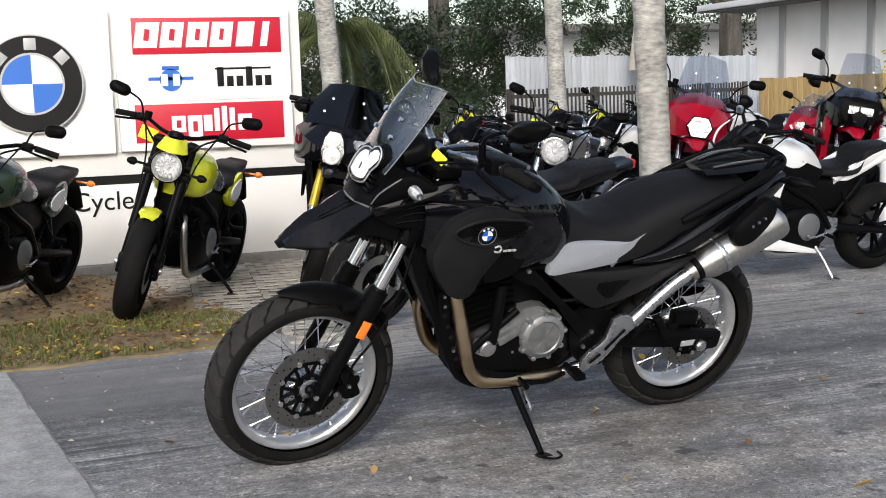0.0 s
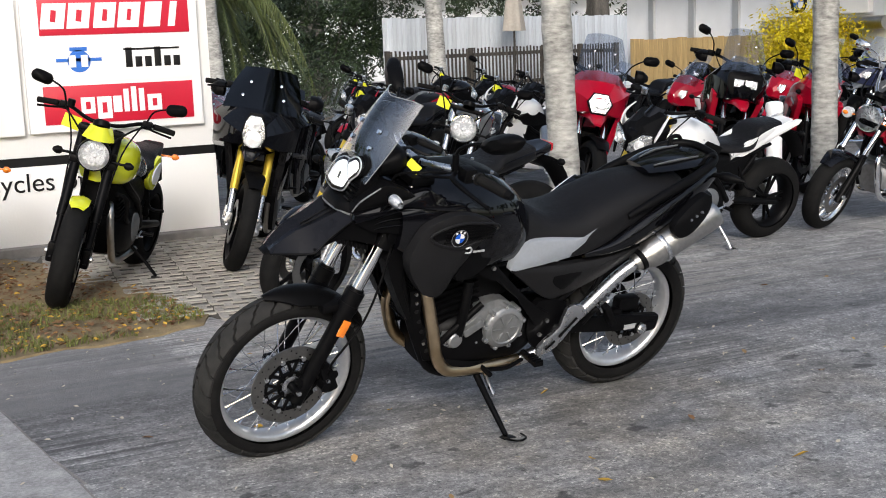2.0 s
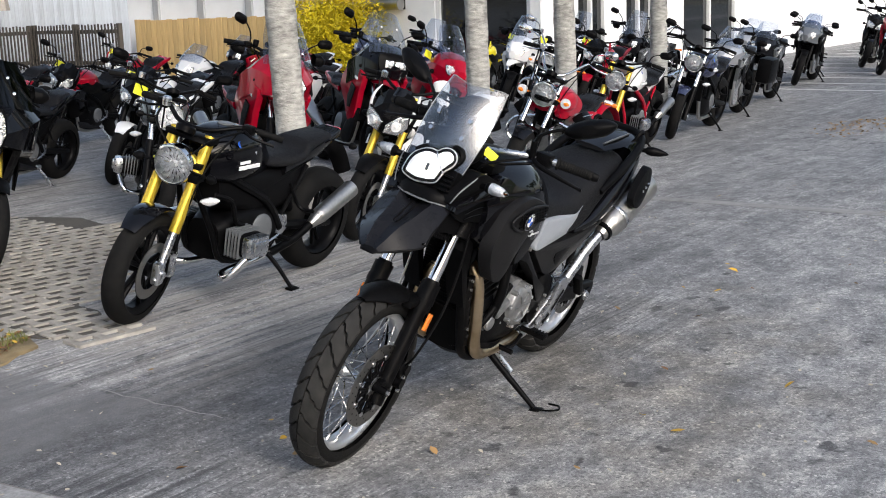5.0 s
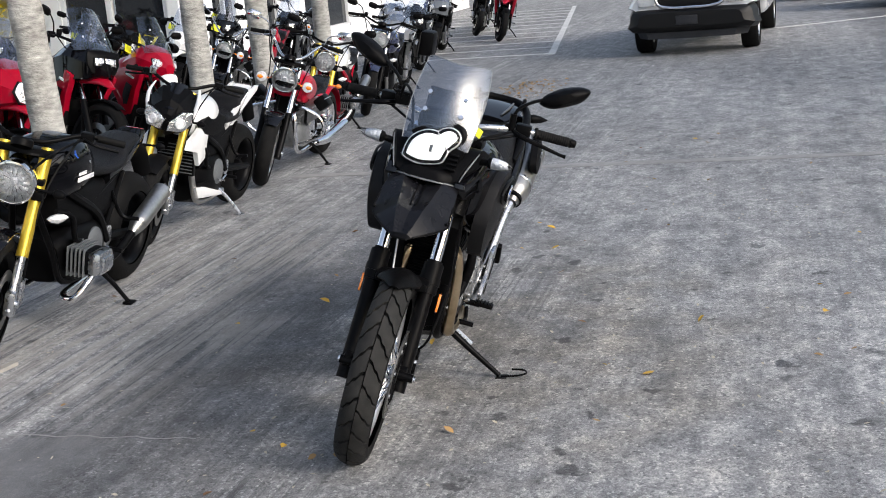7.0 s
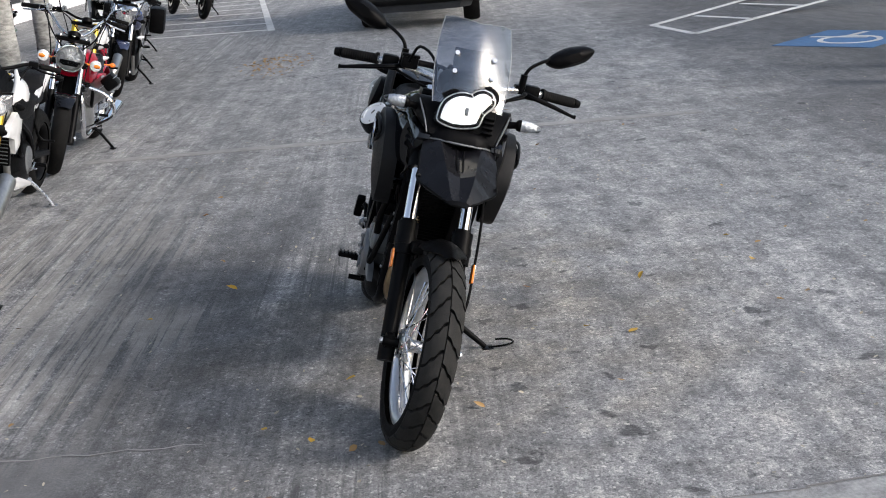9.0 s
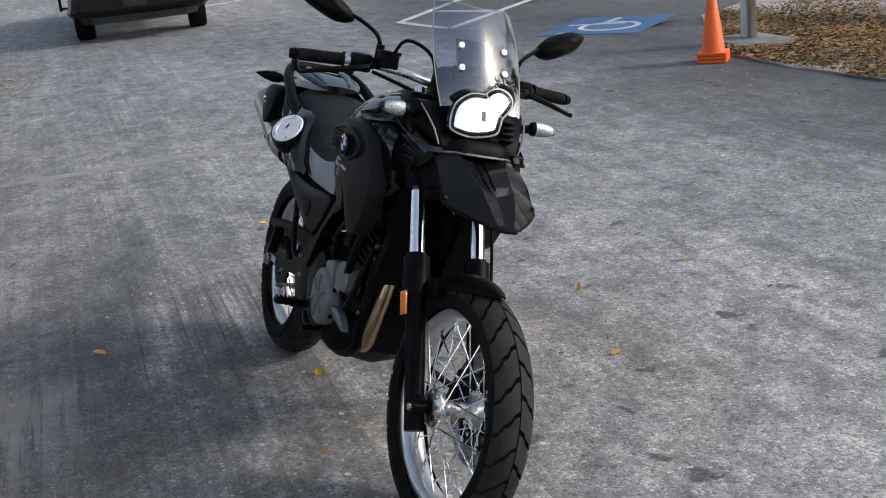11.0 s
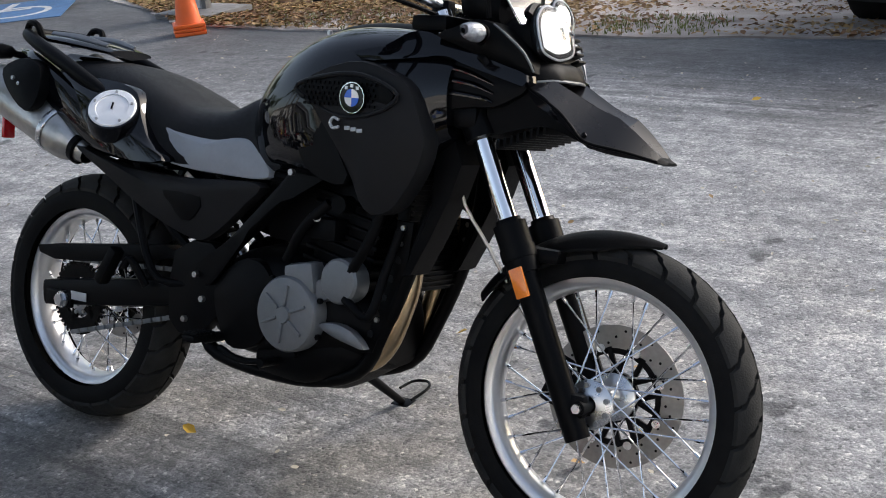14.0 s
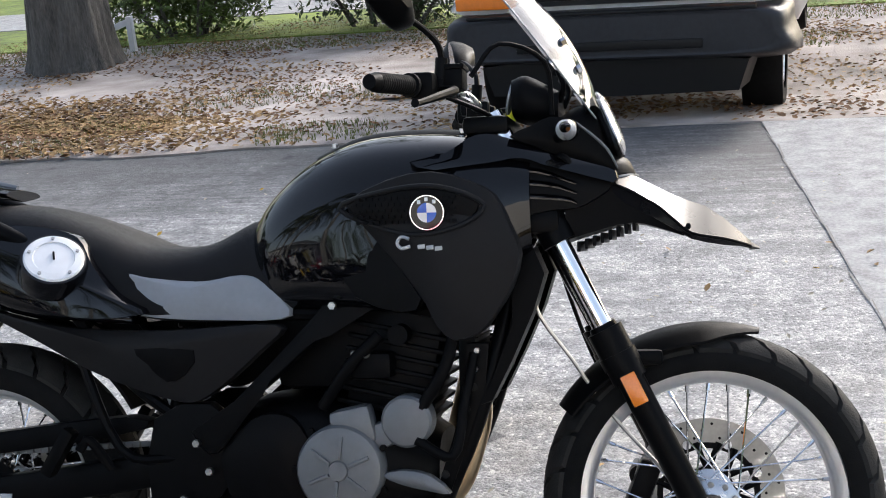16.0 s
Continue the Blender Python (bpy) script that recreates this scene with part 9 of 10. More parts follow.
            P("lamp_rim", Shape().tube([(top.x - 0.09, sd * 0.150, hz + 0.05), (top.x - 0.16, sd * 0.168, hz - 0.01), (top.x - 0.20, sd * 0.158, hz - 0.10), (top.x - 0.21, sd * 0.115, hz - 0.22)], [0.010, 0.020, 0.018, 0.008], 8, 3, 0.45), accent, "painted lamp edge")
            P("tank_wing", Shape().pillow([(0.50, 0.745), (0.40, 0.80), (0.20, 0.72), (0.17, 0.66), (0.32, 0.62), (0.36, 0.52), (0.46, 0.56)], 0.172, sd, 0.010, 0.035, 1, 3), accent, "painted radiator wing", t, 20)
            P("belly_wing", Shape().pillow([(0.36, 0.36), (0.50, 0.34), (0.84, 0.24), (0.86, 0.21), (0.56, 0.25), (0.42, 0.27)], 0.160, sd, 0.006, 0.02, 1, 3), accent, "painted belly edge", t, 20)
            P("tank_side", Shape().pillow([(0.80, 0.80), (0.66, 0.855), (0.46, 0.86), (0.34, 0.82), (0.40, 0.74), (0.60, 0.70), (0.76, 0.72)], 0.176, sd, 0.012, 0.03, 1, 4), BLACK_SATIN, "black tank side panel", t, 25)
            P("tail_edge", Shape().pillow([(0.92, 0.735), (1.20, 0.835), (1.56, 0.935), (1.58, 0.90), (1.30, 0.80), (1.05, 0.70)], 0.118, sd, 0.010, 0.02, 2, 3, -0.10), accent, "painted tail edge", t, 25)
    else:
        big = adv
        P("front_fairing", Shape().hull([(top.x - 0.42, [(0, hz - 0.14), (0.03, hz - 0.145), (0.05, hz - 0.18), (0.03, hz - 0.24), (0, hz - 0.25)]), (top.x - 0.30, [(0, hz - 0.02), (0.08, hz - 0.04), (0.14, hz - 0.13), (0.12, hz - 0.27), (0, hz - 0.30)]), (top.x - 0.10, [(0, hz + 0.06), (0.12, hz + 0.04), (0.21, hz - 0.08), (0.20, hz - 0.28), (0, hz - 0.30)]), (top.x + 0.12, [(0, hz - 0.02), (0.14, hz - 0.05), (0.22, hz - 0.14), (0.21, hz - 0.34), (0, hz - 0.34)])], 2, 1).moved(Matrix.Diagonal((1, wide, 1, 1))), paint, "painted front fairing", t, 24)
        if adv:
            P("beak", Shape().hull([(top.x - 0.52, [(0, hz - 0.33), (0.02, hz - 0.33), (0.03, hz - 0.335), (0.02, hz - 0.345), (0, hz - 0.345)]), (top.x - 0.38, [(0, hz - 0.25), (0.05, hz - 0.26), (0.07, hz - 0.29), (0.06, hz - 0.31), (0, hz - 0.30)]), (top.x - 0.15, [(0, hz - 0.22), (0.08, hz - 0.23), (0.12, hz - 0.28), (0.10, hz - 0.31), (0, hz - 0.30)])], 4, 3), accent, "beak mudguard")
        for sd in (-1, 1):
            if lamp == "twin":
                shaped_lamp(t, [(-0.062, 0.030), (0.0, 0.050), (0.072, 0.056), (0.066, 0.0), (0.030, -0.046), (-0.040, -0.040)] if sd > 0 else [(0.062, 0.030), (0.0, 0.050), (-0.072, 0.056), (-0.066, 0.0), (-0.030, -0.046), (0.040, -0.040)], pose(top.x - 0.352, sd * 0.082, hz - 0.145, 0, 0, 90) @ pose(0, 0, 0, 12, 0, -sd * 34), ((0, 0.0, 0.028),))
            P("lower_fairing", Shape().pillow([(0.30, 0.66), (0.46, 0.50), (0.58, 0.40), (0.62, 0.26), (0.44, 0.24), (0.34, 0.40)], 0.165, sd, 0.012, 0.03, 2, 3), paint if spo else BLACK_SATIN, "lower fairing panel", t, 25)
            P("fairing_vent", Shape().pillow([(0.26, 0.74), (0.36, 0.78), (0.42, 0.66), (0.40, 0.56), (0.34, 0.56)], 0.236, sd, 0.004, 0.01, 1, 2), BLACK_SATIN, "black vent", t, 25)
            P("side_fairing", Shape().pillow([(0.72, 0.76), (0.58, 0.90), (0.32, 0.92), (0.14, 0.86), (0.24, 0.70), (0.36, 0.46), (0.50, 0.42), (0.60, 0.60)], 0.200, sd, 0.02, 0.05, 2, 4, 0.12), accent, "painted side fairing", t, 24)
            P("fairing_mark", Shape().box((0, 0, 0), (0.15, 0.006, 0.022), 0.002, pose(0.30, sd * 0.232, 0.84, 0, -20, 0)), SIGN_WHITE if paint is BLACK_GLOSS else DECAL_GREY)
        if lamp == "stack":
            shaped_lamp(t, [(-0.035, 0.112), (0.035, 0.112), (0.060, 0.065), (0.076, -0.02), (0.052, -0.092), (-0.052, -0.092), (-0.076, -0.02), (-0.060, 0.065)], pose(top.x - 0.440, 0, hz - 0.165, 0, 0, 90) @ pose(0, 0, 0, -6, 0, 0), ((0, 0.058, 0.046), (0, -0.040, 0.056)), "tall clear headlight with two bulbs")
            for sd in (-1, 1):
                P("clear_signal", Shape().pillow([(-0.05, 0.015), (0.0, 0.028), (0.05, 0.0), (0.0, -0.022)], 0, 1, 0.012, 0.02, 2, 3).moved(pose(top.x - 0.17, sd * 0.205, hz - 0.20, 0, 0, 90 - sd * 55)), REFLECTOR, "clear wedge signal")
        elif lamp == "hex":
            shaped_lamp(t, [(-0.050, 0.072), (0.050, 0.072), (0.088, 0.005), (0.050, -0.070), (-0.050, -0.070), (-0.088, 0.005)], pose(top.x - 0.418, 0, hz - 0.185, 0, 0, 90) @ pose(0, 0, 0, 10, 0, 0), ((-0.012, 0.0, 0.040),), "six-sided clear headlight")
        elif lamp == "square":
            P("lamp_panel", Shape().pillow([(-0.15, 0.06), (-0.10, 0.10), (0.10, 0.10), (0.15, 0.06), (0.11, -0.09), (-0.11, -0.09)], 0, 1, 0.03, 0.02, 2, 3).moved(pose(top.x - 0.365, 0, hz - 0.13, 0, 0, 90) @ pose(0, 0, 0, 10, 0, 0)), BLACK_SATIN, "black lamp panel")
            for dx, w2 in ((-0.045, 0.050), (0.058, 0.040)):
                shaped_lamp(t, [(-w2, 0.032), (w2, 0.032), (w2, -0.032), (-w2, -0.032)], pose(top.x - 0.405, dx, hz - 0.125, 0, 0, 90) @ pose(0, 0, 0, 10, 0, 0), ((0, 0, 0.022),), "small square headlight")
        sc = screen or SCREEN
        hgt = 0.22 if not adv else 0.27 if screen else 0.36
        rows = [[(top.x - 0.30 + 0.26 * v + 0.09 * u * u, (0.165 - 0.05 * v * v) * wide * u, hz - 0.02 + hgt * v - 0.02 * u * u) for u in (-1, -0.66, -0.33, 0, 0.33, 0.66, 1)] for v in (0, 0.25, 0.5, 0.75, 1)]
        w = P("windscreen", Shape().grid(rows).grid([[(x + 0.004, y, z) for x, y, z in r] for r in rows]), sc, "curved windscreen", t, 80)
        w.visible_shadow = False
        for v, u in ((0.30, -0.55), (0.30, 0.55), (0.62, -0.45), (0.62, 0.45)):
            P("screen_screw", Shape().lathe([(0.010, 0.0), (0.010, -0.006), (0.0, -0.009)], (top.x - 0.302 + 0.26 * v + 0.09 * u * u, (0.165 - 0.05 * v * v) * wide * u, hz - 0.02 + hgt * v - 0.02 * u * u), (1, 0, -0.6), 10), SILVER)
    # bars
    bw, bz = (0.40, 0.06) if not spo else (0.33, -0.06)
    if cru:
        bz = 0.14
    bx = top.x + (0.06 if not cru else 0.22)
    P("handlebar", Shape().tube([(bx + 0.12, -bw, hz + bz - 0.01), (bx + 0.05, -bw * 0.58, hz + bz + 0.01), (top.x, -0.08, hz + 0.03), (top.x, 0.08, hz + 0.03), (bx + 0.05, bw * 0.58, hz + bz + 0.01), (bx + 0.12, bw, hz + bz - 0.01)], 0.012, 10), CHROME if cru or chrome else BLACK_METAL, "handlebar")
    for sd in (-1, 1):
        P("grip", Shape().cone((bx + 0.075, sd * bw * 0.72, hz + bz + 0.004), (bx + 0.125, sd * bw * 1.03, hz + bz - 0.012), 0.018, n=12), RUBBER)
        P("lever", Shape().tube([(bx + 0.02, sd * bw * 0.60, hz + bz), (bx + 0.0, sd * bw * 0.75, hz + bz - 0.015), (bx + 0.05, sd * bw * 1.0, hz + bz - 0.035)], 0.008, 6), BLACK_METAL if not chrome else CHROME)
        P("switch_box", Shape().box((bx + 0.05, sd * bw * 0.62, hz + bz + 0.005), (0.05, 0.06, 0.05), 0.01), BLACK_SATIN)
        if mirrors:
            mz = hz + bz + (0.17 if adv else 0.14)
            mx, my = (bx - 0.02, sd * (bw + (0.0 if not spo else 0.04)))
            P("mirror_stem", Shape().tube([(bx + 0.03, sd * bw * 0.60, hz + bz + 0.02), (bx + 0.01, sd * bw * 0.68, hz + bz + 0.10), (mx, my - sd * 0.05, mz)], 0.006, 6), BLACK_METAL if not chrome else CHROME)
            P("mirror", Shape().hull([(-0.04, [(0, 0.018), (0.03, 0.014), (0.04, 0), (0.03, -0.014), (0, -0.018)]), (-0.015, [(0, 0.044), (0.055, 0.038), (0.078, 0), (0.055, -0.038), (0, -0.044)]), (0.0, [(0, 0.042), (0.053, 0.036), (0.074, 0), (0.053, -0.036), (0, -0.042)])], 3, 3).moved(pose(mx, my + sd * 0.0, mz + 0.005, sd * 10, 0, sd * 10) @ Matrix.Scale(0.82, 4)), BLACK_SATIN if not chrome else CHROME, "rear-view mirror")
        P("front_signal", Shape().cone((top.x - 0.12, sd * 0.10, hz - 0.17), (top.x - 0.13, sd * 0.19, hz - 0.17), 0.008, n=8).lathe([(0.006, -0.025), (0.022, -0.01), (0.024, 0.012), (0.012, 0.035), (0, 0.04)], (top.x - 0.13, sd * 0.20, hz - 0.17), (-0.3, sd, 0), 14), AMBER if cru else BLACK_SATIN)
        P("hand_guard", Shape().pillow([(bx + 0.03, hz + bz + 0.05), (bx - 0.06, hz + bz + 0.02), (bx - 0.05, hz + bz - 0.05), (bx + 0.04, hz + bz - 0.03)], bw * 0.86, sd, 0.05, 0.05, 3, 4), BLACK_SATIN, "black hand guard") if adv else None
    P("cable", Shape().tube([(bx + 0.02, -bw * 0.6, hz + bz), (top.x - 0.10, -0.16, hz + 0.02), (top.x - 0.10, -0.05, hz - 0.10)], 0.006, 6).tube([(bx + 0.02, bw * 0.6, hz + bz), (top.x - 0.10, 0.16, hz + 0.02), (top.x - 0.10, 0.05, hz - 0.10)], 0.006, 6), BLACK_SATIN)
    for sd in (-1, 1):
        P("brake_line", Shape().tube([(bx + 0.01, sd * bw * 0.55, hz + bz), (top.x - 0.06, sd * 0.15, hz - 0.12), (base.x + 0.16, sd * 0.125, rf + 0.36), (base.x + 0.11, sd * 0.115, rf + 0.07)], 0.005, 6), BLACK_SATIN)
        P("heel_plate", Shape().pillow([(0.86, 0.40), (0.92, 0.46), (1.02, 0.44), (1.03, 0.36), (0.96, 0.31), (0.88, 0.32)], 0.130, sd, 0.006, 0.01, 1, 2), SILVER if style in ("naked", "roadster", "sport") else BLACK_METAL, "footrest plate", t, 25)
        P("axle_nut", Shape().lathe([(0.020, -0.015), (0.020, 0.012), (0.010, 0.016), (0, 0.016)], (0, sd * 0.122, rf), (0, sd, 0), 12), SILVER)
        P("passenger_peg", Shape().tube([(1.04, sd * 0.11, 0.62), (1.10, sd * 0.15, 0.48), (1.12, sd * 0.24, 0.47)], 0.011, 8), BLACK_METAL if not chrome else CHROME)
        P("rear_signal", Shape().cone((1.56, sd * 0.06, 0.78 + zt), (1.57, sd * 0.14, 0.78 + zt), 0.007, n=8).lathe([(0.006, -0.02), (0.020, -0.008), (0.022, 0.012), (0.010, 0.032), (0, 0.036)], (1.57, sd * 0.15, 0.78 + zt), (0, sd, 0), 12), AMBER if cru or scr else BLACK_SATIN)
    P("gear_lever", Shape().tube([(0.92, -0.16, 0.35), (0.80, -0.17, 0.33), (0.74, -0.18, 0.35), (0.74, -0.22, 0.35)], 0.007, 6), SILVER)
    P("fluid_pot", Shape().lathe([(0.022, 0), (0.024, 0.04), (0.018, 0.046), (0, 0.046)], (bx + 0.0, bw * 0.52, hz + bz + 0.01), (0, 0, 1), 16), SILVER if chrome or style in ("naked", "roadster") else BLACK_SATIN, "brake fluid pot")
    P("tank_cap", Shape().lathe([(0.044, 0), (0.044, 0.010), (0.034, 0.014), (0, 0.014)], (0.56, 0, 0.985 + tz), (0.05, 0, 1), 22), CHROME if chrome else CASE_GREY, "round filler cap")
    for k in range(9):
        P("radiator_fin", Shape().box((0.338, 0, 0.46 + k * 0.024), (0.006, 0.26, 0.006), 0), CASE_GREY) if style == "naked" and tag is False else None
    P("hose", Shape().tube([(0.37, -0.13, 0.66), (0.46, -0.17, 0.62), (0.52, -0.16, 0.50), (0.60, -0.15, 0.46)], 0.014, 8), BLACK_SATIN)
    if style in ("roadster", "retro"):
        for sd in (-1, 1):
            P("tank_roundel", Shape().lathe([(0.022, -0.012), (0.022, 0.004), (0.018, 0.006), (0.0, 0.006)], (0.50, sd * 0.160, 0.920), (0, sd, 0.5), 22), ROUNDEL_BLUE, "round blue enamel badge")
            P("tank_lettering", Shape().box((0.56, sd * 0.186, 0.80), (0.17, 0.006, 0.022), 0.002).box((0.52, sd * 0.188, 0.828), (0.08, 0.006, 0.016), 0.002), SIGN_WHITE, "pale unreadable lettering bars")
            P("clear_signal", Shape().pillow([(-0.05, 0.012), (0.0, 0.024), (0.05, 0.0), (0.0, -0.02)], 0, 1, 0.012, 0.02, 2, 3).moved(pose(0.24, sd * 0.205, 0.66, 0, 0, 90 - sd * 40)), REFLECTOR, "clear wedge signal")
    if cru:
        for sd in (-1, 1):
            P("spot_lamp", Shape().lathe([(0.0, -0.05), (0.040, -0.045), (0.046, -0.03), (0.03, 0.03), (0, 0.04)], (top.x - 0.10, sd * 0.20, hz - 0.17), (1, 0, 0), 18), REFLECTOR, "small auxiliary lamp")
            P("cylinder_head", Shape().box((0, 0, 0), (0.15, 0.12, 0.12), 0.03, pose(0.57, sd * 0.29, 0.68, -sd * 48, 0, 0)), BLACK_METAL, "finned cylinder head")
            for k in range(6):
                P("head_fin", Shape().box((0, 0, 0), (0.18, 0.008, 0.16), 0.003, pose(0.59, sd * (0.17 + k * 0.020), 0.585 + k * 0.018, -sd * 48, 0, 0)), SILVER)
            P("side_cover", Shape().pillow([(0.86, 0.66), (1.02, 0.68), (1.20, 0.64), (1.18, 0.50), (1.00, 0.48), (0.88, 0.54)], 0.165, sd, 0.015, 0.03, 3, 3), paint, "painted side cover")
            P("tank_bulge", Shape().pillow([(0.38, 0.84), (0.48, 0.90), (0.64, 0.88), (0.82, 0.78), (0.80, 0.70), (0.58, 0.66), (0.42, 0.68), (0.37, 0.76)], 0.150, sd, 0.015, 0.05, 4, 5), paint, "broad painted tank side")
            P("case_guard", Shape().tube([(0.40, sd * 0.08, 0.66), (0.42, sd * 0.30, 0.58), (0.44, sd * 0.34, 0.42), (0.46, sd * 0.10, 0.28)], 0.014, 8), CHROME, "chrome engine bar")
    lr = radians(lean)
    fy = -0.30
    fz = -fy * math.tan(lr)
    stand_mat = SILVER if style == "naked" else BLACK_METAL
    P("side_stand", Shape().tube([(0.86, -0.11, 0.26), (0.88, -0.20, 0.17 + fz * 0.2), (0.90, fy, fz + 0.012)], [0.014, 0.013, 0.011], 8).box((0.91, fy, fz + 0.006), (0.07, 0.05, 0.012), 0.003), stand_mat, "side stand, folded out")
    turned = Matrix.Translation(top) @ Matrix.Rotation(radians(steer), 4, ax) @ Matrix.Translation(-top)
    fixed = ("adventure", "sport")
    names = ["front_wheel", "fork_leg", "fork_foot", "fork_clamp", "front_mudguard", "caliper", "handlebar", "grip", "lever", "switch_box", "mirror_stem", "mirror", "cable", "brake_line", "axle_nut", "fluid_pot"]
    if style not in fixed:
        names += ["spot_lamp", "headlight", "lamp_bracket", "dial", "fly_screen", "lamp_cowl", "lamp_rim", "front_signal"]
    for o in t.children:
        if o.name.split(".")[0] in names:
            o.matrix_basis = turned
    if tag:
        P("price_tag", Shape().box((0, 0, 0), (0.005, 0.105, 0.080), 0.001, pose(bx - 0.02, 0.20, hz + bz - 0.06, 15, 10, 25)), TAG_YELLOW, "yellow card tag on the bar")
    if cases:
        for sd in (-1, 1):
            P("pannier", Shape().box((1.42, sd * 0.30, 0.66), (0.46, 0.20, 0.34), 0.05), BLACK_SATIN, "hard side case")
    return t


def lot():
    # front row
    motorcycle((-1.30, 3.10, 60), "dark green scrambler motorcycle with black seat on thin turf", "scrambler", GREEN_GLOSS, BLACK_SATIN, size=0.98)
    motorcycle((-0.20, 3.06, 60), "yellow-green scrambler motorcycle with black seat parked before the sign wall", "scrambler", LIME_GLOSS, LIME_GLOSS, tag=True, size=0.98)
    motorcycle((1.00, 3.58, 64), "black adventure motorcycle with smoked screen and gold fork", "adventure", BLACK_GLOSS, BLACK_GLOSS, GOLD, screen=SCREEN_DARK, lamp="stack", wide=1.55, size=0.98, mirrors=False)
    motorcycle((0.90, 2.06, 5), "black roadster with gold fork and boxer engine", "roadster", BLACK_GLOSS, BLACK_GLOSS, GOLD, boxer=True, size=0.98, mirrors=False)
    motorcycle((3.10, 2.40, 2), "white and black naked motorcycle with gold fork", "naked", WHITE_GLOSS, WHITE_GLOSS, GOLD, guard=BLACK_SATIN, mirrors=False)
    motorcycle((5.02, 2.42, 4), "red cruiser with chrome pipes and round headlight", "cruiser", RED_GLOSS, BLACK_GLOSS, chrome=True, wire=True, rim=CHROME)
    motorcycle((7.10, 2.80, 6), "white and red roadster with gold fork", "roadster", WHITE_GLOSS, WHITE_GLOSS, GOLD, frame_mat=RED_GLOSS, boxer=True)
    motorcycle((8.95, 2.85, 6), "dark blue retro motorcycle with round headlight", "retro", NAVY_GLOSS, NAVY_GLOSS)
    motorcycle((10.5, 3.10, 8), "silver touring motorcycle with side cases", "sport", SILVER_PAINT, GREY_GLOSS, cases=True)
    motorcycle((12.6, 3.45, 8), "black sport motorcycle with dark fairing", "sport", BLACK_GLOSS, GREY_GLOSS)
    motorcycle((16.2, 4.05, 8), "dark grey maxi scooter with twin headlights", "sport", GREY_GLOSS, BLACK_SATIN)
    motorcycle((17.3, 4.4, 8), "blue sport motorcycle in the hatched bay", "sport", BLUE_GLOSS, BLUE_GLOSS)
    motorcycle((18.6, 3.4, 10), "red adventure motorcycle in the hatched bay", "adventure", RED_GLOSS, RED_GLOSS)
    motorcycle((20.6, 4.3, 10), "black naked motorcycle in the hatched bay", "naked", BLACK_GLOSS, BLACK_GLOSS)
    motorcycle((22.0, 4.5, 10), "black retro motorcycle in the hatched bay", "retro", BLACK_GLOSS, BLACK_GLOSS)
    # second row
    motorcycle((2.70, 3.96, 50), "grey roadster with yellow tag and brown seat", "roadster", GREY_GLOSS, GREY_GLOSS, boxer=True, tag=True, size=0.98)
    motorcycle((3.84, 3.83, 62), "red touring motorcycle with clear screen", "adventure", RED_GLOSS, RED_GLOSS, size=1.02, lamp="hex", wide=1.2)
    motorcycle((5.57, 4.18, 60), "red and black adventure motorcycle with clear screen", "adventure", BLACK_GLOSS, RED_GLOSS, size=1.02, lamp="square", wide=1.15)
    motorcycle((6.33, 3.96, 60), "red adventure motorcycle with tall screen", "adventure", RED_GLOSS, RED_GLOSS, tag=True)
    motorcycle((9.1, 4.75, 12), "black cruiser with chrome bars and a yellow tag", "cruiser", BLACK_GLOSS, BLACK_GLOSS, chrome=True, tag=True)
    motorcycle((10.6, 4.9, 10), "red naked motorcycle with yellow tag", "naked", RED_GLOSS, RED_GLOSS, tag=True)
    motorcycle((12.2, 5.2, 10), "black adventure motorcycle near the shop wall", "adventure", BLACK_GLOSS, GREY_GLOSS)
    # back rows towards the deck
    motorcycle((1.9, 5.6, 55), "black sport motorcycle with dark screen", "sport", BLACK_GLOSS, BLACK_GLOSS, screen=SCREEN_DARK, mirrors=False)
    motorcycle((1.75, 7.2, 20), "red sport motorcycle with yellow tag", "sport", RED_GLOSS, RED_GLOSS, tag=True, mirrors=False)
    motorcycle((3.0, 6.6, 20), "black naked motorcycle with yellow tag", "naked", BLACK_GLOSS, BLACK_GLOSS, tag=True)
    motorcycle((4.2, 6.1, 18), "white naked motorcycle with yellow tag", "naked", WHITE_GLOSS, WHITE_GLOSS, tag=True, mirrors=False)
    motorcycle((5.2, 7.2, 15), "white and black naked motorcycle", "naked", WHITE_GLOSS, BLACK_GLOSS, mirrors=False)
    motorcycle((6.9, 6.7, 15), "red sport motorcycle among others", "sport", RED_GLOSS, WHITE_GLOSS)
    motorcycle((8.2, 6.6, 15), "red sport motorcycle among others", "sport", RED_GLOSS, RED_GLOSS, tag=True, mirrors=False)
    motorcycle((4.0, 8.8, 15), "black naked motorcycle with yellow tag", "naked", BLACK_GLOSS, RED_GLOSS, tag=True, mirrors=False)
    motorcycle((5.8, 9.2, 15), "red naked motorcycle with yellow tag", "naked", RED_GLOSS, BLACK_GLOSS, tag=True)
    motorcycle((7.6, 9.0, 15), "white sport motorcycle with yellow tag", "sport", WHITE_GLOSS, BLACK_GLOSS, tag=True, mirrors=False)
    motorcycle((9.5, 9.0, 15), "red and white sport motorcycle", "sport", RED_GLOSS, WHITE_GLOSS, tag=True, mirrors=False)
    motorcycle((9.9, 7.0, 12), "blue adventure motorcycle with yellow tag", "adventure", NAVY_GLOSS, GREY_GLOSS, tag=True)
    motorcycle((11.7, 7.4, 12), "yellow naked motorcycle near the yellow shrub", "naked", YELLOW_GLOSS, YELLOW_GLOSS, mirrors=False)
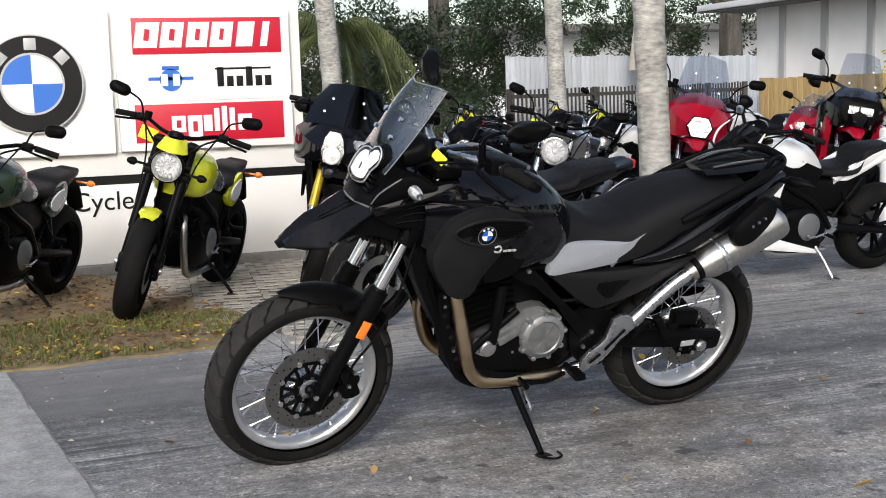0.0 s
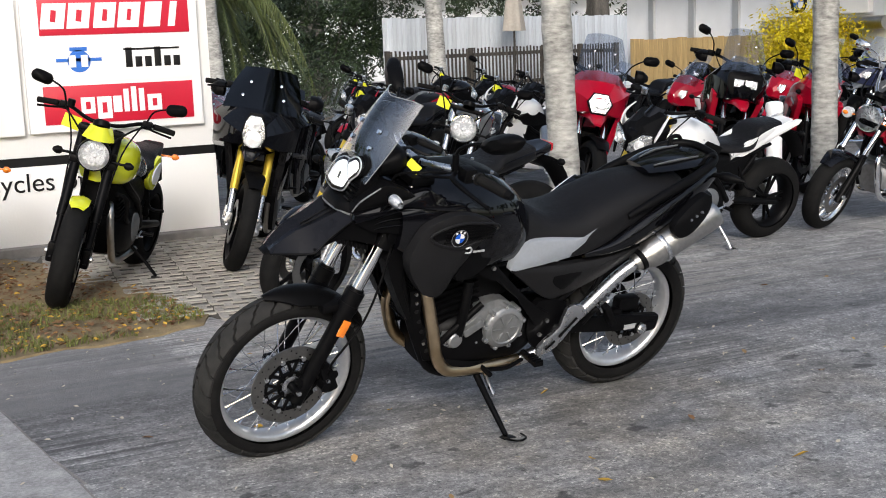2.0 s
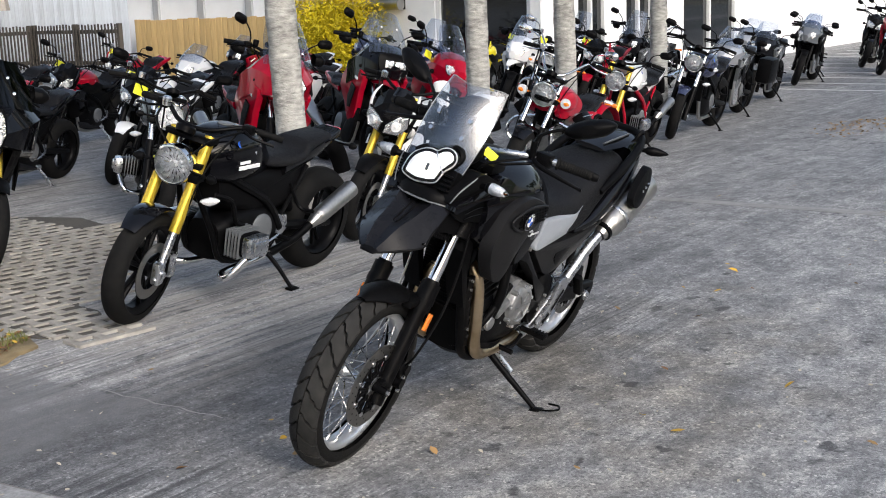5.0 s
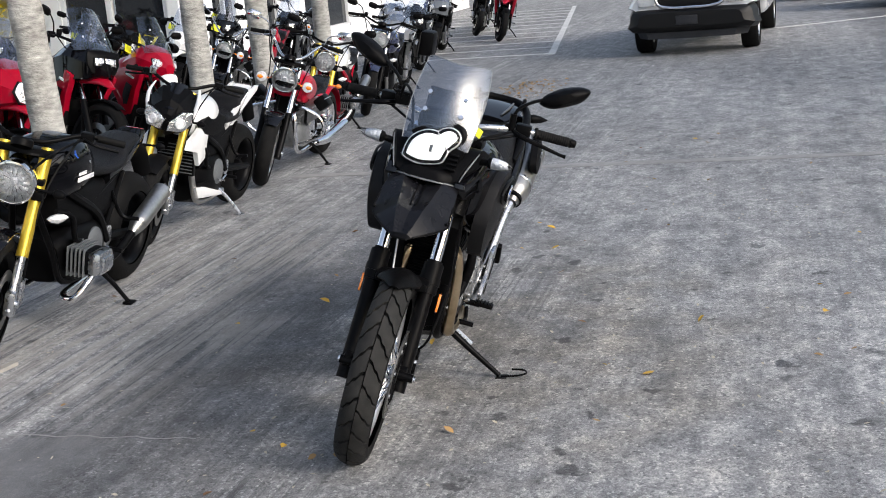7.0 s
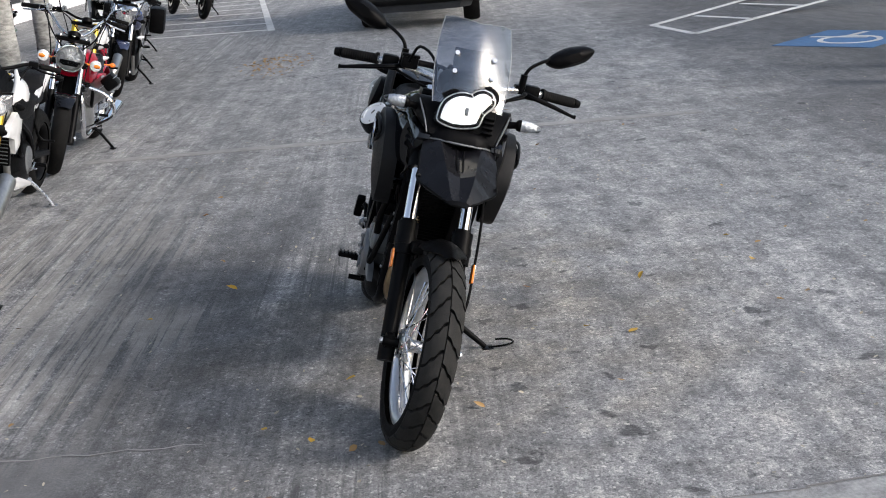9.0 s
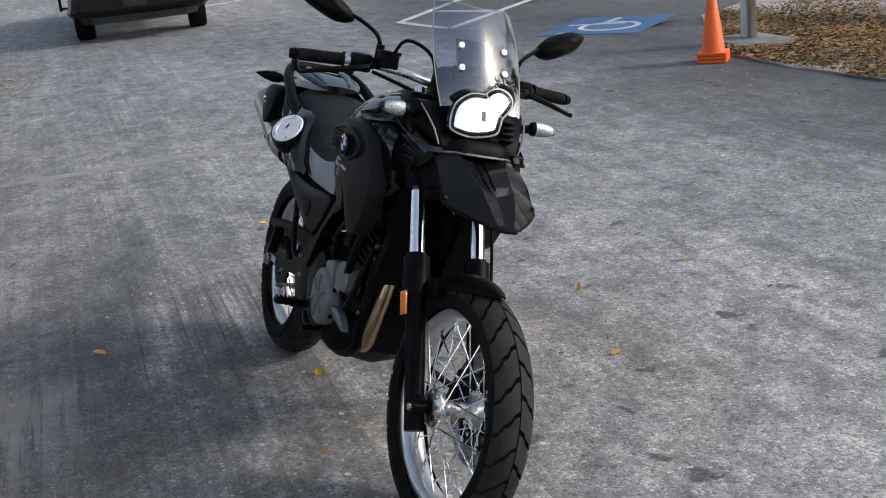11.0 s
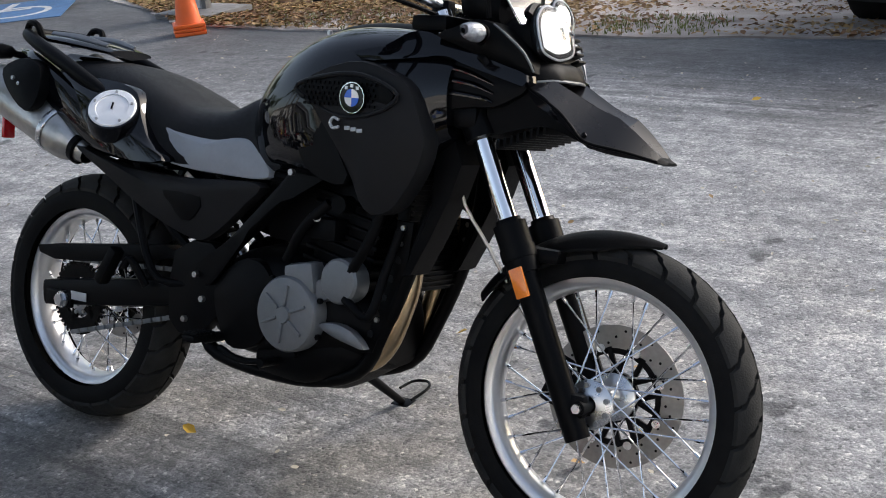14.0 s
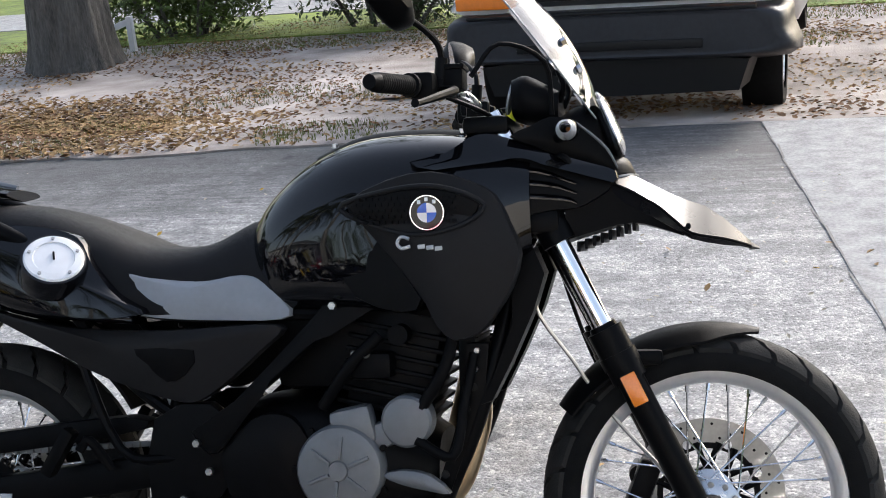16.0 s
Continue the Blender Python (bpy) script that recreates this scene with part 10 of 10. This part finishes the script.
    motorcycle((13.2, 6.6, 12), "black touring motorcycle with clear screen", "adventure", BLACK_GLOSS, SILVER_PAINT, tag=True, mirrors=False)
    motorcycle((2.2, 8.6, 18), "red sport motorcycle with yellow tag near the hedge", "sport", RED_GLOSS, BLACK_GLOSS, tag=True)
    motorcycle((2.9, 10.6, 18), "black retro motorcycle with yellow tag near the hedge", "retro", BLACK_GLOSS, BLACK_GLOSS, tag=True, mirrors=False)
    motorcycle((4.8, 10.9, 15), "grey naked motorcycle with yellow tag", "naked", GREY_GLOSS, GREY_GLOSS, tag=True, mirrors=False)
    motorcycle((11.6, 9.4, 15), "navy adventure motorcycle by the pine fence", "adventure", NAVY_GLOSS, NAVY_GLOSS, tag=True, mirrors=False)
    motorcycle((10.4, 5.9, 12), "white touring motorcycle by the shop", "adventure", WHITE_GLOSS, WHITE_GLOSS, tag=True, mirrors=False)
    motorcycle((14.3, 4.3, 9), "silver sport motorcycle near the hatched bay", "sport", SILVER_PAINT, WHITE_GLOSS)
    motorcycle((14.6, 6.0, 9), "black cruiser near the shop door", "cruiser", BLACK_GLOSS, BLACK_GLOSS, chrome=True, mirrors=False)
    motorcycle((6.4, 11.5, 15), "black naked motorcycle before the hedge", "naked", BLACK_GLOSS, BLACK_GLOSS, tag=True, mirrors=False)
    motorcycle((8.6, 11.6, 15), "red naked motorcycle before the deck", "naked", RED_GLOSS, RED_GLOSS, tag=True)
    motorcycle((10.9, 11.4, 15), "black sport motorcycle before the deck", "sport", BLACK_GLOSS, RED_GLOSS, tag=True, mirrors=False)


lot()


# ---- turf blocks: low lattice pavers, each with open cells ----
def turf_block():
    """A flat concrete lattice, 0.42 by 0.40 m, with staggered open cells."""
    s = Shape()
    for r in range(4):
        y = -0.18 + r * 0.12
        s.box((0, y, 0.016), (0.415, 0.036, 0.030), 0)
        if r < 3:
            for k in range(3):
                x = -0.19 + k * 0.14 + (0.07 if r % 2 else 0.0)
                s.box((x, y + 0.06, 0.0155), (0.045, 0.086, 0.029), 0)
    return s


block = mesh_of("turf_paver", turf_block(), PAVER)
paving = bpy.data.objects["paver_bed"]
pin = in_poly(PAVE)
rp = random.Random(5)
u, v = Vector((math.cos(radians(-8)), math.sin(radians(-8)))), Vector((-math.sin(radians(-8)), math.cos(radians(-8))))
for i in range(-2, 9):
    for k in range(-2, 13):
        p = Vector((0.2, 1.75)) + u * (i * 0.425) + v * (k * 0.405)
        if any(pin(p.x + ex, p.y + ey, None) for ex in (-0.12, 0.12) for ey in (-0.12, 0.12)):
            o = new("turf_paver", block)
            o.parent = paving
            o.matrix_world = pose(p.x, p.y, rp.uniform(-0.019, -0.015), rp.uniform(-0.7, 0.7), rp.uniform(-0.7, 0.7), -8 + rp.uniform(-0.8, 0.8))
